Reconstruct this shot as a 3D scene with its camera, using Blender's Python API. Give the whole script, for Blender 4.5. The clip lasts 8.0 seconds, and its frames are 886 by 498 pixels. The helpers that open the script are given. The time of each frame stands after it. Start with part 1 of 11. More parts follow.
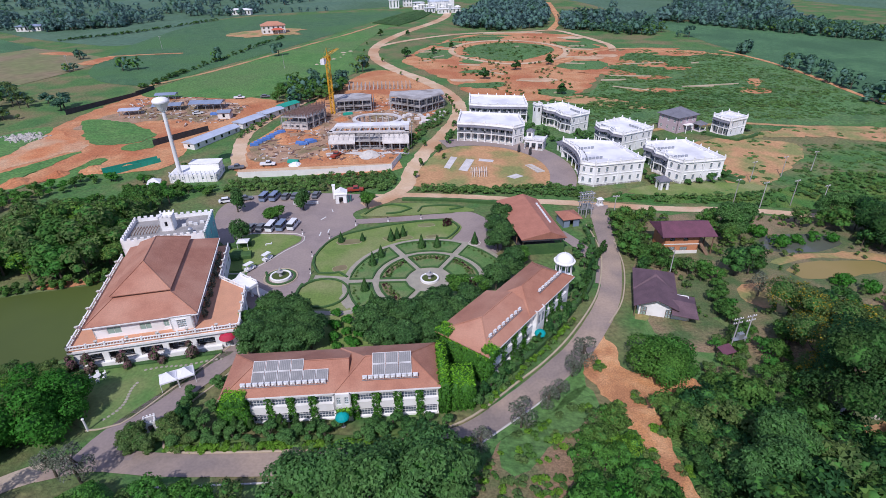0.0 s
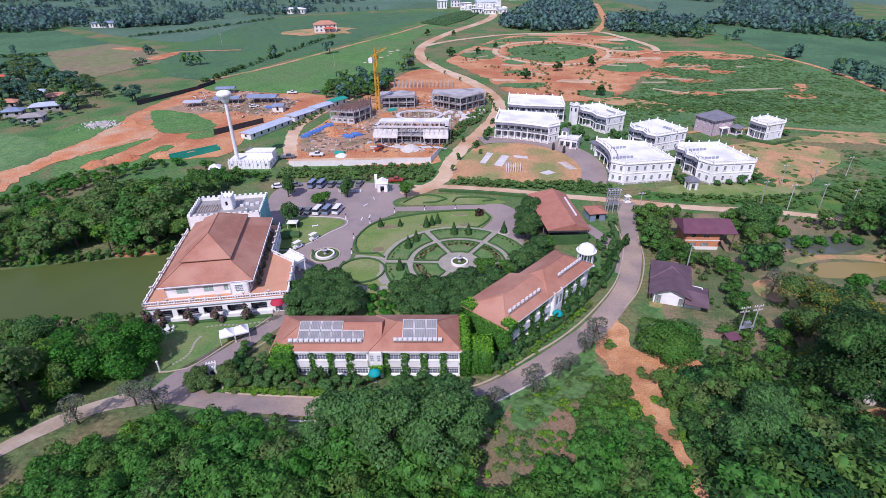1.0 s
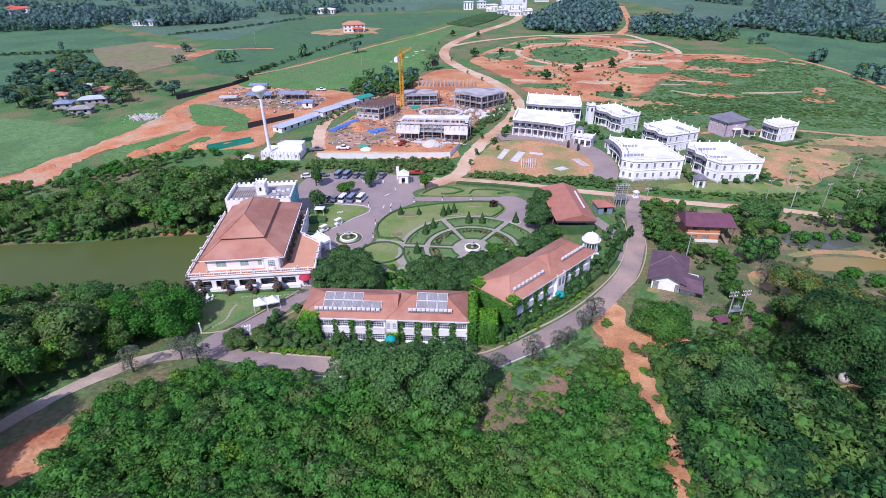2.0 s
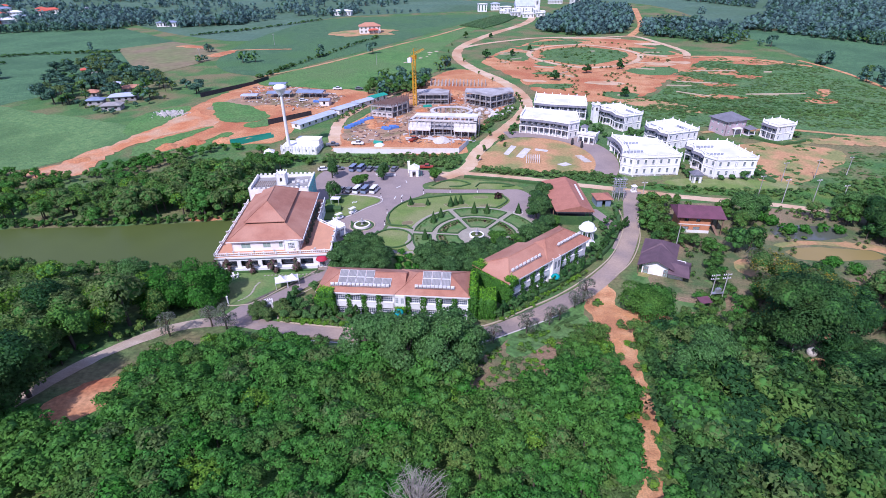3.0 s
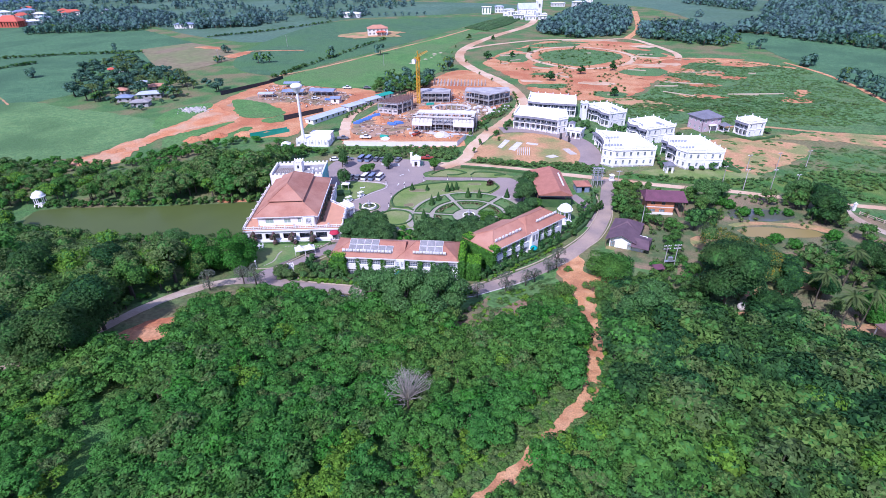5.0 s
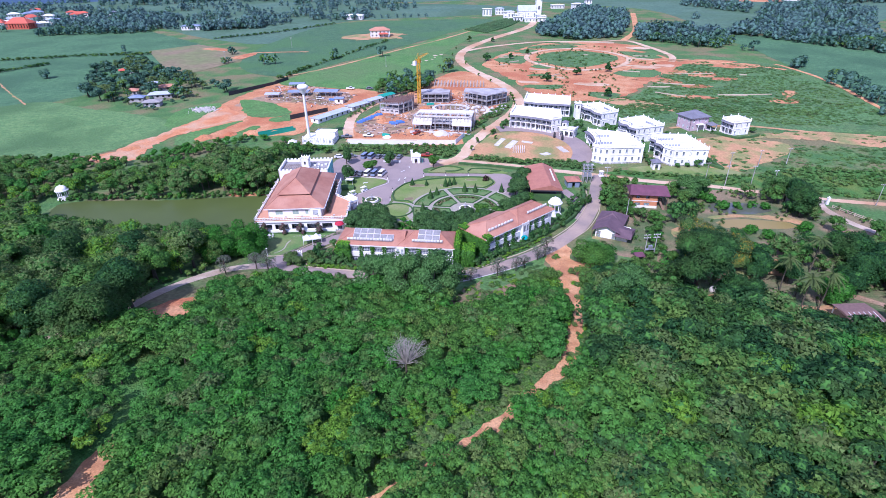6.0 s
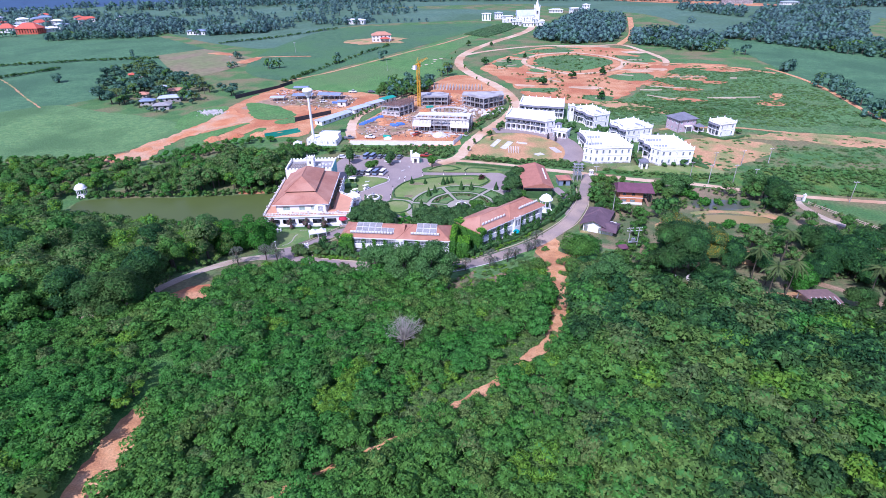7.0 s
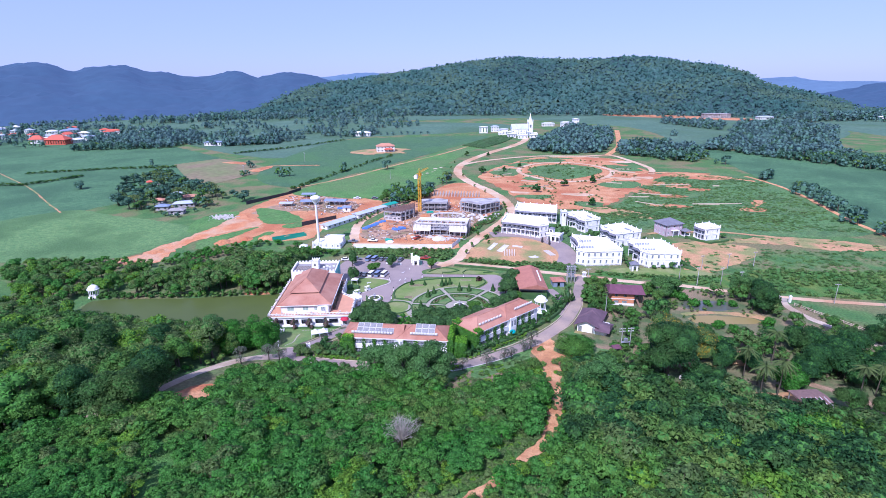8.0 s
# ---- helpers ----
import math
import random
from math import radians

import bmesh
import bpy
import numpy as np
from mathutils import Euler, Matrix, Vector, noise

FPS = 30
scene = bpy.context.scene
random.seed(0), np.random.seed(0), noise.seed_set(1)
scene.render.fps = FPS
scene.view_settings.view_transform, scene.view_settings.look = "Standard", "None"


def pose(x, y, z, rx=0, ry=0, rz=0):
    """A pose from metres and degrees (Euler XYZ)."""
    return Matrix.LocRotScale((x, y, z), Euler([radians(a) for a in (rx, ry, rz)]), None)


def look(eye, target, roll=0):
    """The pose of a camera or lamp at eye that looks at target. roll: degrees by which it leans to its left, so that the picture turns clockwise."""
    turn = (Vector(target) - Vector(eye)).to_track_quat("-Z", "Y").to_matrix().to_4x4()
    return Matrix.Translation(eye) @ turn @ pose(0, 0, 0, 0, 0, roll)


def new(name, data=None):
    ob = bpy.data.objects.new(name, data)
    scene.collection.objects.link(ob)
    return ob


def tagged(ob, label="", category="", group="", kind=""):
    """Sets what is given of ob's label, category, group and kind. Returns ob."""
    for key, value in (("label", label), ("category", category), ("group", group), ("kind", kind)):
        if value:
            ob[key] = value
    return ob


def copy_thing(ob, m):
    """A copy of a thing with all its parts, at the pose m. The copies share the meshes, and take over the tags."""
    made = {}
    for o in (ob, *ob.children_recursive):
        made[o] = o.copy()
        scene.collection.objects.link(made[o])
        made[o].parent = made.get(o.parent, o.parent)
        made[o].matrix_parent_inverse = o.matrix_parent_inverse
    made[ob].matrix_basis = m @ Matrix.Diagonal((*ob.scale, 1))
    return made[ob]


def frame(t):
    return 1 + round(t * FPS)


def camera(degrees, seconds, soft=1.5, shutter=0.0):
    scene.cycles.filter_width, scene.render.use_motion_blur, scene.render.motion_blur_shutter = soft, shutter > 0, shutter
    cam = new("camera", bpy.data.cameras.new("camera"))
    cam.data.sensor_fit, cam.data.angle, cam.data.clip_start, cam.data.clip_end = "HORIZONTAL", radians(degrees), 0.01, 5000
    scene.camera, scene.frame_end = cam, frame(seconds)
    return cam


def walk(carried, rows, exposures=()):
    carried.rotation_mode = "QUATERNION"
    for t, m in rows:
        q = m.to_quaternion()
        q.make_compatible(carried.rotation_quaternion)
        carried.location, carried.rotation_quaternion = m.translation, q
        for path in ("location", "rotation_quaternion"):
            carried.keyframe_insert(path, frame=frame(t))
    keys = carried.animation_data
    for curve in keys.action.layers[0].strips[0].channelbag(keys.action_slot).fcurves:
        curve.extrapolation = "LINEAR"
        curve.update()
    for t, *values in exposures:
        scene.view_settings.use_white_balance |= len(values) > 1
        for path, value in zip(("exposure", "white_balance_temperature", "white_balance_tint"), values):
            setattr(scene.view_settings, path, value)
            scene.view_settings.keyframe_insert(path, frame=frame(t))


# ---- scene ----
# camera
cam = camera(80.3, 8.0, 0.6)
PATH = [
    (0, (3.388, -0.477, 64.42), (3.383, 1.265, 63.438), -0.7),
    (0.5, (4.434, -5.621, 65.457), (4.338, -3.881, 64.475), -0.6),
    (1, (5.719, -10.866, 66.384), (5.566, -9.131, 65.402), -0.7),
    (1.5, (7.085, -16.09, 67.224), (6.887, -14.358, 66.242), -0.6),
    (3, (11.968, -31.958, 69.639), (11.684, -30.235, 68.662), -0.6),
    (3.5, (13.567, -37.223, 70.597), (13.272, -35.502, 69.622), -0.6),
    (4, (15.304, -42.532, 71.702), (15.003, -40.812, 70.727), -0.6),
    (4.5, (17.067, -47.888, 72.753), (16.762, -46.169, 71.777), -0.6),
    (6, (22.214, -64.519, 76.525), (21.898, -62.801, 75.551), -0.6),
    (6.5, (23.916, -69.771, 77.803), (23.596, -68.054, 76.829), -0.7),
    (7, (25.56, -75.082, 79.101), (25.238, -73.36, 78.136), -0.7),
    (7.5, (26.717, -78.666, 81.044), (26.381, -76.861, 80.25), -0.7),
    (8, (27.42, -81.26, 82.377), (27.073, -79.39, 81.759), -0.6),
]
walk(cam, [(t, look(eye, target, roll)) for t, eye, target, roll in PATH],
     exposures=[(0, -0.43, 5850, 18), (0.8, -0.31, 5770, 25), (1.5, -0.18, 5680, 27), (3.0, -0.04, 5480, 29), (4.5, 0.08, 5330, 30), (8.0, 0.19, 5200, 30)])

# daylight: high sun from the south, bright slightly hazy sky
SUN_AZ, SUN_EL = 198.0, 48.0
world = bpy.data.worlds.new("sky")
scene.world = world
world.use_nodes = True
wt = world.node_tree
sky = wt.nodes.new("ShaderNodeTexSky")
sky.sky_type, sky.sun_disc = "NISHITA", False
sky.sun_elevation, sky.sun_rotation = radians(SUN_EL), radians(SUN_AZ)
sky.air_density, sky.dust_density, sky.ozone_density = 1.0, 0.35, 4.0
tint = wt.nodes.new("ShaderNodeMix")
tint.data_type, tint.blend_type = "RGBA", "MIX"
tint.inputs[0].default_value, tint.inputs[7].default_value = 0.72, (3.65, 4.3, 7.0, 1)
wt.links.new(sky.outputs[0], tint.inputs[6])
wt.links.new(tint.outputs[2], wt.nodes["Background"].inputs[0])
wt.nodes["Background"].inputs[1].default_value = 0.118
sun = new("sun", bpy.data.lights.new("sun", "SUN"))
sun.data.energy, sun.data.angle, sun.data.color = 5.0, radians(0.7), (1.0, 0.93, 0.825)
sdir = Vector((math.sin(radians(SUN_AZ)) * math.cos(radians(SUN_EL)), math.cos(radians(SUN_AZ)) * math.cos(radians(SUN_EL)), math.sin(radians(SUN_EL))))
sun.matrix_world = look(sdir * 300, (0, 0, 0))


# ---- materials ----
def mat(name, col, col2=None, scale=1.0, rough=0.8, bump=0.0, bscale=None, metal=0.0, fine=0.0, island=0.0, obj=0.0, trans=0.0, col3=None, scale3=0.1, spec=0.4):
    """Noise between two colours at one size, a third at a larger one, fine grain and relief."""
    m = bpy.data.materials.new(name)
    m.use_nodes = True
    t = m.node_tree
    b = t.nodes["Principled BSDF"]
    b.inputs["Roughness"].default_value = rough
    b.inputs["Metallic"].default_value = metal
    b.inputs["Specular IOR Level"].default_value = spec
    pos = t.nodes.new("ShaderNodeNewGeometry")

    def noise_at(sc, detail=4.0, lo=0.35, hi=0.65):
        n = t.nodes.new("ShaderNodeTexNoise")
        n.inputs["Scale"].default_value = sc
        n.inputs["Detail"].default_value = detail
        t.links.new(pos.outputs["Position"], n.inputs["Vector"])
        r = t.nodes.new("ShaderNodeMapRange")
        r.inputs[1].default_value, r.inputs[2].default_value = lo, hi
        t.links.new(n.outputs[0], r.inputs[0])
        return r.outputs[0]

    def mix(fac, a, c, kind="MIX"):
        x = t.nodes.new("ShaderNodeMix")
        x.data_type, x.blend_type = "RGBA", kind
        for sock, v in ((x.inputs[0], fac), (x.inputs[6], a), (x.inputs[7], c)):
            if isinstance(v, (int, float)):
                sock.default_value = v
            elif isinstance(v, tuple):
                sock.default_value = (*v, 1)
            else:
                t.links.new(v, sock)
        return x.outputs[2]

    out = mix(noise_at(scale), col, col2 or tuple(c * 0.82 for c in col))
    if col3:
        out = mix(noise_at(scale3, 5.0, 0.45, 0.62), out, col3)
    if fine:
        g = noise_at(scale * 9, 3.0, 0.25, 0.75)
        x = mix(g, (1 - fine,) * 3, (1 + fine,) * 3)
        out = mix(1.0, out, x, "MULTIPLY")
    if island or obj:
        src = pos.outputs["Random Per Island"] if island else t.nodes.new("ShaderNodeObjectInfo").outputs["Random"]
        k = island or obj
        r = t.nodes.new("ShaderNodeMapRange")
        r.inputs[3].default_value, r.inputs[4].default_value = 1 - k, 1 + k
        t.links.new(src, r.inputs[0])
        x = t.nodes.new("ShaderNodeCombineColor")
        for n in range(3):
            t.links.new(r.outputs[0], x.inputs[n])
        out = mix(1.0, out, x.outputs[0], "MULTIPLY")
    t.links.new(out, b.inputs["Base Color"])
    if bump:
        n = t.nodes.new("ShaderNodeTexNoise")
        n.inputs["Scale"].default_value = bscale or scale * 6
        n.inputs["Detail"].default_value = 5
        t.links.new(pos.outputs["Position"], n.inputs["Vector"])
        u = t.nodes.new("ShaderNodeBump")
        u.inputs["Strength"].default_value, u.inputs["Distance"].default_value = min(1, bump), bump * 0.5
        t.links.new(n.outputs[0], u.inputs["Height"])
        t.links.new(u.outputs[0], b.inputs["Normal"])
    if trans:
        tr = t.nodes.new("ShaderNodeBsdfTranslucent")
        t.links.new(out, tr.inputs[0])
        ms = t.nodes.new("ShaderNodeMixShader")
        ms.inputs[0].default_value = trans
        t.links.new(b.outputs[0], ms.inputs[1])
        t.links.new(tr.outputs[0], ms.inputs[2])
        t.links.new(ms.outputs[0], t.nodes["Material Output"].inputs[0])
    return m


def tiled(name, col, col2, axis_scale, rough=0.75, col3=None):
    """Roof covering: rows of overlapping tiles as bands of relief, weathered."""
    m = mat(name, col, col2, 0.5, rough, 0.0, fine=0.12, col3=col3, scale3=0.12)
    t = m.node_tree
    tc = t.nodes.new("ShaderNodeTexCoord")
    w = t.nodes.new("ShaderNodeTexWave")
    w.bands_direction, w.wave_profile = "Z", "SAW"
    w.inputs["Scale"].default_value = axis_scale
    w.inputs["Distortion"].default_value = 0.4
    t.links.new(tc.outputs["Object"], w.inputs["Vector"])
    u = t.nodes.new("ShaderNodeBump")
    u.inputs["Strength"].default_value, u.inputs["Distance"].default_value = 0.6, 0.05
    t.links.new(w.outputs[1], u.inputs["Height"])
    t.links.new(u.outputs[0], t.nodes["Principled BSDF"].inputs["Normal"])
    return m


def glassy(name, col=(0.6, 0.7, 0.75), trans=0.8, rough=0.05):
    m = bpy.data.materials.new(name)
    m.use_nodes = True
    b = m.node_tree.nodes["Principled BSDF"]
    b.inputs["Base Color"].default_value = (*col, 1)
    b.inputs["Roughness"].default_value = rough
    b.inputs["Transmission Weight"].default_value = trans
    return m


M = {}
M["ground"] = mat("scrub_ground", (0.0528, 0.141, 0.0352), (0.0836, 0.172, 0.044), 0.12, 0.95, 0.8, 1.2, fine=0.35, col3=(0.176, 0.158, 0.0704), scale3=0.05)
M["rough"] = mat("weedy_field", (0.062, 0.142, 0.046), (0.10, 0.178, 0.056), 0.12, 0.95, 1.0, 0.9, fine=0.5, col3=(0.085, 0.185, 0.055), scale3=0.04)
M["lawn"] = mat("mown_lawn", (0.125, 0.20, 0.044), (0.16, 0.232, 0.056), 0.25, 0.9, 0.1, 8, fine=0.2, col3=(0.22, 0.245, 0.095), scale3=0.09)
M["green_lawn"] = mat("fresh_mown_lawn", (0.088, 0.19, 0.046), (0.12, 0.215, 0.058), 0.2, 0.9, 0.1, 8, fine=0.22, col3=(0.17, 0.215, 0.075), scale3=0.1)
M["bed_lawn"] = mat("bed_grass", (0.08, 0.175, 0.045), (0.115, 0.205, 0.06), 0.4, 0.9, 0.1, 8, fine=0.25, col3=(0.14, 0.19, 0.07), scale3=0.2)
M["asphalt"] = mat("worn_asphalt", (0.30, 0.243, 0.228), (0.25, 0.203, 0.193), 0.22, 0.9, 0.05, 10, fine=0.1, col3=(0.31, 0.25, 0.225), scale3=0.06)
M["oldroad"] = mat("dusty_old_asphalt", (0.29, 0.232, 0.205), (0.24, 0.195, 0.175), 0.25, 0.9, 0.05, 10, fine=0.12, col3=(0.38, 0.29, 0.225), scale3=0.07)
M["paving"] = mat("garden_paving", (0.36, 0.33, 0.26), (0.29, 0.27, 0.22), 0.6, 0.85, 0.05, 6, fine=0.1)
M["dirt"] = mat("red_earth", (0.45, 0.197, 0.084), (0.53, 0.28, 0.138), 0.16, 0.95, 0.5, 1.8, fine=0.3, col3=(0.40, 0.145, 0.062), scale3=0.05)
M["clay"] = mat("bright_red_clay", (0.47, 0.175, 0.07), (0.54, 0.25, 0.115), 0.2, 0.95, 0.5, 1.8, fine=0.3, col3=(0.50, 0.34, 0.21), scale3=0.06)
M["sand"] = mat("pale_dirt_road", (0.52, 0.36, 0.22), (0.60, 0.45, 0.31), 0.18, 0.95, 0.2, 2.0, fine=0.1, col3=(0.46, 0.27, 0.15), scale3=0.05)
M["mud"] = mat("trodden_brown_earth", (0.33, 0.20, 0.125), (0.42, 0.275, 0.185), 0.3, 0.95, 0.6, 2.0, fine=0.35, col3=(0.21, 0.165, 0.085), scale3=0.12)
M["path"] = mat("pale_clay_track", (0.52, 0.247, 0.102), (0.60, 0.34, 0.168), 0.45, 0.95, 0.35, 4.0, fine=0.35, col3=(0.40, 0.185, 0.085), scale3=0.2)
M["dry"] = mat("dry_yellow_earth", (0.48, 0.275, 0.135), (0.42, 0.235, 0.115), 0.14, 0.95, 0.4, 1.5, fine=0.22, col3=(0.22, 0.23, 0.08), scale3=0.09)
M["slab"] = mat("poured_concrete", (0.62, 0.59, 0.57), (0.50, 0.475, 0.46), 0.5, 0.9, 0.1, 4, fine=0.15)
# cane green holds some extra blue for the haze over the wide fields
M["cane"] = mat("cane_field", (0.052, 0.137, 0.057), (0.083, 0.185, 0.076), 0.3, 0.95, 1.0, 0.8, fine=0.5, col3=(0.046, 0.118, 0.05), scale3=0.025)
M["cane_young"] = mat("young_green_field", (0.068, 0.178, 0.04), (0.10, 0.215, 0.052), 0.12, 0.95, 0.8, 0.9, fine=0.45, col3=(0.10, 0.18, 0.055), scale3=0.02)
M["lane"] = mat("pale_concrete_lane", (0.50, 0.41, 0.315), (0.43, 0.35, 0.265), 0.3, 0.9, 0.1, 3.0, fine=0.15, col3=(0.36, 0.27, 0.19), scale3=0.12)
M["cane_light"] = mat("light_cane_field", (0.08, 0.182, 0.057), (0.135, 0.24, 0.077), 0.45, 0.95, 1.0, 0.8, fine=0.5, col3=(0.066, 0.145, 0.044), scale3=0.03)
M["cane_dark"] = mat("dark_green_field", (0.046, 0.118, 0.05), (0.07, 0.15, 0.062), 0.15, 0.95, 0.8, 0.9, fine=0.45, col3=(0.062, 0.15, 0.05), scale3=0.02)
M["fallow"] = mat("fallow_field", (0.22, 0.17, 0.10), (0.16, 0.19, 0.07), 0.03, 0.95, 0.3, 1, fine=0.2)
M["water"] = mat("pond_water", (0.088, 0.118, 0.03), (0.07, 0.095, 0.026), 0.03, 0.4, 0.015, 1.5, spec=0.12)
M["muddy"] = mat("muddy_water", (0.30, 0.225, 0.085), (0.25, 0.20, 0.07), 0.05, 0.35, 0.01, 1.5, spec=0.15)
M["greywater"] = mat("grey_pond_water", (0.12, 0.125, 0.10), (0.10, 0.11, 0.085), 0.05, 0.12, 0.01, 1.5, spec=0.5)
M["white"] = mat("white_paint", (0.86, 0.855, 0.85), (0.82, 0.81, 0.80), 0.5, 0.7, 0.02, 8, col3=(0.74, 0.73, 0.71), scale3=0.25)
M["cream"] = mat("warm_white_paint", (0.76, 0.74, 0.70), (0.70, 0.68, 0.64), 0.5, 0.75, 0.02, 8)
M["roofwhite"] = mat("white_roof_slab", (0.80, 0.80, 0.81), (0.75, 0.75, 0.76), 0.25, 0.8, 0.03, 5, col3=(0.62, 0.62, 0.64), scale3=0.15)
M["tile"] = tiled("terracotta_tiles", (0.43, 0.20, 0.13), (0.37, 0.165, 0.108), 6.0, col3=(0.48, 0.25, 0.17))
M["tilered"] = tiled("red_tiles", (0.43, 0.185, 0.125), (0.37, 0.155, 0.105), 6.0)
M["purple"] = tiled("purple_brown_tiles", (0.155, 0.095, 0.115), (0.115, 0.072, 0.088), 5.0)
M["maroon"] = tiled("maroon_tiles", (0.165, 0.062, 0.095), (0.12, 0.05, 0.072), 5.0)
M["slate"] = tiled("grey_slate_tiles", (0.20, 0.20, 0.235), (0.16, 0.16, 0.19), 5.0)
M["terrace"] = mat("terracotta_paving", (0.58, 0.30, 0.18), (0.52, 0.27, 0.165), 0.5, 0.85, 0.02, 6, fine=0.08)
M["greyroof"] = mat("grey_roof_screed", (0.33, 0.31, 0.30), (0.26, 0.25, 0.24), 0.5, 0.9, 0.1, 4, fine=0.15)
M["glass"] = glassy("window_glass")
M["shade_glass"] = glassy("dark_window_glass", (0.16, 0.20, 0.26), 0.5, 0.12)
M["dark"] = mat("dark_interior", (0.045, 0.045, 0.05), (0.03, 0.03, 0.035), 1.0, 0.8)
M["frame"] = mat("white_window_frame", (0.72, 0.72, 0.72), (0.66, 0.66, 0.66), 1.0, 0.5)
M["greyframe"] = mat("grey_shutter", (0.22, 0.24, 0.28), (0.18, 0.2, 0.24), 1.0, 0.6)
M["greenpane"] = mat("pale_green_blind", (0.30, 0.42, 0.36), (0.26, 0.37, 0.32), 1.0, 0.5)
M["orange"] = mat("orange_clay_wall", (0.55, 0.24, 0.12), (0.48, 0.20, 0.10), 0.6, 0.85, 0.05, 6, fine=0.1)
M["pinkwall"] = mat("lilac_pink_wall", (0.52, 0.41, 0.44), (0.46, 0.36, 0.40), 0.4, 0.8)
M["turq"] = mat("turquoise_mural", (0.14, 0.46, 0.48), (0.22, 0.55, 0.55), 0.4, 0.7)
M["teal"] = mat("teal_canvas", (0.0, 0.33, 0.34), (0.0, 0.28, 0.29), 1.0, 0.7)
M["red"] = mat("red_canvas", (0.45, 0.02, 0.06), (0.38, 0.02, 0.05), 1.0, 0.7)
M["canvas"] = mat("white_canvas", (0.76, 0.76, 0.78), (0.70, 0.70, 0.72), 0.8, 0.7)
M["concrete"] = mat("raw_concrete", (0.46, 0.445, 0.44), (0.37, 0.36, 0.36), 0.35, 0.9, 0.1, 5, fine=0.12, col3=(0.26, 0.24, 0.23), scale3=0.2)
M["rust"] = mat("rusty_steel", (0.22, 0.135, 0.115), (0.16, 0.10, 0.09), 2.0, 0.8)
M["yellow"] = mat("yellow_crane_paint", (0.75, 0.40, 0.02), (0.62, 0.33, 0.02), 1.0, 0.5)
M["steel"] = mat("galvanised_steel", (0.45, 0.47, 0.50), (0.38, 0.40, 0.43), 1.0, 0.45, metal=0.6)
M["zinc"] = mat("pale_metal_sheet_roof", (0.55, 0.60, 0.70), (0.45, 0.50, 0.60), 0.3, 0.5, 0.05, 6, metal=0.2)
M["bluemetal"] = mat("blue_grey_sheet_roof", (0.28, 0.34, 0.46), (0.22, 0.27, 0.37), 0.3, 0.5, metal=0.2)
M["greenmetal"] = mat("green_sheet", (0.02, 0.33, 0.24), (0.02, 0.28, 0.20), 0.3, 0.6)
M["bluetarp"] = mat("blue_tarpaulin", (0.06, 0.15, 0.42), (0.10, 0.20, 0.48), 0.8, 0.6, 0.2, 2)
M["black"] = mat("black_rubber", (0.02, 0.02, 0.022), (0.03, 0.03, 0.03), 3, 0.7)
M["wood"] = mat("weathered_wood", (0.22, 0.14, 0.09), (0.16, 0.10, 0.07), 1.5, 0.85, 0.1, 12)
M["bark"] = mat("bark", (0.10, 0.085, 0.06), (0.07, 0.06, 0.045), 2.0, 0.95, 0.2, 10)
M["collector"] = mat("solar_collector_glass", (0.27, 0.265, 0.26), (0.22, 0.22, 0.22), 0.8, 0.2, fine=0.1)
M["stone"] = mat("pale_stone", (0.58, 0.55, 0.50), (0.50, 0.47, 0.43), 0.8, 0.8, 0.05, 8)
M["kerb"] = mat("ochre_kerb", (0.46, 0.38, 0.27), (0.40, 0.33, 0.24), 0.5, 0.85)
M["flower"] = mat("magenta_blossom", (0.20, 0.085, 0.11), (0.12, 0.13, 0.07), 1.2, 0.8, island=0.3, trans=0.25)
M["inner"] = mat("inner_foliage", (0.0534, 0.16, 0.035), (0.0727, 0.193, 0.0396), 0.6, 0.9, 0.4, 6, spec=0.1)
# haze of distance mixed into the core colour of far crowns
M["far_inner"] = mat("hazed_inner_foliage", (0.085, 0.17, 0.135), (0.10, 0.19, 0.15), 0.1, 0.9, 0.4, 2, spec=0.1)
LEAF = dict(rough=0.65, island=0.4, trans=0.4, spec=0.1)
M["leaf"] = mat("forest_leaves", (0.061, 0.222, 0.039), (0.085, 0.26, 0.043), 0.10, col3=(0.105, 0.245, 0.042), scale3=0.045, **LEAF)
M["leaf_garden"] = mat("garden_tree_leaves", (0.07, 0.165, 0.054), (0.097, 0.20, 0.06), 0.2, **LEAF)
M["field_leaf"] = mat("field_weed_leaves", (0.135, 0.27, 0.07), (0.17, 0.30, 0.08), 0.08, col3=(0.11, 0.24, 0.072), scale3=0.03, **LEAF)
M["weeds"] = mat("weed_leaves", (0.085, 0.185, 0.045), (0.12, 0.215, 0.055), 0.15, **LEAF)
M["leaf_dark"] = mat("dark_leaves", (0.0335, 0.105, 0.0347), (0.0478, 0.138, 0.0407), 0.12, col3=(0.0718, 0.144, 0.0359), scale3=0.06, **LEAF)
M["leaf_mid"] = mat("woodland_leaves", (0.076, 0.18, 0.04), (0.102, 0.22, 0.044), 0.08, col3=(0.143, 0.244, 0.0529), scale3=0.04, **LEAF)
M["leaf_soft"] = mat("soft_green_leaves", (0.09, 0.215, 0.065), (0.12, 0.25, 0.072), 0.15, **LEAF)
M["leaf_bright"] = mat("bright_leaves", (0.082, 0.215, 0.035), (0.11, 0.25, 0.042), 0.5, **LEAF)
# sunlit ivy tops; the green below also stands for their shaded sides
M["ivy_lime"] = mat("sunlit_lime_ivy", (0.17, 0.43, 0.026), (0.21, 0.47, 0.035), 0.4, **LEAF)
M["ivy_mid"] = mat("green_ivy", (0.066, 0.205, 0.026), (0.088, 0.245, 0.032), 0.5, **LEAF)
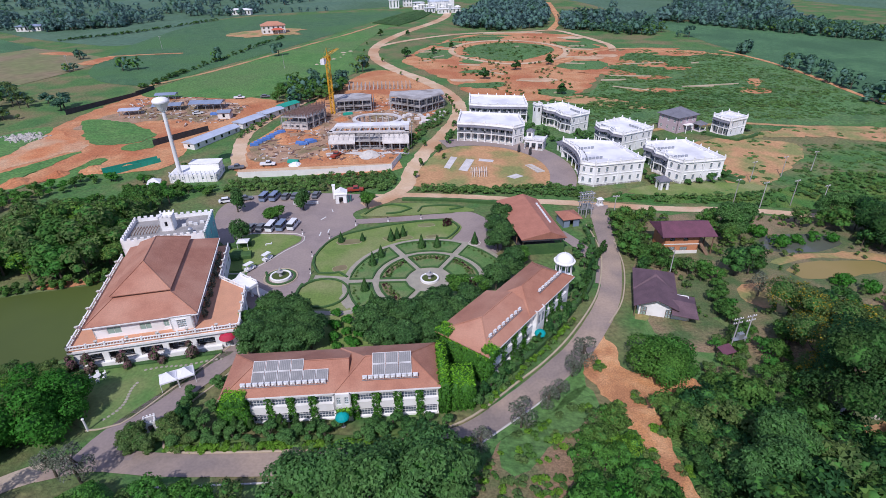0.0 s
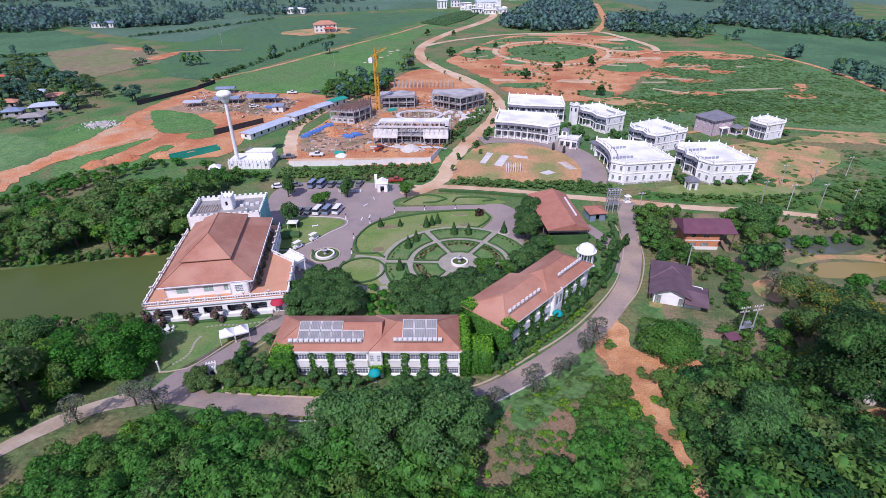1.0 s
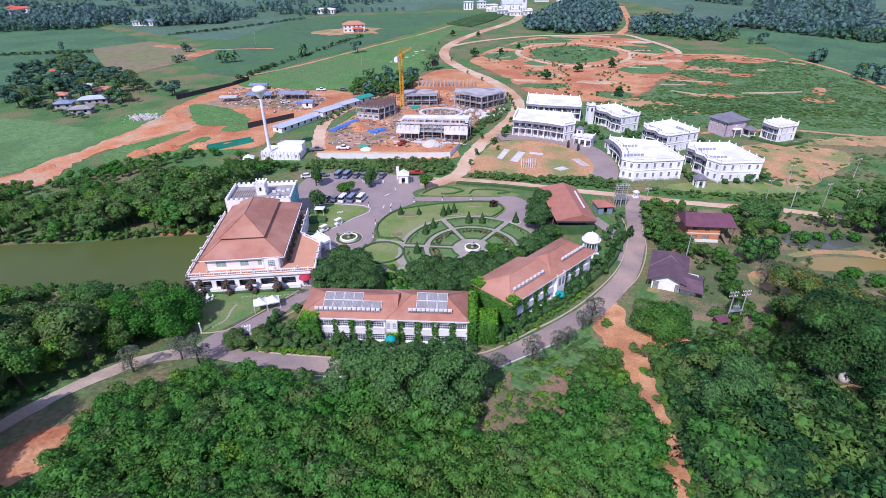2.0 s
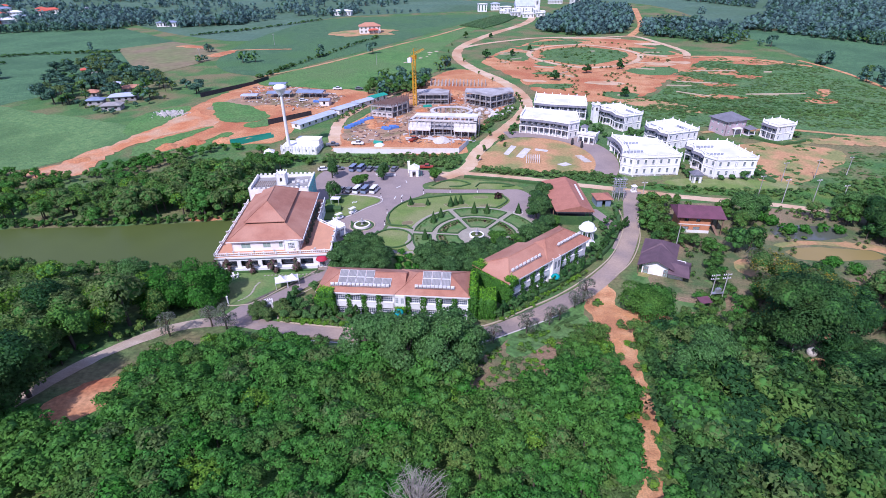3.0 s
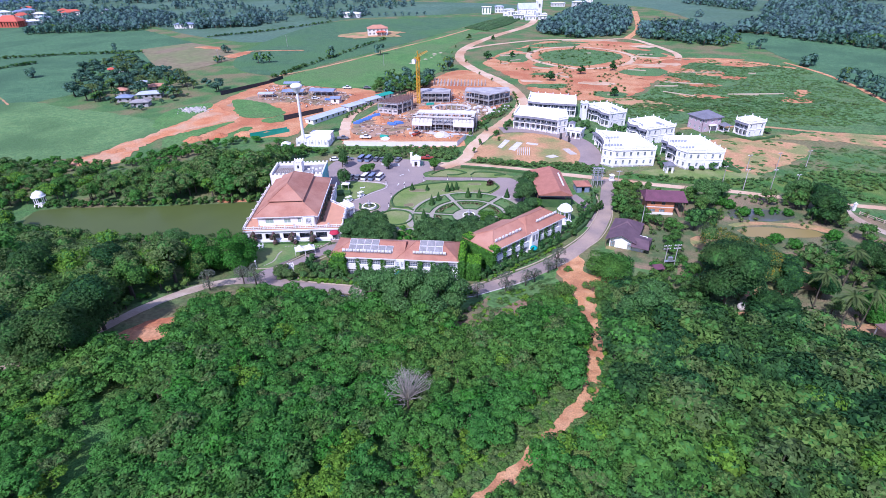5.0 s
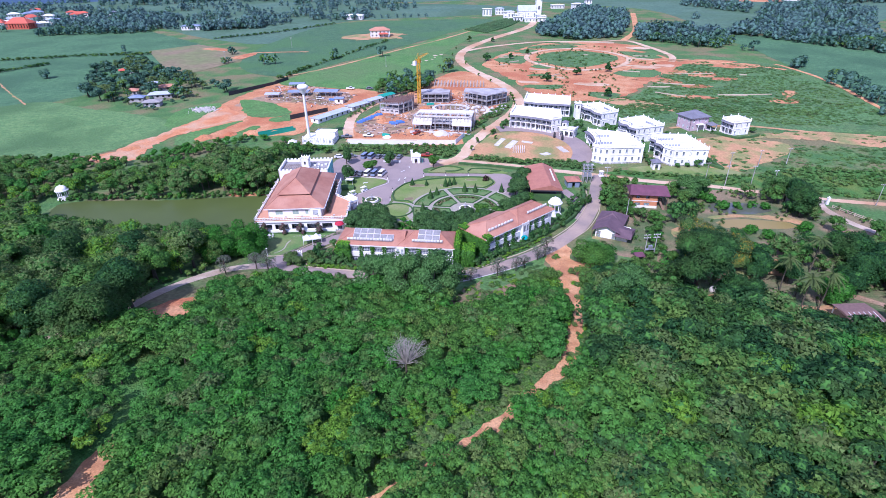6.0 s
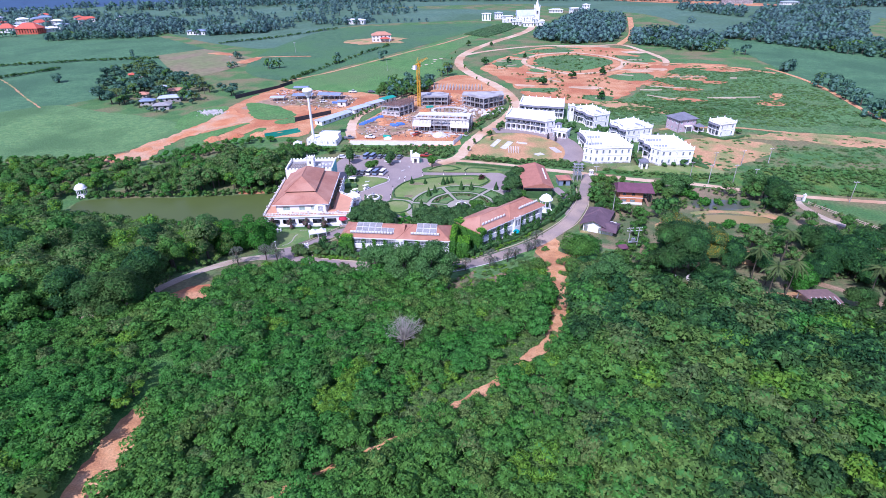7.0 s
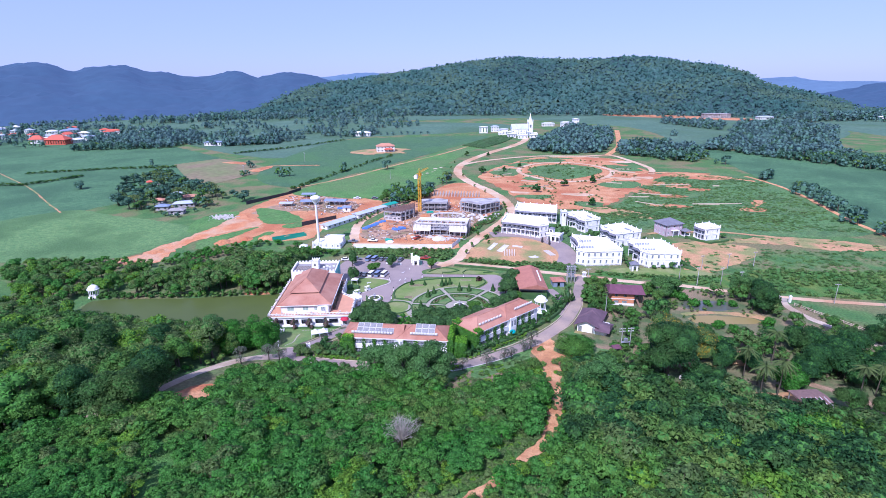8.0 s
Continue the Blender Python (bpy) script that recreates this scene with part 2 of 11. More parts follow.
M["blossom"] = mat("yellow_blossom", (0.44, 0.33, 0.03), (0.30, 0.25, 0.03), 0.5, **LEAF)
M["scrub"] = mat("dry_scrub_grass", (0.13, 0.15, 0.06), (0.20, 0.165, 0.085), 0.35, 0.95, 0.4, 3.0, fine=0.4, col3=(0.26, 0.17, 0.10), scale3=0.11)
M["orchard"] = mat("orchard_ground", (0.0774, 0.128, 0.044), (0.119, 0.141, 0.0581), 0.3, 0.95, 0.8, 1.5, fine=0.35, col3=(0.255, 0.185, 0.11), scale3=0.075)
M["leaf_olive"] = mat("olive_leaves", (0.111, 0.192, 0.0607), (0.152, 0.228, 0.0658), 0.2, **LEAF)
M["leaf_lime"] = mat("lime_leaves", (0.127, 0.289, 0.0304), (0.167, 0.314, 0.0354), 0.3, **LEAF)
M["leaf_fresh"] = mat("fresh_green_leaves", (0.052, 0.215, 0.026), (0.078, 0.258, 0.034), 0.3, **LEAF)
M["under"] = mat("green_undergrowth", (0.0572, 0.167, 0.0396), (0.088, 0.202, 0.0484), 0.4, 0.95, 1.0, 2.5, fine=0.45, col3=(0.141, 0.211, 0.0528), scale3=0.08, spec=0.1)
M["leaf_grey"] = mat("grey_leaves", (0.15, 0.185, 0.125), (0.195, 0.215, 0.155), 0.5, **LEAF)
M["leaf_red"] = mat("dark_red_leaves", (0.085, 0.03, 0.035), (0.06, 0.03, 0.03), 0.5, **LEAF)
# far leaves and meadow carry distance haze as extra blue in the green
M["leaf_far"] = mat("far_hazed_leaves", (0.07, 0.16, 0.098), (0.092, 0.188, 0.112), 0.02, **LEAF)
M["leaf_haze"] = mat("distant_hazed_leaves", (0.105, 0.19, 0.18), (0.125, 0.215, 0.20), 0.02, **LEAF)
M["meadow"] = mat("hazed_meadow", (0.07, 0.143, 0.09), (0.09, 0.165, 0.1), 0.03, 0.95, 0.5, 0.6, fine=0.25, col3=(0.0616, 0.128, 0.0616), scale3=0.01)
M["palm"] = mat("palm_fronds", (0.115, 0.185, 0.055), (0.16, 0.22, 0.075), 0.5, **LEAF)
M["hedge"] = mat("clipped_hedge", (0.04, 0.10, 0.03), (0.06, 0.13, 0.035), 0.8, 0.9, 0.5, 8, fine=0.3)
M["paint"] = mat("road_paint", (0.72, 0.72, 0.70), (0.6, 0.6, 0.58), 2.0, 0.7)
M["carwhite"] = mat("white_car_paint", (0.75, 0.76, 0.78), (0.72, 0.73, 0.75), 0.5, 0.25)
M["carblue"] = mat("blue_car_paint", (0.22, 0.27, 0.38), (0.19, 0.24, 0.35), 0.5, 0.3)
M["cargrey"] = mat("grey_car_paint", (0.16, 0.17, 0.19), (0.14, 0.15, 0.17), 0.5, 0.3)
M["carred"] = mat("red_car_paint", (0.35, 0.05, 0.03), (0.3, 0.05, 0.03), 0.5, 0.35)
M["redroof"] = mat("orange_red_sheet", (0.55, 0.12, 0.07), (0.48, 0.10, 0.06), 0.3, 0.7)
M["salmon"] = mat("salmon_tiles", (0.50, 0.24, 0.15), (0.42, 0.20, 0.13), 0.3, 0.8)


# ---- shape helpers ----
class Shape:
    """Points and faces of one mesh, built from simple solids."""

    def __init__(self):
        self.v, self.f = [], []

    def add(self, vs, fs):
        n = len(self.v)
        self.v += [tuple(p) for p in vs]
        self.f += [tuple(i + n for i in q) for q in fs]
        return self

    def box(self, x0, y0, z0, x1, y1, z1):
        return self.add([(x, y, z) for z in (z0, z1) for y in (y0, y1) for x in (x0, x1)],
                        [(0, 2, 3, 1), (4, 5, 7, 6), (0, 1, 5, 4), (2, 6, 7, 3), (0, 4, 6, 2), (1, 3, 7, 5)])

    def beam(self, p, q, w0, w1, z0, z1):
        """A box along the plan line p to q, from w0 to w1 on its left."""
        d = Vector((q[0] - p[0], q[1] - p[1]))
        d.normalize()
        n = Vector((-d.y, d.x))
        c = [(p[0] + n.x * w, p[1] + n.y * w) for w in (w0, w1)] + [(q[0] + n.x * w, q[1] + n.y * w) for w in (w1, w0)]
        return self.prism([c[0], c[3], c[2], c[1]], z0, z1)

    def prism(self, pts, z0, z1):
        a = sum(p[0] * q[1] - q[0] * p[1] for p, q in zip(pts, pts[1:] + pts[:1]))
        pts = pts if a > 0 else pts[::-1]
        n = len(pts)
        return self.add([(x, y, z0) for x, y in pts] + [(x, y, z1) for x, y in pts],
                        [tuple(range(n))[::-1], tuple(range(n, 2 * n))] + [(i, (i + 1) % n, (i + 1) % n + n, i + n) for i in range(n)])

    def cyl(self, x, y, z0, z1, r0, r1=None, n=8):
        r1 = r0 if r1 is None else r1
        a = [2 * math.pi * k / n for k in range(n)]
        return self.add([(x + r0 * math.cos(t), y + r0 * math.sin(t), z0) for t in a] + [(x + r1 * math.cos(t), y + r1 * math.sin(t), z1) for t in a],
                        [tuple(range(n))[::-1], tuple(range(n, 2 * n))] + [(i, (i + 1) % n, (i + 1) % n + n, i + n) for i in range(n)])

    def tube(self, p, q, r0, r1=None, n=5):
        p, q = Vector(p), Vector(q)
        r1 = r0 if r1 is None else r1
        m = (q - p).to_track_quat("Z", "Y").to_matrix()
        ring = [Vector((math.cos(2 * math.pi * k / n), math.sin(2 * math.pi * k / n), 0)) for k in range(n)]
        return self.add([p + m @ (c * r0) for c in ring] + [q + m @ (c * r1) for c in ring],
                        [tuple(range(n))[::-1], tuple(range(n, 2 * n))] + [(i, (i + 1) % n, (i + 1) % n + n, i + n) for i in range(n)])

    def lathe(self, x, y, prof, n=16):
        """A turned form from (radius, height) pairs, bottom to top."""
        vs, fs = [], []
        for r, z in prof:
            vs += [(x + r * math.cos(2 * math.pi * k / n), y + r * math.sin(2 * math.pi * k / n), z) for k in range(n)]
        for j in range(len(prof) - 1):
            fs += [(j * n + i, j * n + (i + 1) % n, (j + 1) * n + (i + 1) % n, (j + 1) * n + i) for i in range(n)]
        fs += [tuple(range(n))[::-1], tuple(range((len(prof) - 1) * n, len(prof) * n))]
        return self.add(vs, fs)

    def dome(self, x, y, z, r, h, n=20, m=6):
        return self.lathe(x, y, [(r * math.cos(math.pi / 2 * k / m) + 0.01, z + h * math.sin(math.pi / 2 * k / m)) for k in range(m + 1)], n)

    def hip(self, x0, y0, x1, y1, z0, z1, t=0.18, a=None, b=None):
        """A hipped roof over a rectangle; a and b: the ridge's two ends."""
        if a is None:
            if x1 - x0 > y1 - y0:
                k = (y1 - y0) / 2
                a, b = (x0 + k, y0 + k), (x1 - k, y0 + k)
            else:
                k = (x1 - x0) / 2
                a, b = (x0 + k, y0 + k), (x0 + k, y1 - k)
        c = [(x0, y0), (x1, y0), (x1, y1), (x0, y1)]
        vs = [(*p, z0) for p in c] + [(*p, z0 + t) for p in c] + [(*a, z1), (*b, z1)]
        side = [(0, 1, 5, 4), (1, 2, 6, 5), (2, 3, 7, 6), (3, 0, 4, 7), (3, 2, 1, 0)]
        if abs(a[0] - b[0]) > abs(a[1] - b[1]):
            top = [(4, 5, 9, 8), (5, 6, 9), (6, 7, 8, 9), (7, 4, 8)]
        else:
            top = [(4, 5, 8), (5, 6, 9, 8), (6, 7, 9), (7, 4, 8, 9)]
        return self.add(vs, side + top)

    def mesh(self, name):
        me = bpy.data.meshes.new(name)
        me.from_pydata(self.v, [], self.f)
        me.update()
        return me


def thing(name, x, y, z, rz=0.0, label="", category="", group="", kind=""):
    ob = new(name)
    ob.empty_display_size = 0.5
    ob.matrix_world = pose(x, y, z, 0, 0, rz)
    return tagged(ob, label, category, group, kind)


def part(name, shape, material, parent, label="", m=None, shadow=True):
    data = shape if isinstance(shape, bpy.types.Mesh) else shape.mesh(name)
    if not data.materials:
        data.materials.append(material)
    ob = new(name, data)
    ob.parent = parent
    if m is not None:
        ob.matrix_basis = m
    if label:
        ob["label"] = label
    ob.visible_shadow = shadow
    return ob


def solid(name, shape, material, x, y, z, rz, label, category, group="", kind=""):
    """A thing of one mesh."""
    ob = new(name, shape.mesh(name))
    ob.data.materials.append(material)
    ob.matrix_world = pose(x, y, z, 0, 0, rz)
    return tagged(ob, label, category, group, kind)


# ---- lie of the land: a hill to the south, a gentle rise to the north ----
YS = sorted({*range(-160, 81, 4), *range(80, 141, 10), *range(140, 201, 4), 200, 260, 330, 400, 500, 600, 700, 780, 900, 1100, 1500, 2200, 3200, 4600, -400, -900})


def _rise(y):
    s = 60 - y
    a = 0.085 * (s + math.sqrt(s * s + 64))
    if s < -8:
        a *= max(0.0, 1 + (s + 8) / 30)
    k = min(max((y - 140) / 60, 0), 1)
    return 24 * math.tanh(a / 24) + 2 * k * k * (3 - 2 * k) + 0.02 * min(max(0, y - 200), 580)


ZS = [_rise(y) for y in YS]


def land(y):
    return float(np.interp(y, YS, ZS))


def smooth(pts, step=2.0, closed=False):
    """A flowing line through plan points."""
    pts = [Vector(p) for p in pts]
    n, out = len(pts), []
    for i in range(n if closed else n - 1):
        a, b, c, d = (pts[(i + k) % n] if closed else pts[min(max(i + k, 0), n - 1)] for k in (-1, 0, 1, 2))
        m = max(1, int((c - b).length / step))
        for k in range(m):
            t = k / m
            out.append(0.5 * ((2 * b) + (c - a) * t + (2 * a - 5 * b + 4 * c - d) * t * t + (3 * b - a - 3 * c + d) * t ** 3))
    if not closed:
        out.append(pts[-1])
    return out


def lay(name, bm, material, lift, label, category="ground", kind="structure", group=""):
    """Drapes a flat plan mesh on the land."""
    ys = [v.co.y for v in bm.verts]
    lo, hi = min(ys), max(ys)
    for y in YS:
        if lo < y < hi:
            bmesh.ops.bisect_plane(bm, geom=bm.verts[:] + bm.edges[:] + bm.faces[:], plane_co=(0, y, 0), plane_no=(0, 1, 0))
    for v in bm.verts:
        v.co.z = land(v.co.y) + lift
    bmesh.ops.recalc_face_normals(bm, faces=bm.faces[:])
    me = bpy.data.meshes.new(name)
    bm.to_mesh(me)
    bm.free()
    if me.polygons and sum(p.normal.z for p in me.polygons) < 0:
        me.flip_normals()
    me.materials.append(material)
    return tagged(new(name, me), label, category, group, kind)


def patch(name, pts, material, lift, label, ragged=0.0, step=2.0, sharp=False, category="ground", group="", kind="structure"):
    line = [Vector(p) for p in pts] if sharp else smooth(pts, step, True)
    bm = bmesh.new()
    vs = []
    for p in line:
        q = Vector((p.x, p.y, 0))
        if ragged:
            q += Vector((noise.noise((p.x * 0.31, p.y * 0.31, 3.1)) + 0.6 * noise.noise((p.x * 1.1, p.y * 1.1, 7)), noise.noise((p.x * 0.31, p.y * 0.31, 9.7)) + 0.6 * noise.noise((p.x * 1.1, p.y * 1.1, 2)), 0)) * ragged
        vs.append(bm.verts.new(q))
    bm.faces.new(vs)
    bmesh.ops.triangulate(bm, faces=bm.faces[:])
    return lay(name, bm, material, lift, label, category, kind, group)


def ribbon(name, pts, width, material, lift, label, ragged=0.0, step=2.0, category="road", closed=False, kind="structure", group=""):
    line = smooth(pts, step, closed)
    n = len(line)
    bm = bmesh.new()
    rows = []
    for i, p in enumerate(line):
        a, b = (line[(i - 1) % n], line[(i + 1) % n]) if closed else (line[max(i - 1, 0)], line[min(i + 1, n - 1)])
        d = (b - a).normalized()
        w = width if not isinstance(width, (list, tuple)) else float(np.interp(i / (n - 1), np.linspace(0, 1, len(width)), width))
        l = w / 2 + ragged * (noise.noise((p.x * 0.35, p.y * 0.35, 1)) + 0.5 * noise.noise((p.x, p.y, 5)))
        r = w / 2 + ragged * (noise.noise((p.x * 0.35, p.y * 0.35, 8)) + 0.5 * noise.noise((p.x, p.y, 3)))
        rows.append((bm.verts.new((p.x - d.y * l, p.y + d.x * l, 0)), bm.verts.new((p.x + d.y * r, p.y - d.x * r, 0))))
    for a, b in list(zip(rows, rows[1:])) + ([(rows[-1], rows[0])] if closed else []):
        bm.faces.new((a[0], a[1], b[1], b[0]))
    return lay(name, bm, material, lift, label, category, kind, group)


def strip(name, pts, width, height, material, label, category, step=2.0, closed=False, sharp=False, kind="structure", group="", foot=0.05, wob=0.0):
    """A low solid band (kerb, clipped hedge, wall) along a line, standing on the land."""
    line = [Vector(p) for p in pts] if sharp else smooth(pts, step, closed)
    n, vs, fs = len(line), [], []
    for i, p in enumerate(line):
        a, b = (line[(i - 1) % n], line[(i + 1) % n]) if closed else (line[max(i - 1, 0)], line[min(i + 1, n - 1)])
        d = (b - a).normalized()
        z = land(p.y)
        w = width * (1 + wob * noise.noise((p.x * 0.9, p.y * 0.9, 4)))
        h = height * (1 + wob * noise.noise((p.x * 0.7, p.y * 0.7, 6)))
        for s, zz in ((0.5, -foot), (0.5, h * 0.8), (0.3, h), (-0.3, h), (-0.5, h * 0.8), (-0.5, -foot)):
            vs.append((p.x - d.y * s * w, p.y + d.x * s * w, z + zz))
    m = n if closed else n - 1
    for i in range(m):
        j = (i + 1) % n
        fs += [(i * 6 + k, i * 6 + k + 1, j * 6 + k + 1, j * 6 + k) for k in range(5)]
    if not closed:
        fs += [(0, 1, 2, 3, 4, 5), tuple((n - 1) * 6 + k for k in (5, 4, 3, 2, 1, 0))]
    s = Shape()
    s.add(vs, fs)
    ob = new(name, s.mesh(name))
    ob.data.materials.append(material)
    return tagged(ob, label, category, group, kind)


# ---- leaf sprays and meshes from arrays ----
def leaves(rng, c, nrm, size, spread=0.6):
    """Leaf sprays: one pointed, drooping triangle at each point, facing roughly along its normal."""
    n = len(c)
    nrm = nrm + rng.normal(0, spread, (n, 3))
    nrm /= np.linalg.norm(nrm, axis=1, keepdims=True) + 1e-9
    t = rng.normal(0, 1, (n, 3))
    t -= (t * nrm).sum(1, keepdims=True) * nrm
    t /= np.linalg.norm(t, axis=1, keepdims=True) + 1e-9
    b = np.cross(nrm, t)
    s = (size * rng.uniform(0.65, 1.35, n))[:, None]
    v = np.stack([c + t * s * 0.68 - nrm * s * 0.25, c + b * s * 0.5 - t * s * 0.42, c - b * s * 0.5 - t * s * 0.42], 1).reshape(-1, 3)
    return v, np.arange(3 * n).reshape(-1, 3)


def soft(out, own=0.35):
    """Shading normals of leaf sprays: mostly the bulge of the crown they sit on, three to a leaf."""
    out = out / (np.linalg.norm(out, axis=1, keepdims=True) + 1e-9)
    jit = np.random.default_rng(len(out)).normal(0, own, out.shape)
    out = out + jit
    out /= np.linalg.norm(out, axis=1, keepdims=True) + 1e-9
    return np.repeat(out, 3, axis=0)


def join(parts):
    vs, fs, k = [], [], 0
    for v, f in parts:
        vs.append(v), fs.append(f + k)
        k += len(v)
    return np.concatenate(vs), np.concatenate(fs)


def np_mesh(name, groups):
    """A mesh from (points, faces, material) groups; leaves bring shading normals as a fourth item."""
    v = np.concatenate([g[0] for g in groups])
    base = np.cumsum([0] + [len(g[0]) for g in groups])
    loops = np.concatenate([(g[1] + k).ravel() for g, k in zip(groups, base)])
    start = np.concatenate([[0], np.cumsum(np.concatenate([np.full(len(g[1]), g[1].shape[1]) for g in groups]))])[:-1]
    me = bpy.data.meshes.new(name)
    me.vertices.add(len(v))
    me.vertices.foreach_set("co", v.astype(np.float32).ravel())
    me.loops.add(len(loops))
    me.loops.foreach_set("vertex_index", loops.astype(np.int32))
    me.polygons.add(len(start))
    me.polygons.foreach_set("loop_start", start.astype(np.int32))
    mats, idx = [], []
    for g in groups:
        if g[2] not in mats:
            mats.append(g[2])
        idx.append(np.full(len(g[1]), mats.index(g[2])))
    for m in mats:
        me.materials.append(m)
    me.polygons.foreach_set("material_index", np.concatenate(idx).astype(np.int32))
    me.update(calc_edges=True)
    if any(len(g) > 3 for g in groups):
        nv = np.empty((len(v), 3), np.float32)
        me.vertices.foreach_get("normal", nv.ravel())
        k = 0
        for g in groups:
            if len(g) > 3:
                nv[k:k + len(g[0])] = g[3]
            k += len(g[0])
        me.attributes.new("custom_normal", "FLOAT_VECTOR", "POINT").data.foreach_set("vector", nv.ravel())
    return me


# ---- ground ----
def make_ground():
    xs = [-4600, -2500, -1400, -800, -500, -300, -200, -100, 0, 100, 200, 300, 500, 800, 1400, 2500, 4600]
    vs = [(x, y, z) for y, z in zip(YS, ZS) for x in xs]
    n = len(xs)
    s = Shape()
    s.add(vs, [(j * n + i, j * n + i + 1, (j + 1) * n + i + 1, (j + 1) * n + i) for j in range(len(YS) - 1) for i in range(n - 1)])
    ob = new("ground", s.mesh("ground"))
    ob.data.materials.append(M["ground"])
    tagged(ob, "rolling green scrubland with bare earth showing through", "ground", kind="structure")


make_ground()

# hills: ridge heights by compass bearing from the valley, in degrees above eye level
# hill green pushed towards blue to paint in the haze before it
M["hill"] = mat("hazed_wooded_hill", (0.036, 0.092, 0.084), (0.052, 0.118, 0.10), 0.06, 0.95, 1.0, 0.15, fine=0.45, col3=(0.026, 0.064, 0.064), scale3=0.004)


# air haze painted in: bluish base colour plus a faint emission
def haze_mat(name, col, glow, k):
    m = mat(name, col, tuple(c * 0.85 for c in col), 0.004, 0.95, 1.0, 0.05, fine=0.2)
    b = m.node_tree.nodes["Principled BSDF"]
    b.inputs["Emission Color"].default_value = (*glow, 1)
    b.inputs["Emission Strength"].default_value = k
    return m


# crown colour holds the same painted haze
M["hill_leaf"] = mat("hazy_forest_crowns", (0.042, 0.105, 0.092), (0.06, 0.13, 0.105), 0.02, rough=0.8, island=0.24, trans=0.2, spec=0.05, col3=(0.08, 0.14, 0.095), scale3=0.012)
M["far_hill"] = haze_mat("hazed_blue_hills", (0.02, 0.05, 0.07), (0.09, 0.16, 0.38), 0.35)
M["pale_hill"] = haze_mat("hazed_pale_hills", (0.05, 0.09, 0.12), (0.17, 0.28, 0.52), 0.45)


def hill(name, bearings, ups, near, far, material, label, cell, tree, crowns=0.0):
    ex, ey, ez = 27.0, -80.0, 82.0
    n = int((bearings[-1] - bearings[0]) * far * 0.01745 / cell)
    m = int((far - near) / cell * 1.1)
    az = np.linspace(bearings[0], bearings[-1], n)
    up = np.interp(az, bearings, ups)
    rng = np.random.default_rng(5)
    vs = []
    for j in range(m + 6):
        s = j / (m - 1)
        d = near + (far - near) * s
        prof = (math.sin(min(s, 1.0) * math.pi / 2) ** 1.4) if s <= 1 else math.cos((s - 1) * 2)
        for i in range(n):
            a = math.radians(az[i])
            x, y = ex + d * math.sin(a), ey + d * math.cos(a)
            base = land(y) - 3
            top = max(0.0, ez + far * math.tan(math.radians(up[i])) - base)
            edge = min(1.0, (az[i] - az[0]) / 3, (az[-1] - az[i]) / 3)
            wob = 0.16 * noise.noise((x * 0.006, y * 0.006, 2)) * math.sin(min(s, 1) * math.pi)
            z = base + top * (prof + wob) * max(edge, 0) + tree * rng.random() * (0.3 + 0.7 * max(edge, 0)) * min(1.0, s * 8)
            vs.append((x + cell * 0.3 * (rng.random() - 0.5), y + cell * 0.3 * (rng.random() - 0.5), z))
    w = m + 6
    s = Shape()
    s.add(vs, [(j * n + i, j * n + i + 1, (j + 1) * n + i + 1, (j + 1) * n + i) for j in range(w - 1) for i in range(n - 1)])
    ob = new(name, s.mesh(name))
    ob.data.shade_smooth()
    ob.data.materials.append(material)
    tagged(ob, label, "hill", kind="structure")
    if crowns:
        c = np.repeat(np.array(vs).reshape(w, n, 3)[2:m + 2, 2:-2].reshape(-1, 3), 2, axis=0)
        c += rng.normal(0, 1, c.shape) * np.array([cell * 0.5, cell * 0.5, 1.6]) + np.array([0, 0, 1.0])
        out = np.tile(np.array([0.0, -0.5, 0.8]), (len(c), 1)) + rng.normal(0, 0.35, c.shape)
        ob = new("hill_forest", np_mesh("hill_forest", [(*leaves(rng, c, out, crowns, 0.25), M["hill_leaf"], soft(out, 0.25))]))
        tagged(ob, "dense forest of round crowns on the far hill", "trees", kind="stuff")


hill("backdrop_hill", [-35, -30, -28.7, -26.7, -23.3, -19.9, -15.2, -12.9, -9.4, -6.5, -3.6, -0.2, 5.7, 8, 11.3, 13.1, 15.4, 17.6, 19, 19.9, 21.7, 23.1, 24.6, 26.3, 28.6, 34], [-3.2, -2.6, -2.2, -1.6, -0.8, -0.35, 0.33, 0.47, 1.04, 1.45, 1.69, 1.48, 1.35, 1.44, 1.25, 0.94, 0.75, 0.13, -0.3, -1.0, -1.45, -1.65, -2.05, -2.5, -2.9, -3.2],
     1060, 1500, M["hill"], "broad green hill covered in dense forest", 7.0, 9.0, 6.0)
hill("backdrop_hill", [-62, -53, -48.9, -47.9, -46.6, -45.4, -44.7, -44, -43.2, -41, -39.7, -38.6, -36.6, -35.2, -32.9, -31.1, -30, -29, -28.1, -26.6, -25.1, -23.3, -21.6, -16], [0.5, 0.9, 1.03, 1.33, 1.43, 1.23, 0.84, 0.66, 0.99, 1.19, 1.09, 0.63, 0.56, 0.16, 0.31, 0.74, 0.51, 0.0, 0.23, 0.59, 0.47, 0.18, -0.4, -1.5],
     1150, 2000, M["far_hill"], "distant range of wooded mountains with blue haze in its colour", 22.0, 9.0)
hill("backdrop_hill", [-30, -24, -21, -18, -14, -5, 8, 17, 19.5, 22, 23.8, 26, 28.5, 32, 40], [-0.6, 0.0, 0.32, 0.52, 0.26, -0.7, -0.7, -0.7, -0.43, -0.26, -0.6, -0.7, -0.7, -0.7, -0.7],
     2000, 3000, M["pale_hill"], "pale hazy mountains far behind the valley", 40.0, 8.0)

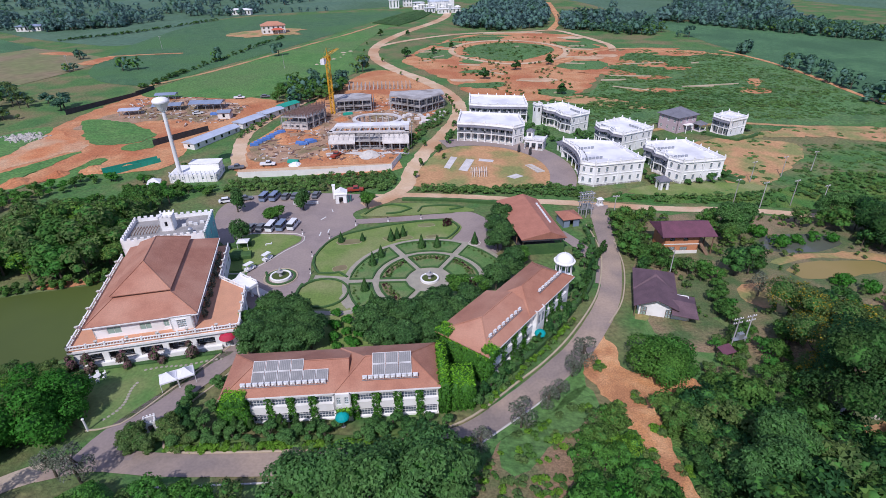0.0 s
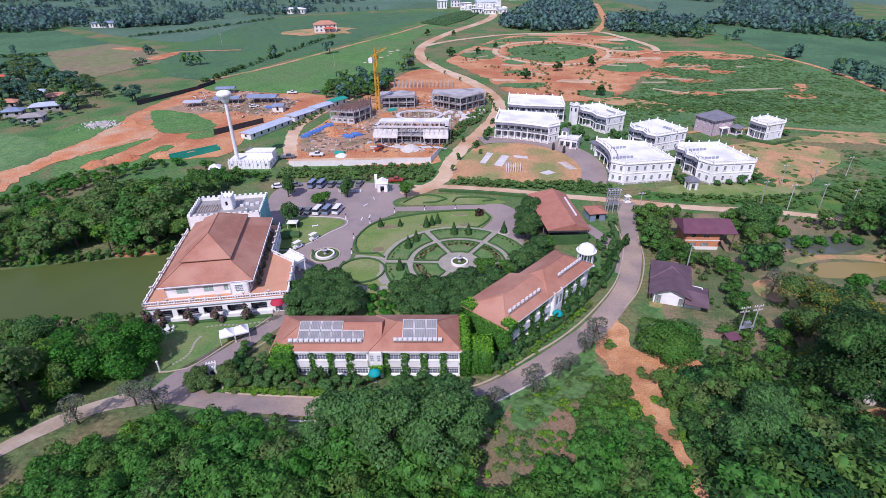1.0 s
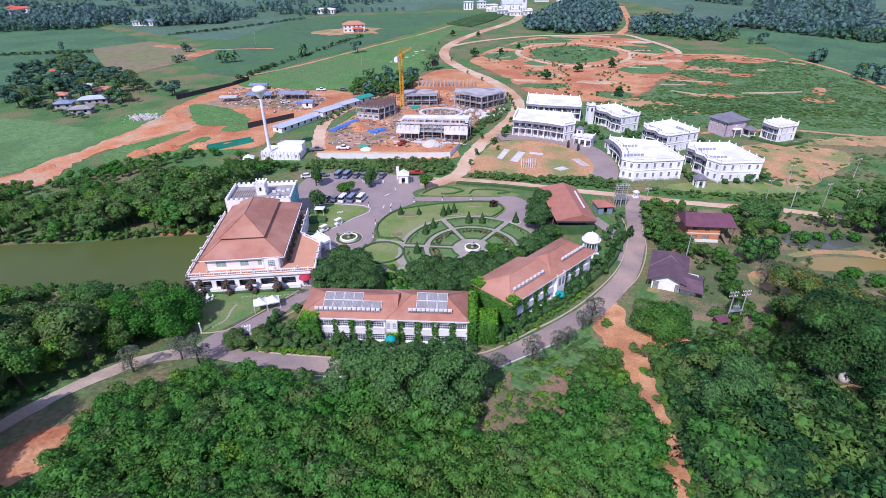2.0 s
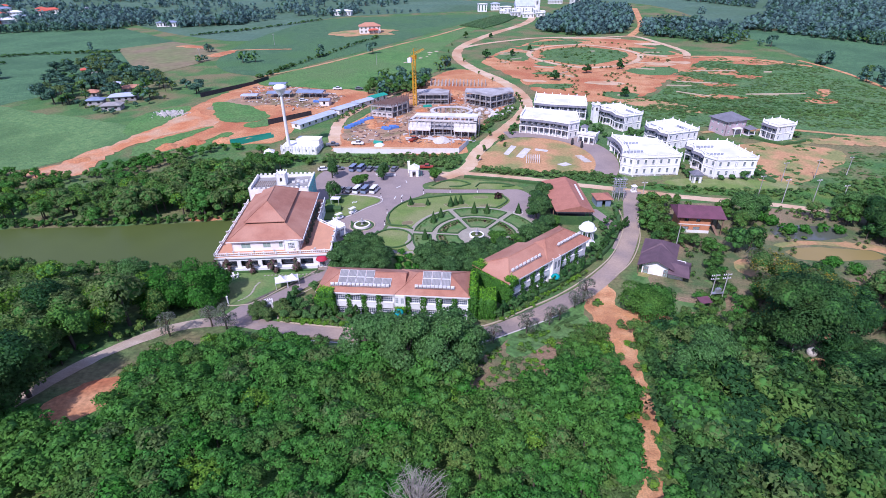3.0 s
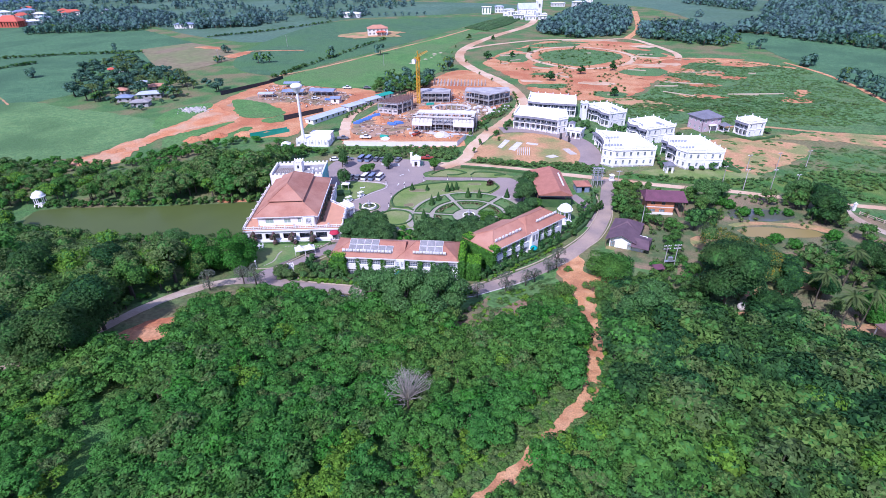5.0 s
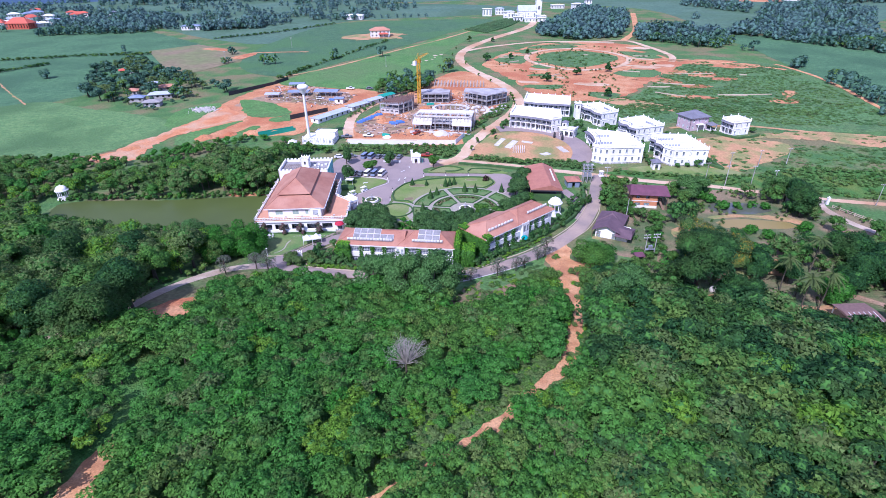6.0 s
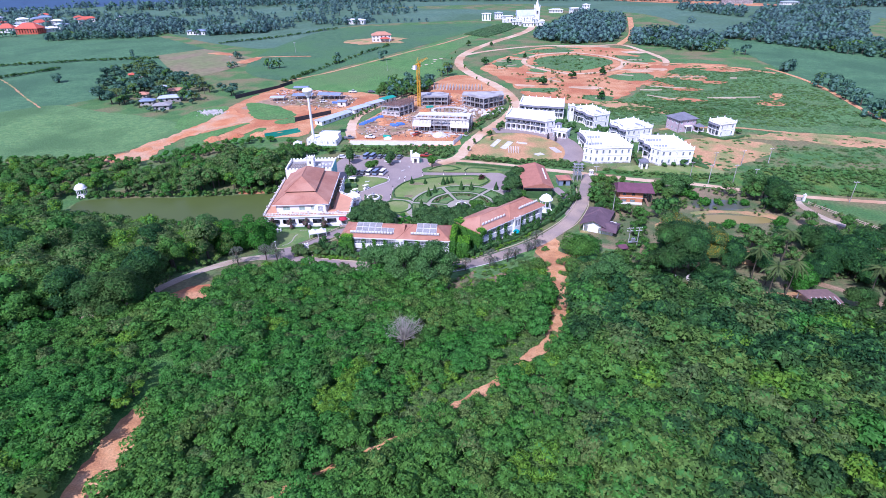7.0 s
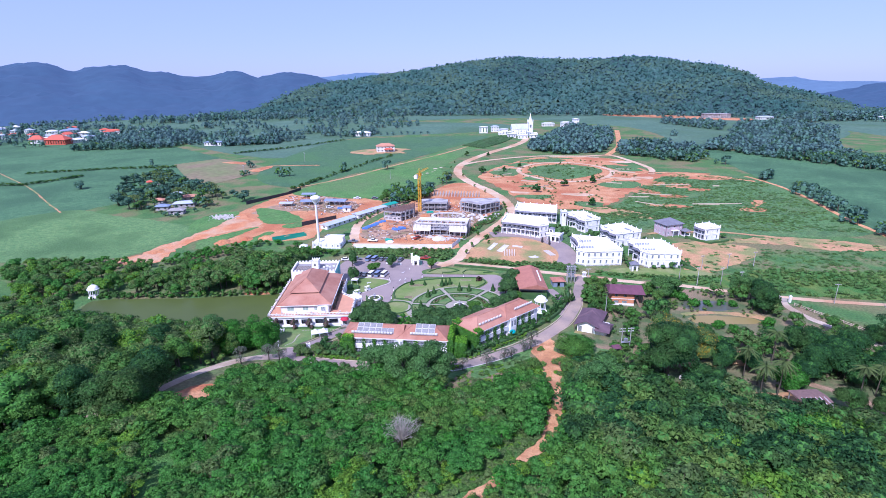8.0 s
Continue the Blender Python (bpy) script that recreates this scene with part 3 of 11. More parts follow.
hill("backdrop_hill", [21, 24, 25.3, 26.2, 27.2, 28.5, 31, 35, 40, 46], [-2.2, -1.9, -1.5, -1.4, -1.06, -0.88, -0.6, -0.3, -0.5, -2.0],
     1250, 1900, M["far_hill"], "wooded hill behind the eastern plain, blue haze in its colour", 18.0, 9.0)

# meadows run on to the foot of the hills, haze mixed into their green
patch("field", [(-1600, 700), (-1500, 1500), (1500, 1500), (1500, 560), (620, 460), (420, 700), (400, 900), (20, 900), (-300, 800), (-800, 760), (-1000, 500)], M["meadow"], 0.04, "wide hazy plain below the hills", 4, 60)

# fields
patch("field", [(-720, 300), (-700, 500), (-520, 540), (-298, 414), (-235, 330), (-262, 215), (-300, 165), (-420, 190)], M["cane"], 0.05, "wide field of green sugar cane", 2, 8)
patch("field", [(-300, 160), (-276, 205), (-236, 198), (-180, 186), (-149, 172), (-160, 155), (-178, 127), (-215, 116), (-262, 120)], M["cane_light"], 0.10, "light green cane field beside the woods", 1.5, 4)
patch("field", [(-150, 272), (-132, 330), (-104, 400), (-66, 500), (-34, 590), (-24, 590), (-48, 470), (-58, 380), (-46, 330), (-58, 290), (-92, 262), (-118, 264)], M["cane_young"], 0.12, "bright young green field on the slope", 1, 5)
patch("field", [(-154, 290), (-205, 320), (-230, 420), (-215, 560), (-120, 600), (-40, 612), (-70, 510), (-108, 402), (-136, 332)], M["cane_dark"], 0.08, "dark green cane field behind the slope", 1, 6)
patch("field", [(-321, 373), (-296, 410), (-259, 393), (-225, 372), (-216, 366), (-219, 326), (-228, 294), (-253, 300), (-286, 335)], M["fallow"], 0.14, "brown fallow field with dry stubble", sharp=True)
for pts in ([(-279, 387), (-268, 394), (-250, 386), (-252, 380)], [(-230, 352), (-222, 376), (-216, 366), (-219, 346)]):
    patch("bare_ground", pts, M["dirt"], 0.18, "red earth at the edge of the fallow field", 2.0, 2, group="bare scrapes")
patch("field", [(206, 222), (203, 300), (198, 357), (194, 430), (196, 512), (330, 480), (520, 420), (560, 240), (380, 200), (260, 205)], M["cane"], 0.10, "wide green field beyond the tree row", 1.5, 6)
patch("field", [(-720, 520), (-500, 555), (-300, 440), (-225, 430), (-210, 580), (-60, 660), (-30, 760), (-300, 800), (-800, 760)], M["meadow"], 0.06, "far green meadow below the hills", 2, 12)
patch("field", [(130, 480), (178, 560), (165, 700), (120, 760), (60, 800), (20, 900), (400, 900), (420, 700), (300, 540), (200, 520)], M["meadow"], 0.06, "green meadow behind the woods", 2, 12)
patch("vineyard", [(-62, 520), (-24, 622), (-6, 596), (-20, 545), (-36, 500)], M["cane_young"], 0.16, "small green vineyard in rows below the chapel", 0.6, 5, category="field")
patch("field", [(48, 172), (90, 214), (130, 206), (205, 222), (200, 290), (196, 360), (150, 400), (120, 360), (75, 262), (40, 240)], M["rough"], 0.05, "rough green field with weeds and bare spots", 2, 4)

# bare earth
patch("bare_ground", [(-67, 167), (-70, 190), (-66, 211), (-58, 253), (-50, 287), (-40, 318), (-24, 318), (-8, 292), (4, 262), (-2, 225), (-7, 200), (-12, 180), (-13, 166), (-40, 163)], M["dirt"], 0.07, "churned red earth of a building site", 1.2, 3)
patch("bare_ground", [(-112, 166), (-128, 172), (-148, 168), (-157, 190), (-160, 211), (-156, 250), (-146, 287), (-128, 282), (-110, 268), (-74, 254), (-70, 232), (-84, 216), (-92, 190), (-92, 172)], M["dirt"], 0.07, "red earth yard round the workers' sheds", 1.8, 3)
TONGUE = [(-172, 124.4), (-167, 137), (-166.6, 150), (-161.6, 161), (-159.7, 175), (-163, 189), (-165, 202), (-158, 214), (-148, 206), (-131, 193), (-137, 183), (-147, 170.6), (-153, 157), (-153.5, 143), (-150, 127.7), (-160, 122)]
patch("bare_ground", TONGUE, M["clay"], 0.13, "tongue of bright red bare earth", 2.2, 2)
patch("bare_ground", [(-136, 163), (-133, 174), (-128.5, 186), (-121.8, 181.6), (-124.5, 166), (-129.5, 158.6)], M["dirt"], 0.175, "strip of heaped bare earth beside the yard", 1.2, 2)
patch("bare_ground", [(-22, 352), (-8, 395), (24, 448), (62, 446), (96, 424), (124, 372), (104, 330), (70, 262), (44, 250), (19, 262), (6, 294), (-14, 330)], M["dirt"], 0.07, "terraced red earth laid out for building", 2.5, 3)
patch("bare_ground", [(-8, 156), (-3, 172), (2, 183), (10, 188), (20, 188), (32, 182), (39, 172), (39.5, 156), (34, 153), (20, 152.2), (2, 152.6)], M["dry"], 0.06, "dry yellow earth of the round forecourt", 0.8, 2)
patch("bare_ground", [(91, 174), (96, 188), (110, 193), (132, 188), (130, 176), (122, 168), (104, 152), (94, 152)], M["dry"], 0.07, "dry yellow bare plot beside the villa", 1.2, 2)
patch("bare_ground", [(120, 196), (134, 203), (150, 206), (172, 206), (196, 198), (188, 190), (165, 188), (150, 194), (136, 194)], M["dry"], 0.08, "dry bare strip in the rough field", 2.2, 2)
patch("bare_ground", [(56, 252), (62, 262), (84, 252), (98, 240), (94, 234), (70, 242)], M["dry"], 0.08, "strip of pale bare earth", 1.0, 2)
patch("bare_ground", [(-62, 17), (-60, 25), (-55, 27), (-52, 21), (-56, 14)], M["dirt"], 0.06, "red earth bank beside the lane", 0.6, 1)
patch("bare_ground", [(28.6, 75.4), (32, 78), (35.2, 76.4), (34.6, 72), (36, 69), (44.8, 67.6), (46.4, 65), (43.2, 61.8), (39.6, 61.6), (36.6, 59.6), (36.4, 56), (30.6, 56), (30.6, 62), (28.8, 64.8), (28.8, 70)], M["path"], 0.05, "clay turnout beside the asphalt road", 0.7, 0.8)
patch("grass_patch", [(24.2, 69), (27.6, 71), (26.8, 65), (22.9, 60.9), (18.7, 58.6), (13.7, 54.4), (9, 51), (8.6, 52.8), (11, 55), (16, 59), (20.4, 63.4)], M["cane_young"], 0.085, "strip of fresh green grass on the road verge", 0.6, 1)
patch("bare_ground", [(-175, 470), (-150, 492), (-118, 494), (-120, 474), (-112, 462), (-134, 458), (-150, 448), (-172, 458)], M["dry"], 0.2, "bare earth yard round the red-roofed house", 4, 3)
patch("bare_ground", [(140, 990), (165, 945), (235, 905), (335, 850), (368, 890), (310, 940), (220, 985)], M["dirt"], 0.2, "distant patch of red earth", 5, 8)
patch("bare_ground", [(-66, 178), (-68, 190), (-62, 204), (-50, 206), (-41, 200), (-41, 184), (-46, 177), (-56, 174)], M["mud"], 0.10, "trodden brown earth with weeds in the site yard", 1.5, 2)
patch("bare_ground", [(-58, 196), (-55, 203), (-47, 204), (-44, 198), (-50, 195)], M["dirt"], 0.13, "heap ground of dark red earth", 1.2, 2)
patch("bare_ground", [(-46, 206), (-46, 232), (-30, 233), (-20, 236), (-6, 227), (-4, 216), (-9, 202), (-14, 200), (-16, 212), (-36, 212), (-38, 200)], M["mud"], 0.10, "muddy ground strewn with rubble between the shells", 1.5, 2)
patch("bare_ground", [(-150, 214), (-140, 246), (-120, 262), (-96, 252), (-88, 236), (-98, 222), (-112, 226), (-124, 224)], M["mud"], 0.10, "trodden brown earth between the sheds", 2.0, 3)
# green left standing inside the bare ground
for pts in ([(-152, 225), (-143, 227), (-128, 220), (-117, 211), (-111, 203.6), (-119, 194), (-131, 195.5), (-142, 208)], [(-117.6, 190.6), (-110, 201.5), (-104.7, 192.6), (-111.4, 186.8)], [(-150, 160), (-146, 168), (-138, 179), (-131, 188), (-129.5, 186), (-134, 174), (-137, 163), (-131, 156), (-144, 148)], [(-121, 180), (-116, 178), (-118, 166), (-120, 156), (-128, 156), (-124, 166)], [(-176, 200), (-166, 216), (-158, 214), (-156, 190), (-160, 172), (-168, 176)]):
    patch("grass_patch", pts, M["cane_young"], 0.16, "patch of weeds on the red earth", 1.5, 2, group="weeds on bare earth")
for pts in ([(18, 384), (30, 404), (52, 412), (74, 400), (80, 380), (64, 356), (44, 344), (26, 358)], [(-14, 362), (-6, 384), (12, 380), (6, 354)], [(8, 420), (24, 440), (50, 438), (44, 424)],
            [(78, 318), (72, 330), (90, 342), (104, 336), (96, 318)], [(96, 385), (84, 412), (104, 408), (114, 388)]):
    patch("grass_patch", pts, M["rough"], 0.16, "patch of weeds on the red earth", 2.0, 3, group="weeds on bare earth")
for pts in ([(14, 344), (20, 352), (30, 346), (26, 336)], [(-2, 404), (10, 416), (18, 408), (8, 396)], [(50, 262), (56, 272), (70, 268), (64, 256)], [(30, 446), (44, 450), (60, 446), (46, 441)]):
    patch("grass_patch", pts, M["rough"], 0.15, "ragged patch of weeds on the red earth", 2.5, 2, group="weeds on bare earth")
for pts in ([(120, 326), (128, 340), (140, 336), (134, 322)], [(150, 262), (156, 270), (168, 266), (160, 258)], [(96, 268), (112, 272), (126, 266), (110, 262)], [(108, 296), (122, 300), (128, 294), (114, 290)], [(140, 360), (160, 366), (176, 360), (156, 354)], [(126, 372), (140, 384), (166, 380), (150, 370)]):
    patch("bare_ground", pts, M["dirt"], 0.12, "scrape of red earth in the weedy field", 2.0, 2, group="bare scrapes")
for pts in ([(117.6, 362.6), (140.6, 366.4), (172.9, 358), (175.7, 370), (144.6, 376), (125.7, 376)], [(134, 321), (143, 324), (150, 321), (142.4, 314), (133, 314)], [(78, 312), (92.3, 305), (110.5, 298), (110.8, 309), (99, 318), (84, 324)],
            [(166, 288), (173, 290), (167, 276), (162, 273.4)], [(103, 348), (122, 341), (116, 328), (98, 334)], [(48, 459), (84, 453), (108, 441), (105, 427), (76, 432), (46, 438)]):
    patch("bare_ground", pts, M["dirt"], 0.125, "scrape of red earth between the plots", 3.0, 2, group="bare scrapes")
tr = random.Random(23)
for k in range(26):
    x, y, r = tr.uniform(-8, 112), tr.uniform(262, 440), tr.uniform(2.5, 6.5)
    ring = math.hypot((x - 48) / 42, (y - 380) / 46)
    if 0.78 < ring < 1.12 or ring < 0.6 or y < 268 + 0.4 * abs(x - 50):
        continue
    pts = [(x + r * 1.9 * math.cos(a) * tr.uniform(0.7, 1.3), y + r * math.sin(a) * tr.uniform(0.7, 1.3)) for a in (0, 0.9, 1.8, 2.7, 3.6, 4.5, 5.4)]
    if k % 3:
        patch("grass_patch", pts, M["rough"], 0.13 + 0.004 * (k % 5), "small patch of weeds on the red earth", 1.5, 2, group="weeds on bare earth")
    else:
        patch("bare_ground", pts, M["sand"], 0.13 + 0.004 * (k % 5), "pale scraped earth on the terrace", 1.5, 2, group="bare scrapes")
for pts in ([(3.5, 168.2), (6.1, 178), (8.3, 177), (5.5, 167.2)], [(8.4, 166.1), (11.5, 175.8), (14.2, 174.8), (11.3, 164.9)], [(15.6, 173.6), (20.5, 172.4), (21, 174.4), (16, 175.8)], [(24, 160.4), (27.4, 162.6), (29.6, 160.6), (26.4, 158.6)]):
    patch("concrete_pad", pts, M["slab"], 0.10, "pale concrete pad on the forecourt", sharp=True, group="concrete pads")

# roads
ribbon("road", [(48.5, 139), (46.3, 128), (44.3, 114), (42.4, 104), (38, 91), (30, 77.5), (24, 70.5), (17, 63.5), (7, 54.8), (-4, 50.8), (-16, 49.2), (-35, 49), (-46, 50), (-53, 48)], [5.2, 4.4, 4.4, 4.8, 4.6, 4.6, 4.6, 4.4, 4.2], M["oldroad"], 0.09, "worn grey asphalt road curving round the blocks", 0.12)
ribbon("road", [(-46, 50), (-45.5, 56), (-42, 64), (-37.6, 72), (-34.2, 80), (-31.5, 88)], [9, 6.5, 5.0, 4.8, 4.8, 5], M["asphalt"], 0.10, "asphalt branch road up to the hall", 0.1)
ribbon("road", [(-50, 49.5), (-57.5, 45), (-63.5, 35), (-66, 26), (-68, 13), (-73, 4), (-82, -8), (-95, -20)], [4.2, 3.2, 2.8, 2.6, 2.4, 2.3], M["lane"], 0.08, "pale concrete lane running down through the woods", 0.3)
ribbon("road", [(-18, 146.5), (-8, 147), (4, 146.2), (16, 144.6), (30, 142), (47, 139.5)], 3.4, M["sand"], 0.08, "dirt lane along the garden hedge", 0.4)
ribbon("road", [(47, 139.5), (68, 135.6), (86, 134.6), (110, 129.8), (129, 127), (157, 126), (210, 128), (320, 140)], [3.6, 2.6, 2.4], M["sand"], 0.07, "pale dirt lane along the pole line", 0.4)
ribbon("road", [(-20, 140), (-13, 146), (-8.5, 155), (-7, 168), (-1.5, 188), (6.5, 212), (10.5, 232), (10, 250), (3, 274), (-9, 298), (-27, 327), (-41, 362), (-44, 400), (-36, 440), (-22, 482), (-6, 520), (6, 560), (10, 600)], [5, 5.5, 6.5, 7, 7, 7, 7, 7.5, 8, 8, 8], M["sand"], 0.10, "wide pale dirt road winding up to the chapel", 0.7)
ribbon("road", [(-50, 296), (-60, 262), (-70, 232), (-75, 205), (-70, 180), (-66, 170)], 5, M["sand"], 0.10, "site track of pale earth", 0.8)
ribbon("road", [(-66, 166), (-40, 168), (-14, 170)], 5, M["sand"], 0.10, "site track behind the hoarding", 0.6)
ribbon("road", [(34, 340), (14, 362), (10, 386), (22, 410), (48, 422), (76, 408), (88, 382), (78, 352), (54, 336)], 4, M["sand"], 0.2, "ring track of the new estate", 0.6, closed=True)
ribbon("road", [(94, 470), (112, 530), (122, 610), (130, 690)], 6, M["path"], 0.2, "red track between two woods", 0.6)
ribbon("road", [(-44, 400), (-20, 428), (20, 455), (70, 462), (96, 468), (110, 440), (122, 400), (118, 372)], 5, M["sand"], 0.18, "pale track along the wood", 0.7)
ribbon("road", [(60, 318), (90, 356), (120, 380), (160, 372), (190, 352)], 4, M["path"], 0.18, "red track through the rough field", 1.0)
ribbon("road", [(206, 215), (203, 250), (204, 300), (200, 340), (190, 372)], 3, M["path"], 0.15, "red track beside the tree row", 0.6)
ribbon("road", [(86, 204), (120, 212), (150, 206), (178, 198), (196, 190)], 2.5, M["dry"], 0.15, "worn track through the weeds", 0.8)
ribbon("road", [(-155, 288), (-130, 330), (-100, 402), (-70, 470), (-40, 560), (-26, 620)], 3, M["dry"], 0.2, "farm track between fields", 0.6)
ribbon("road", [(-276, 199), (-281, 203), (-308, 221), (-361, 258), (-421, 294), (-520, 350)], 1.1, M["dry"], 0.2, "narrow farm track along the cane", 0.8)
ribbon("road", [(-223, 374), (-200, 380), (-176, 384)], 3, M["path"], 0.2, "short strip of red earth", 1.0)
ribbon("dirt_path", [(32, 80), (29.5, 71), (31.5, 64), (33.8, 55), (34.2, 45), (34.2, 36), (33.2, 26), (31.5, 17), (27.5, 9.5), (23.5, 2.5), (19, -4), (12, -12.5), (3, -22.5), (-6, -31.5), (-16, -42)], [3.6, 3.8, 3.6, 3.8, 3.4, 3.4, 3.2, 2.8, 2.4, 1.7, 0.9, 0.5, 0.5, 1.5, 2.6], M["path"], 0.08, "eroded clay track through the bushes", 0.9, 1.0, category="path")
ribbon("dirt_path", [(-38, -16), (-36.8, -22.5), (-35.2, -28), (-33, -36), (-31, -46)], [1.5, 4.6, 6.4, 7.4, 7.4], M["path"], 0.08, "bare clay gully between the bushes", 0.9, 1.0, category="path")
ribbon("road", [(122.5, 127), (120.8, 119.5), (123.8, 109.5), (128, 103.5), (132, 98), (136, 90), (143, 79)], 2.9, M["lane"], 0.09, "concrete drive behind a white gate", 0.1)
ribbon("dirt_path", [(104, 62), (112, 56), (116, 48), (124, 40), (134, 34)], 2.8, M["mud"], 0.08, "pale yard path under the trees", 0.5, category="path")
for pts in ([(72, 66), (76, 71), (82, 70), (82, 64), (76, 61)], [(66, 92), (72, 97), (78, 94), (72, 86)], [(74, 47), (80, 53), (88, 54), (96, 55), (102, 52), (100, 41), (92, 42), (90, 48), (80, 46)], [(60, 52), (64, 56), (72, 55), (70, 50)], [(110, 86), (122, 90), (130, 84), (118, 80)], [(84, 72), (88, 79), (96, 78), (92, 70)]):
    patch("bare_ground", pts, M["dry"], 0.05, "worn earth among the orchard trees", 1.5, 2, group="worn earth")

# forecourt crescent before the white mansions
C0 = (14.0, 164.0)


def arc(c, r, a0, a1, n):
    return [(c[0] + r * math.cos(math.radians(a0 + (a1 - a0) * k / n)), c[1] + r * math.sin(math.radians(a0 + (a1 - a0) * k / n))) for k in range(n + 1)]


patch("pavement", arc(C0, 33, -22, 112, 16) + arc(C0, 24.5, 112, -22, 16), M["asphalt"], 0.12, "crescent of grey asphalt before the mansions", 0, sharp=True, category="pavement")

# hotel drive and parking
patch("pavement", [(-42, 95), (-42.5, 104), (-45, 110), (-52, 116), (-58, 124), (-62, 138), (-58, 147), (-44, 149), (-28, 149), (-16, 146.5), (-17, 141), (-22.4, 135), (-20, 127.5), (-26, 119.7), (-28.6, 110), (-27.4, 101), (-28.6, 93), (-27, 86), (-34.5, 87)], M["asphalt"], 0.08, "purple-grey asphalt drive and parking yard", 0, 1.5, category="pavement")
patch("pavement", [(3.6, 113.5), (5.5, 119), (8, 125), (5.5, 131), (6, 134.5), (11, 135), (16, 129), (17.5, 121), (17.5, 113), (12.5, 109.8)], M["asphalt"], 0.08, "small asphalt turning place among the lawns", 0, 1.5, category="pavement")
ribbon("pavement", [(-22, 129.5), (-16, 130), (-8, 131), (0, 132.2), (7, 132.8)], 3.0, M["asphalt"], 0.085, "narrow paved lane through the garden", category="pavement")
ribbon("pavement", [(33.5, 122), (37.5, 114), (40, 104), (38.5, 97)], 3.4, M["asphalt"], 0.08, "narrow paved yard lane behind a hedge", category="pavement")
patch("lawn", [(-51, 116), (-48, 122.4), (-36, 121.8), (-33.6, 119), (-37, 113.5), (-40.5, 107.5), (-45, 104), (-50, 106)], M["lawn"], 0.16, "small mown lawn beside the parking bays", 0, 1.5, category="lawn")
patch("lawn", [(-66, 66), (-52.5, 56.6), (-47, 58.2), (-42.8, 65), (-38.6, 72.4), (-36, 75.6), (-46, 73.4), (-62, 70.8)], M["green_lawn"], 0.10, "sloping mown lawn before the white hall", 0, 1.5, category="lawn")
patch("lawn", [(-34, 87), (-25.8, 101.3), (-28.6, 110), (-25.5, 119.7), (-16.6, 125.8), (-5.6, 129.6), (4, 130.4), (8.2, 125.5), (5, 119), (3.2, 113), (17, 109), (18.5, 96), (12, 84), (0, 74), (-20, 72), (-33, 76)], M["lawn"], 0.11, "wide mown garden lawn with dry patches", 0, 1.5, category="lawn")
patch("lawn", [(-20, 133), (-17.5, 137.5), (-12.5, 141.5), (0, 140.8), (10, 138), (12, 135.6), (4, 134.6), (-8, 133.2)], M["lawn"], 0.10, "narrow mown lawn along the lane", 0, 1.5, category="lawn")
patch("lawn", [(46, 86), (44, 80), (50, 74), (58, 76), (57, 84)], M["orchard"], 0.08, "grass plot before the purple-roofed house", 0.5, 1.5, category="lawn")
patch("lawn", [(44, 84), (41, 76), (46, 70), (58, 72), (60, 84), (52, 83)], M["bed_lawn"], 0.06, "worn grass yard of the small house", 0.6, 1.5, category="lawn")
patch("lawn", [(62, 146), (66, 152), (92, 154), (104, 150), (96, 145)], M["lawn"], 0.08, "grass strip before the mansions", 0.5, 2, category="lawn")
patch("lawn", [(11, 51.5), (18, 58), (26.5, 65), (27.5, 61), (20.5, 53), (13, 46.5)], M["cane_young"], 0.085, "rough grass bank below the road", 1, 2, category="lawn")
patch("lawn", [(-38, 45.6), (-10, 45.8), (6, 50), (4, 46.6), (-10, 43.6), (-38, 43)], M["bed_lawn"], 0.06, "grass verge along the road", 0.3, 2, category="lawn")

# water
patch("water", [(-66.5, 74), (-66, 100), (-72, 100.5), (-80, 98), (-90, 95), (-100, 92.5), (-113, 89), (-127, 86.5), (-139, 84), (-144, 80), (-140, 72), (-128, 67), (-112, 67), (-96, 69), (-80, 71)], M["water"], 0.04, "still green pond beside the hall", 0.8, 2, category="water")
patch("bank", [(-86, 97), (-80, 98.4), (-75, 100.6), (-80, 101.4), (-88, 98.6)], M["dirt"], 0.08, "bare earth bank of the pond", 0.5, 1)
patch("water", [(82, 102), (88, 105.4), (97, 106), (105, 105.4), (107, 102.5), (100, 100.2), (92, 98.8), (84, 98.6)], M["muddy"], 0.05, "muddy brown fish pond", 0.6, 2, category="water")
patch("water", [(84.6, 118), (92, 119.4), (101.4, 119), (103, 114.6), (97.9, 111.8), (88, 109.8), (82.4, 112.4)], M["greywater"], 0.05, "grey-green pond under the trees", 0.6, 2, category="water")
patch("bank", [(80, 105.6), (90, 109.4), (104, 110), (111, 107.4), (108, 105), (98, 107.4), (88, 107), (82, 104)], M["dry"], 0.07, "earth bank between two ponds", 0.8, 2)

# kerbs and painted marks
strip("kerb", [(41.8, 126), (42.0, 114), (40.0, 104), (35.6, 92), (28, 80), (21.6, 72.2), (15.2, 66), (6, 57.4), (-4.5, 53.2), (-16, 51.7), (-34, 51.3), (-38, 52.4), (-40.6, 57.6)], 0.35, 0.28, M["kerb"], "ochre painted kerb along the road", "kerb", wob=0.1)
strip("kerb", [(46.6, 117), (45.2, 104), (41, 91), (36, 83)], 0.3, 0.22, M["kerb"], "ochre painted kerb along the road", "kerb", wob=0.1)
strip("kerb", [(-52, 56.2), (-47.4, 57.6), (-43.4, 65.2), (-39.4, 72.6), (-37, 77.5)], 0.3, 0.2, M["kerb"], "ochre painted kerb along the lawn", "kerb", wob=0.1)
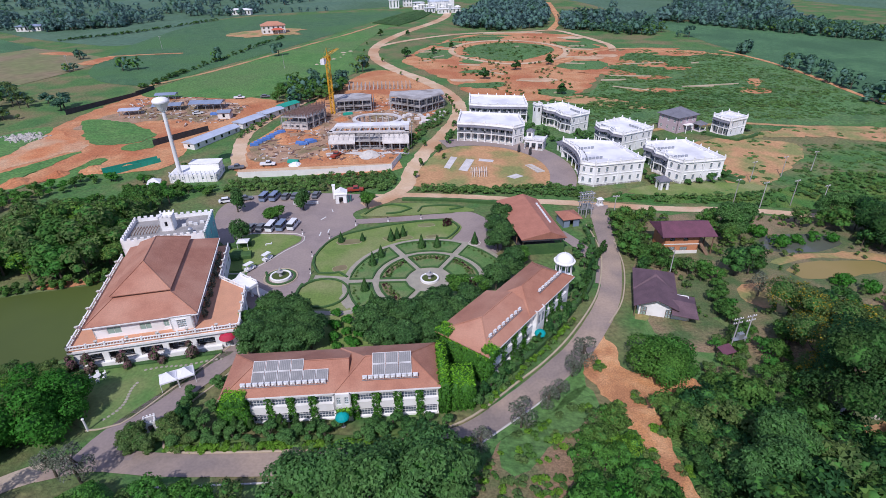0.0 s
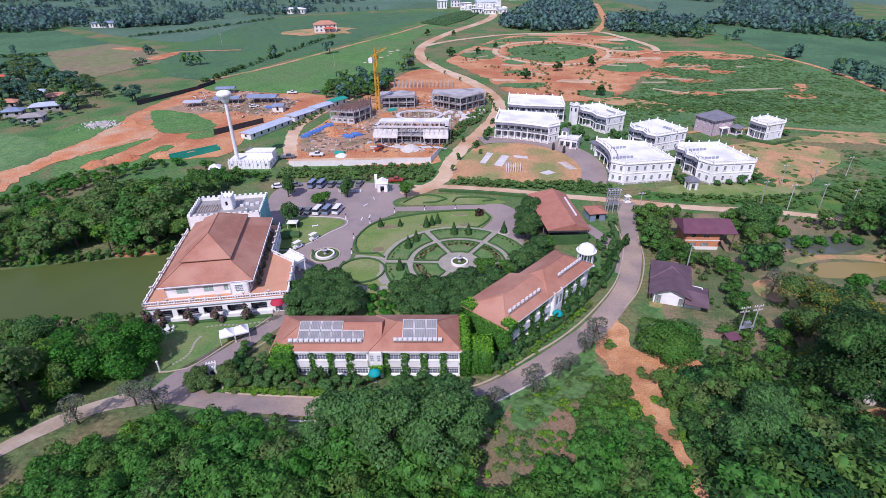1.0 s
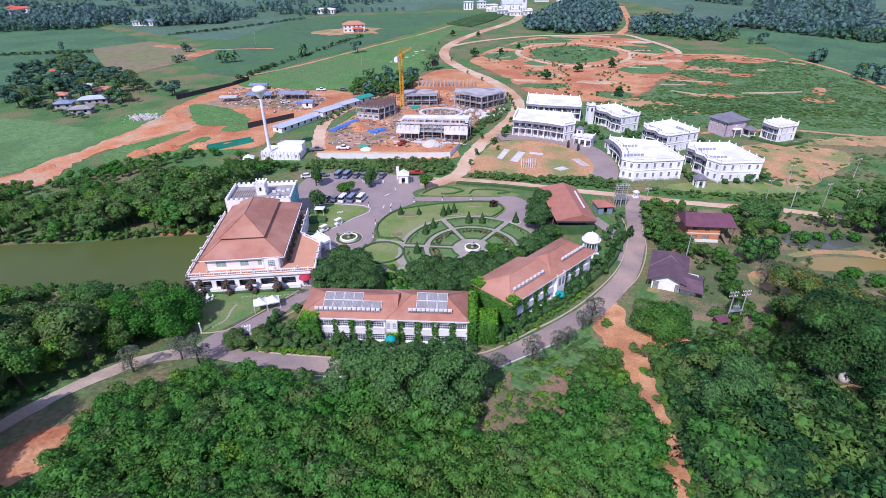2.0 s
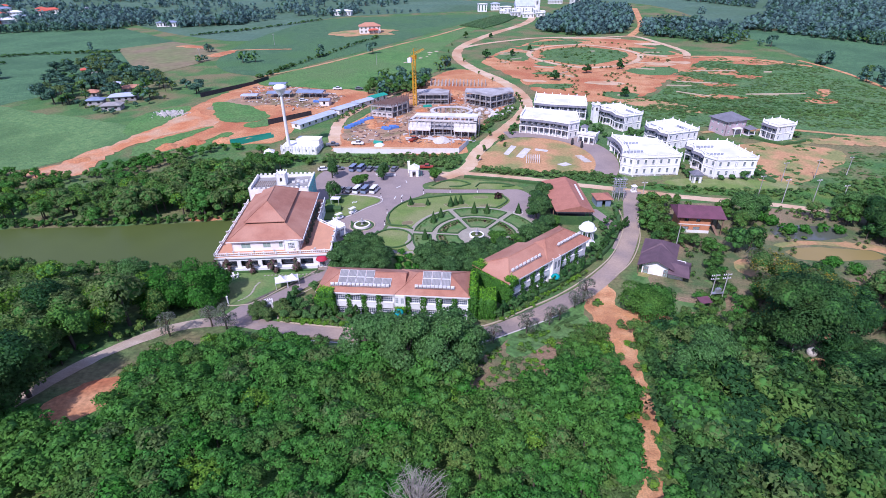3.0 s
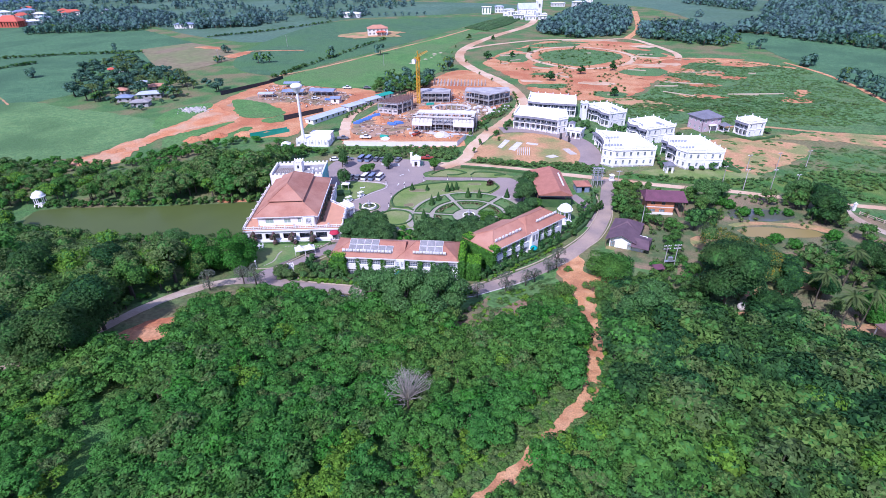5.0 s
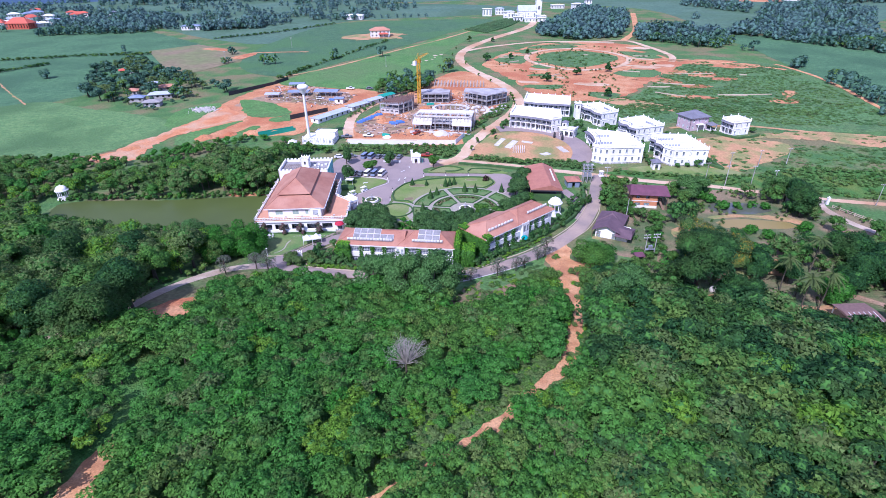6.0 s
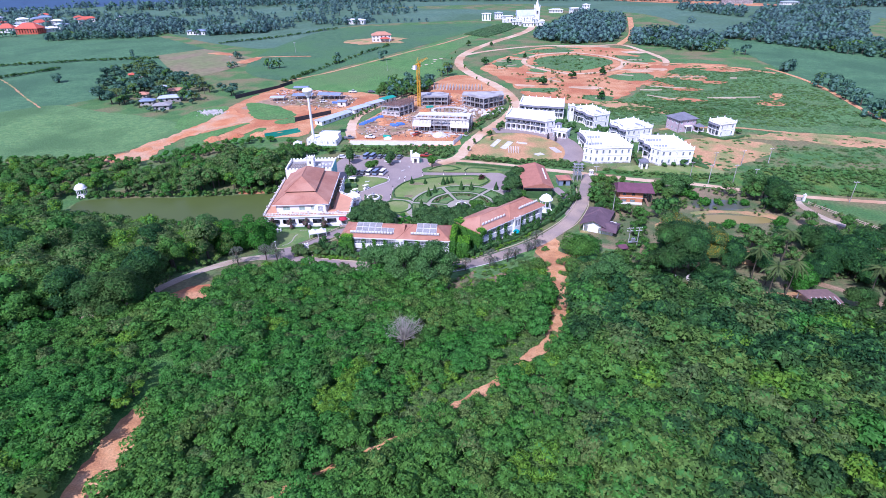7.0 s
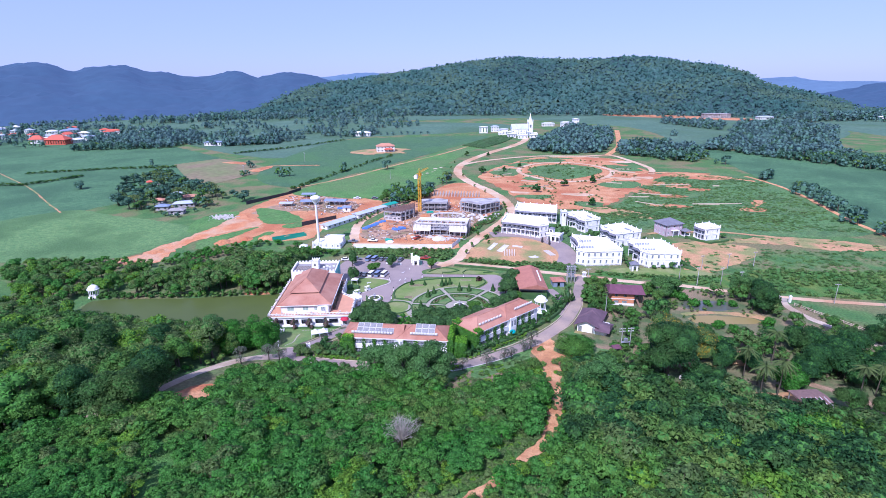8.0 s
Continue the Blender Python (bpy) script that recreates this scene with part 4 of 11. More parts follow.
strip("kerb", [(-39.4, 57.6), (-38.4, 62.5), (-35.2, 68.5), (-32.6, 75)], 0.3, 0.2, M["kerb"], "ochre painted kerb along the branch road", "kerb", wob=0.1)
strip("kerb", [(-50, 103.6), (-44.6, 103), (-40, 107.2), (-36.4, 113.4), (-32.8, 118.8), (-35.4, 122.6), (-48, 123)], 0.3, 0.2, M["stone"], "pale stone kerb round the lawn", "kerb")
strip("kerb", [(-38, 44.8), (-20, 45.6), (-8, 46.6), (4, 49.6), (13, 56.6), (22, 64.5)], 0.3, 0.2, M["stone"], "pale concrete kerb along the road", "kerb", wob=0.2)
for x, y, a in ((-29.5, 121.5, 40), (-27.6, 123.2, 40), (-28.5, 136, 60), (-31, 131, 10), (-38, 129, 5)):
    patch("road_marking", [(x, y), (x + 2.2 * math.cos(radians(a + 50)), y + 2.2 * math.sin(radians(a + 50))), (x + 2.2 * math.cos(radians(a + 50)) + 0.3, y + 2.2 * math.sin(radians(a + 50)) - 0.2), (x + 0.3, y - 0.2)], M["paint"], 0.115, "white painted mark on the asphalt", sharp=True, category="marking", group="road markings")


# ---- the round garden ----
def sector(c, r0, r1, a0, a1, gap):
    """Outline of a bed between two radii, kept clear of the radial paths by gap metres."""
    d0, d1 = math.degrees(gap / r0), math.degrees(gap / r1)
    return arc(c, r1, a0 + d1, a1 - d1, 8) + arc(c, r0, a1 - d0, a0 + d0, 8)


GC = (0.0, 99.6)
patch("garden_path", arc(GC, 19.6, 0, 345, 40), M["paving"], 0.13, "pale paved circles of a formal garden", sharp=True, category="path")
ribbon("garden_path", [(-18.5, 100), (-22, 100.6), (-26.4, 101)], 1.8, M["paving"], 0.14, "pale paved path to the drive", category="path")
ribbon("garden_path", [(-14, 88.5), (-18, 87), (-24, 87.4), (-30, 86)], 1.4, M["paving"], 0.14, "pale paved path round the lawn", category="path")
ribbon("garden_path", [(-17.6, 96), (-18.6, 92.5), (-16.5, 89)], 1.4, M["paving"], 0.14, "pale paved path round the lawn", category="path")
for k in range(6):
    a0 = 2 + 60 * k
    for r0, r1, gap in ((5.4, 11.3, 0.8), (13.0, 18.1, 1.0)):
        o = sector(GC, r0, r1, a0, a0 + 60, gap)
        patch("garden_bed", o, M["bed_lawn"], 0.17, "grass bed inside clipped hedges", sharp=True, category="flower bed", group="garden beds")
        strip("hedge", o, 0.45, 0.42, M["hedge"], "low clipped box hedge round a bed", "hedge", closed=True, sharp=True, group="garden hedges", kind="", foot=-0.1, wob=0.25)
        if r0 < 6:
            mid = math.radians(a0 + 30)
            patch("flower_bed", sector(GC, 9.2, 10.8, a0, a0 + 60, 1.6), M["fallow"], 0.20, "band of dry planted soil in a garden bed", sharp=True, category="flower bed", group="planted bands")
strip("hedge", arc((-23.3, 94.6), 5.6, 0, 340, 20), 0.45, 0.5, M["hedge"], "low clipped hedge round the small lawn", "hedge", closed=True, sharp=True, group="garden hedges", kind="", foot=-0.1, wob=0.25)
strip("hedge", [(-18.8, 100.9), (-21, 103), (-25.6, 102.6), (-28.2, 110), (-25, 119.7), (-16.3, 125), (-5.6, 128.7), (3.6, 129.6), (7.4, 125.5), (4, 119), (1.5, 119.2)], 0.5, 0.5, M["hedge"], "low clipped hedge along the lawn edge", "hedge", group="garden hedges", kind="", foot=-0.1, wob=0.3)
strip("hedge", [(-28.4, 98), (-28.9, 93), (-27.4, 87)], 0.6, 0.6, M["hedge"], "low clipped hedge along the drive", "hedge", group="garden hedges", kind="", foot=-0.1, wob=0.3)
strip("hedge", [(-19, 134), (-16.5, 138), (-12, 140.4), (-6, 137.6), (-9, 135), (-13, 134.2)], 0.5, 0.5, M["hedge"], "low clipped hedge with a winding line", "hedge", group="garden hedges", kind="", foot=-0.1, wob=0.3)
strip("hedge", [(-4, 135.4), (-3, 138.6), (4, 139.4), (9, 138), (5, 136.6)], 0.5, 0.5, M["hedge"], "low clipped hedge with a winding line", "hedge", group="garden hedges", kind="", foot=-0.1, wob=0.3)
for x, y, rx, ry in ((-21.0, 117.8, 3.2, 1.5), (-8.6, 119.8, 4.0, 1.4), (-1.4, 127.0, 2.4, 1.2), (0.4, 120.4, 1.9, 0.9), (-21.2, 104.9, 1.7, 1.5)):
    o = [(x + rx * math.cos(t * 0.5236), y + ry * math.sin(t * 0.5236) * (1 + 0.3 * math.sin(t * 1.1))) for t in range(12)]
    patch("flower_bed", o, M["fallow"], 0.15, "kidney-shaped planted bed with a stone rim", 0, 0.6, category="flower bed", group="island beds")
    strip("bed_rim", o, 0.14, 0.14, M["kerb"], "pale stone rim round a planted bed", "kerb", 0.6, closed=True, group="bed rims", kind="", foot=-0.1)


for hx, hy, hl, hw, hh in ((-46.6, 110.4, 5.6, 2.6, 1.3), (-47.6, 116.6, 3.6, 2.4, 1.6)):
    strip("hedge", [(hx - hl / 2, hy - 0.4), (hx, hy), (hx + hl / 2, hy + 0.6)], hw, hh, M["hedge"], "clipped hedge block beside the hall", "hedge", 1.0, group="hedge blocks", kind="", wob=0.1)


def fountain(x, y, r, label):
    f = thing("fountain", x, y, land(y) + 0.1, 0, label, "fountain")
    part("basin", Shape().lathe(0, 0, [(r, 0), (r, 0.55), (r * 0.96, 0.62), (r * 0.84, 0.62), (r * 0.82, 0.3), (0.05, 0.28)], 28), M["white"], f, "white round basin wall")
    part("water_surface", Shape().cyl(0, 0, 0.3, 0.42, r * 0.82, n=28), M["water"], f, "still greenish water")
    part("pedestal", Shape().lathe(0, 0, [(0.5, 0.3), (0.32, 0.6), (0.2, 1.1), (0.3, 1.3), (0.75, 1.45), (0.8, 1.55), (0.15, 1.6), (0.12, 2.0), (0.28, 2.1), (0.1, 2.5)], 14), M["concrete"], f, "dark weathered stone pedestal with a bowl")
    return f


# ---- plants ----
def limb(p, q, r0, r1, n=5):
    p, q = np.array(p, float), np.array(q, float)
    d = (q - p) / np.linalg.norm(q - p)
    u = np.cross(d, (0.31, 0.95, 0.02))
    u /= np.linalg.norm(u)
    w = np.cross(d, u)
    a = np.arange(n) * 2 * np.pi / n
    ring = np.cos(a)[:, None] * u + np.sin(a)[:, None] * w
    v = np.concatenate([p + ring * r0, q + ring * r1])
    return v, np.array([(i, (i + 1) % n, (i + 1) % n + n, i + n) for i in range(n)])


def blob(c, r, flat):
    """A coarse ball inside a leafy lobe."""
    rows = [(math.cos(e) * r, math.sin(e) * r * flat) for e in (-0.5, 0.35, 1.4)]
    v = np.array([(c[0] + q * math.cos(a), c[1] + q * math.sin(a), c[2] + z) for q, z in rows for a in np.arange(5) * 1.2566])
    f = np.array([(j * 5 + i, j * 5 + (i + 1) % 5, (j + 1) * 5 + (i + 1) % 5, (j + 1) * 5 + i) for j in range(2) for i in range(5)])
    return v, f


def make_tree(seed, radius, height, n_leaf, size, lobes=7, flat=0.75, low=0.35, limbs=5, fat=1.0, cores=7):
    """Trunk with limbs, a crown of leaf sprays on uneven lobes, and the dense inside of the lobes."""
    rng = np.random.default_rng(seed)
    wood = [limb((0, 0, -0.3), (rng.normal(0, 0.1), rng.normal(0, 0.1), height * 0.5), radius * 0.07 + 0.04, radius * 0.045 + 0.02, 6)]
    cs, rs = [], []
    for k in range(lobes):
        a, d = rng.uniform(0, 6.283), radius * (0.0 if k == 0 else rng.uniform(0.35, 0.68))
        z = height * (0.80 if k == 0 else rng.uniform(low + 0.12, 0.80))
        cs.append((d * math.cos(a), d * math.sin(a), z))
        rs.append(radius * fat * rng.uniform(0.36, 0.58))
        if k < limbs:
            wood.append(limb((0, 0, height * (0.3 + 0.04 * k)), cs[-1], radius * 0.035 + 0.015, 0.015, 4))
    cs, rs = np.array(cs), np.array(rs)
    n_try = n_leaf * 4
    pick = rng.choice(lobes, n_try, p=rs**2 / (rs**2).sum())
    d = rng.normal(0, 1, (n_try, 3))
    d[:, 2] = np.where(d[:, 2] < -0.35, -d[:, 2], d[:, 2])
    d /= np.linalg.norm(d, axis=1, keepdims=True)
    r = rs[pick] * rng.uniform(0.78, 1.08, n_try)
    p = cs[pick] + d * r[:, None] * np.array([1, 1, flat])
    # keep what is not buried in another lobe
    near = np.linalg.norm((p[:, None, :] - cs[None]) / np.array([1, 1, flat]), axis=2) / rs[None]
    ok = np.flatnonzero((near < 0.74).sum(1) == 0)[:n_leaf]
    p, d = p[ok], d[ok]
    crown = (*leaves(rng, p, d + np.array([0, 0, 0.6]), size, 0.42), soft(d * 0.7 + (p - np.array([0, 0, height * 0.45])) / radius * 0.5 + np.array([0, 0, 0.35])))
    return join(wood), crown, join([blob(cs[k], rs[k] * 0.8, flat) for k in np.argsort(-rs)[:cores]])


def tree_thing(name, seed, radius, height, n_leaf, size, leaf, label, category="tree", group="", core=True, **kw):
    wood, crown, inner = make_tree(seed, radius, height, n_leaf, size, **kw)
    ob = thing(name, 0, 0, -500, 0, label, category, group)
    part("trunk", np_mesh("trunk", [(*wood, M["bark"])]), None, ob)
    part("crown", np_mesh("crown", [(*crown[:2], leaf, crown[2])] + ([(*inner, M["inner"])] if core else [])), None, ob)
    return ob


def plant(proto, spots, rng, s0=0.8, s1=1.2):
    """Sets the first spot with the thing itself, the others with copies."""
    for k, (x, y) in enumerate(spots):
        s = rng.uniform(s0, s1)
        m = pose(x, y, land(y) - 0.05, 0, 0, rng.uniform(0, 360)) @ Matrix.Diagonal((s, s, s * rng.uniform(0.9, 1.1), 1))
        if k == 0:
            proto.matrix_basis = m
        else:
            c = copy_thing(proto, Matrix.Identity(4))
            c.matrix_basis = m


def wood_of(name, protos, spots, leaf, label, seed, s0=0.75, s1=1.25, category="trees", core=True, squash=1.0, heart="inner"):
    """Many trees or bushes that nobody could count, as one mesh. spots: rows of x, y (and a size)."""
    rng = np.random.default_rng(seed)
    groups, shade = {}, {}
    for row in spots:
        (wv, wf), (lv, lf, ln), (iv, jf) = protos[rng.integers(len(protos))]
        a, s = rng.uniform(0, 6.283), rng.uniform(s0, s1) * (row[2] if len(row) > 2 else 1.0)
        flat = rng.uniform(0.85, 1.15) * squash
        turn = np.array([[math.cos(a), -math.sin(a), 0], [math.sin(a), math.cos(a), 0], [0, 0, 1]])
        rot = turn * np.array([[1], [1], [flat]]) * s
        out = ln @ turn.T / np.array([1, 1, flat])
        off = np.array([row[0], row[1], land(row[1])])
        m = leaf if not isinstance(leaf, (list, tuple)) else leaf[rng.choice(len(leaf), p=[0.6] + [0.4 / (len(leaf) - 1)] * (len(leaf) - 1))]
        if len(row) > 3 and row[3]:
            m = M[row[3]]
        groups.setdefault("w", []).append((wv @ rot.T + off, wf))
        groups.setdefault(m, []).append((lv @ rot.T + off, lf))
        shade.setdefault(m, []).append(out / np.linalg.norm(out, axis=1, keepdims=True))
        if core:
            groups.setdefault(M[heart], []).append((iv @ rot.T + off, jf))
    rows = []
    for k, g in groups.items():
        v, f = join(g)
        if k in shade and len(v) != sum(len(a) for a in shade[k]):
            raise ValueError("leaf and core share a material")
        rows.append((v, f, M["bark"] if k == "w" else k, *([np.concatenate(shade[k])] if k in shade else [])))
    me = np_mesh(name, rows)
    return tagged(new(name, me), label, category, kind="stuff")


def near_line(x, y, pts, d):
    for (ax, ay), (bx, by) in zip(pts, pts[1:]):
        t = max(0.0, min(1.0, ((x - ax) * (bx - ax) + (y - ay) * (by - ay)) / ((bx - ax) ** 2 + (by - ay) ** 2 + 1e-9)))
        if math.hypot(x - ax - t * (bx - ax), y - ay - t * (by - ay)) < d:
            return True
    return False


def inside(x, y, pts):
    c = False
    for (ax, ay), (bx, by) in zip(pts, pts[1:] + pts[:1]):
        if (ay > y) != (by > y) and x < (bx - ax) * (y - ay) / (by - ay) + ax:
            c = not c
    return c


TRACK = [(32, 80), (29.5, 71), (33.6, 55), (35.2, 36), (31.5, 17), (23.5, 2.5), (12, -12.5), (3, -22.5), (-6, -31.5), (-16, -42)]
GULLY = [(-38, -16), (-36.8, -22.5), (-33, -36), (-31, -46)]
CREASE = [(-37.5, -18.7), (-39.5, -14.7), (-41.8, -8.7), (-46, -2), (-50, 6)]
LANE = [(-50, 49.5), (-57.5, 45), (-63.5, 35), (-66, 26), (-68, 13), (-73, 4), (-82, -8), (-95, -20)]
DRIVE = [(122.5, 127), (120.8, 119.5), (123.8, 109.5), (132, 98), (143, 79)]
YARD = [(104, 62), (112, 56), (116, 48), (134, 34)]
rg = np.random.default_rng(11)


def scatter(poly, gap, keep, jitter=0.45):
    xs, ys = [p[0] for p in poly], [p[1] for p in poly]
    out = []
    for j, y in enumerate(np.arange(min(ys), max(ys), gap * 0.87)):
        for x in np.arange(min(xs), max(xs), gap) + (j % 2) * gap / 2:
            px, py = x + rg.uniform(-1, 1) * gap * jitter, y + rg.uniform(-1, 1) * gap * jitter
            if inside(px, py, poly) and keep(px, py):
                out.append((px, py))
    return out


BUSH = [make_tree(40 + k, 2.7, 3.7, 490, 0.33, lobes=16, flat=0.5, low=0.42, limbs=1, fat=0.66, cores=4) for k in range(6)]
BUSHBANK = [make_tree(55 + k, 2.7, 4.4, 330, 0.44, lobes=10, flat=0.6, low=0.3, limbs=1, fat=0.82) for k in range(3)]
BUSHFAR = [make_tree(50 + k, 2.7, 4.0, 480, 0.325, lobes=13, flat=0.55, low=0.4, limbs=1, fat=0.78, cores=4) for k in range(5)]
BROAD = [make_tree(60 + k, 4.4, 9.5, 520, 0.58, lobes=12, flat=0.75, low=0.25, limbs=2, fat=0.9) for k in range(4)]
BROADNEAR = [make_tree(70 + k, 4.4, 9.5, 1150, 0.38, lobes=14, flat=0.75, low=0.25, limbs=2, fat=0.85) for k in range(4)]
SHRUB = [make_tree(80 + k, 1.2, 1.8, 64, 0.48, lobes=4, flat=0.8, low=0.1, limbs=0) for k in range(4)]
WEED = [make_tree(85 + k, 1.2, 1.8, 36, 0.6, lobes=4, flat=0.8, low=0.1, limbs=0, cores=1) for k in range(5)]
FAR = [make_tree(90 + k, 3.6, 6.4, 56, 1.2, lobes=6, flat=0.85, low=0.1, limbs=0, fat=1.05, cores=3) for k in range(5)]
FARTHER = [make_tree(95 + k, 3.6, 6.4, 36, 1.5, lobes=6, flat=0.85, low=0.1, limbs=0, fat=1.05, cores=2) for k in range(5)]

bed_plants = []
for k in range(6):
    for r in (9.4, 10.2, 17.0):
        for a in np.arange(8, 54, 3.2 if r < 12 else 4.5):
            t = math.radians(2 + 60 * k + a)
            bed_plants.append((GC[0] + r * math.cos(t) + rg.uniform(-0.3, 0.3), GC[1] + r * math.sin(t) + rg.uniform(-0.3, 0.3)))
wood_of("bed_plants", SHRUB, bed_plants, [M["leaf_olive"], M["leaf_mid"], M["leaf_red"], M["weeds"]], "low bedding plants in the formal garden", 15, 0.22, 0.42, "plants", core=False)
fountain(GC[0], GC[1], 2.1, "round white garden fountain with a dark stone centre")
fountain(-34.1, 101.3, 2.4, "round white fountain in the middle of the drive")
strip("flower_ring", arc((-34.1, 101.3), 3.1, 0, 345, 24), 0.6, 0.3, M["hedge"], "ring of dark clipped plants round the fountain", "flower bed", closed=True, sharp=True, kind="", foot=-0.08, wob=0.3)
strip("kerb", arc((-34.1, 101.3), 3.7, 0, 345, 24), 0.3, 0.25, M["kerb"], "ochre round kerb of the fountain island", "kerb", closed=True, sharp=True, foot=-0.06)

# the bushy hill below the camera
HILL = [(-54, -44), (-86, -12), (-96, 0), (-60, 20), (-46, 46), (-38, 43), (-10, 43), (2, 46), (12, 45), (24, 57), (31, 60), (37, 61), (48, 63), (60, 57), (68, 46), (80, 42), (98, 38), (122, 34), (126, 6), (90, -44)]
patch("undergrowth", HILL, M["under"], 0.03, "low green undergrowth beneath the bushes", 1.0, 3)
patch("undergrowth", [(52, 62), (64, 48), (78, 40), (108, 34), (140, 28), (166, 44), (166, 80), (140, 92), (120, 124), (60, 132), (49, 110), (46, 84)], M["orchard"], 0.02, "rough grass of the orchard", 2.0, 3)
SCRUB = [(7, 46), (5.4, 39), (5, 32.5), (10, 31.5), (16, 36), (20, 43), (21.5, 50), (28, 60), (24, 61), (16, 56.6), (10, 51)]
patch("undergrowth", SCRUB, M["scrub"], 0.075, "dry open scrub above the road", 1.2, 2)
hill_spots = scatter(HILL, 3.05, lambda x, y: not near_line(x, y, TRACK, 3.2 if y > 24 else 2.4 if y > 4 else 1.3 if y > -8 else 0.8 if y > -27 else 2.0) and not (-18 < y < 16 and near_line(x + 3.2, y + 0.8, TRACK, 2.6)) and not near_line(x, y, GULLY, 3.9 if y < -23 else 2.6 if y < -20 else 0.8) and not near_line(x, y, LANE, 4.4) and not near_line(x, y, CREASE, 1.7)
                     and not inside(x, y, SCRUB) and math.hypot(x + 57, y - 21) > 6.5 and math.hypot(x + 53, y - 15) > 4.0 and math.hypot(x - 2, y - 6.5) > 3.0)


def hill_leaf(x, y):
    """Lime patches beside the track, olive shrubs here and there."""
    if noise.noise((x * 0.09, y * 0.09, 6)) > 0.42 or math.hypot((x - 12) / 9, (y + 6) / 5) < 0.9:
        return "leaf_lime" if rg.random() < 0.55 else "leaf"
    if x > 36 and y > -40:
        k = rg.random() + 0.5 * noise.noise((x * 0.12, y * 0.12, 2))
        return "leaf_olive" if k < (0.16 if y > 16 else 0.07) else "leaf_mid" if k < 0.42 else "leaf_dark" if k < 0.62 + (0.34 if y > 12 else 0) + (0.34 if x > 54 else 0) else "leaf"
    return "leaf_olive" if rg.random() < 0.07 else ""


hill_spots = [(x, y, 0.97 + 0.4 * noise.noise((x * 0.05, y * 0.05, 1)) + (0.45 if -14 < x < 8 and 34 < y < 47 else 0) + (0.25 if x > 40 and y > 0 else 0) - (0.32 if math.hypot((x - 12) / 12, (y + 6) / 6) < 1 else 0) + (0 if not near_line(x, y, LANE, 9) else -0.28 if y > 6 else 0.1) + (rg.uniform(-0.15, 0.5) if x > 36 and y < 44 else 0) - (0.3 if y > 37 and x < -13 else 0), hill_leaf(x, y)) for x, y in hill_spots]
GREENS = [M["leaf"], M["leaf"], M["leaf_mid"], M["leaf"], M["leaf_mid"], M["leaf"], M["leaf_fresh"]]
wood_of("hill_bushes", BUSH, [r for r in hill_spots if r[1] < 14], GREENS, "dense green bushes and young trees covering the hillside", 3, 0.93, 1.22)
wood_of("hill_bushes", BUSHFAR, [r for r in hill_spots if r[1] >= 14], GREENS, "dense green bushes on the slope above the road", 31, 0.85, 1.18)
south = scatter([(-110, -130), (-110, -30), (-86, -12), (-54, -43), (90, -43), (126, 0), (150, -10), (150, -130)], 9.0, lambda x, y: not near_line(x, y, [(-16, -42), (-24, -52), (-30, -64)], 4) and not near_line(x, y, [(-31, -46), (-30, -58)], 4) and not near_line(x, y, LANE, 6))
patch("undergrowth", [(-112, -132), (-112, -30), (-86, -12), (-54, -42), (90, -42), (126, 0), (152, -10), (152, -132)], M["under"], 0.02, "low green undergrowth behind the hilltop", 1.0, 6)
wood_of("hilltop_trees", FAR, south, [M["leaf"], M["leaf_mid"]], "young trees covering the back of the hill", 48, 0.75, 1.15, core=False)
fringe = [(x, y) for x, y in scatter([(-20, -46), (10, -20), (18, -10), (28, 4), (36, 20), (38, 50), (32, 50), (29, 22), (20, 6), (4, -16), (-24, -46)], 1.3, lambda x, y: near_line(x, y, TRACK, 3.6) and not near_line(x, y, TRACK, 1.5) and noise.noise((x * 0.2, y * 0.2, 3)) > -0.25)]
fringe += scatter([(-6, -26), (-4, -14), (8, 2), (20, 12), (27, 20), (31, 17), (24, 2), (12, -12), (2, -23)], 1.15, lambda x, y: not near_line(x, y, TRACK, 1.3))
fringe += [(x + rg.uniform(-1, 1), y + rg.uniform(-1, 1)) for x, y in ((30.5, 70), (35, 62), (31, 60), (35.6, 55), (32, 50), (36, 47), (32.4, 43), (36, 40), (33, 33), (35, 28), (30, 24), (33, 19)) for k in range(7)]
fringe += scatter(SCRUB, 1.25, lambda x, y: noise.noise((x * 0.2, y * 0.2, 2)) > -0.3 and rg.random() < 0.6)
wood_of("track_weeds", SHRUB, fringe, [M["leaf_olive"], M["leaf_lime"], M["leaf_mid"]], "low weeds and grass along the clay track", 32, 0.4, 0.95, "shrubs", core=False, squash=0.5)

# woods west of the lane and round the pond
west = scatter([(-150, -20), (-98, -14), (-72, 10), (-69, 30), (-62, 42), (-54, 54), (-66, 62), (-80, 64), (-96, 64), (-112, 62), (-131, 62), (-146, 70), (-150, 80), (-170, 92), (-185, 90), (-165, 40)], 5.4, lambda x, y: not near_line(x, y, LANE, 4.6))
west = [(x, y, 0.6 if y > 57 else 0.78 if y > 48 else 1.0) for x, y in west]
north = scatter([(-150, 82), (-142, 88), (-127, 89.5), (-113, 92), (-100, 95.5), (-90, 98), (-80, 101), (-70, 103), (-76, 118), (-78, 134), (-72, 142), (-84, 146), (-100, 140), (-112, 126), (-130, 114), (-150, 110), (-178, 112), (-205, 110), (-210, 100), (-180, 84)], 4.8, lambda x, y: True)
north = [(x, y, 0.58 if x < -108 or y > 128 else 0.95) for x, y in north]
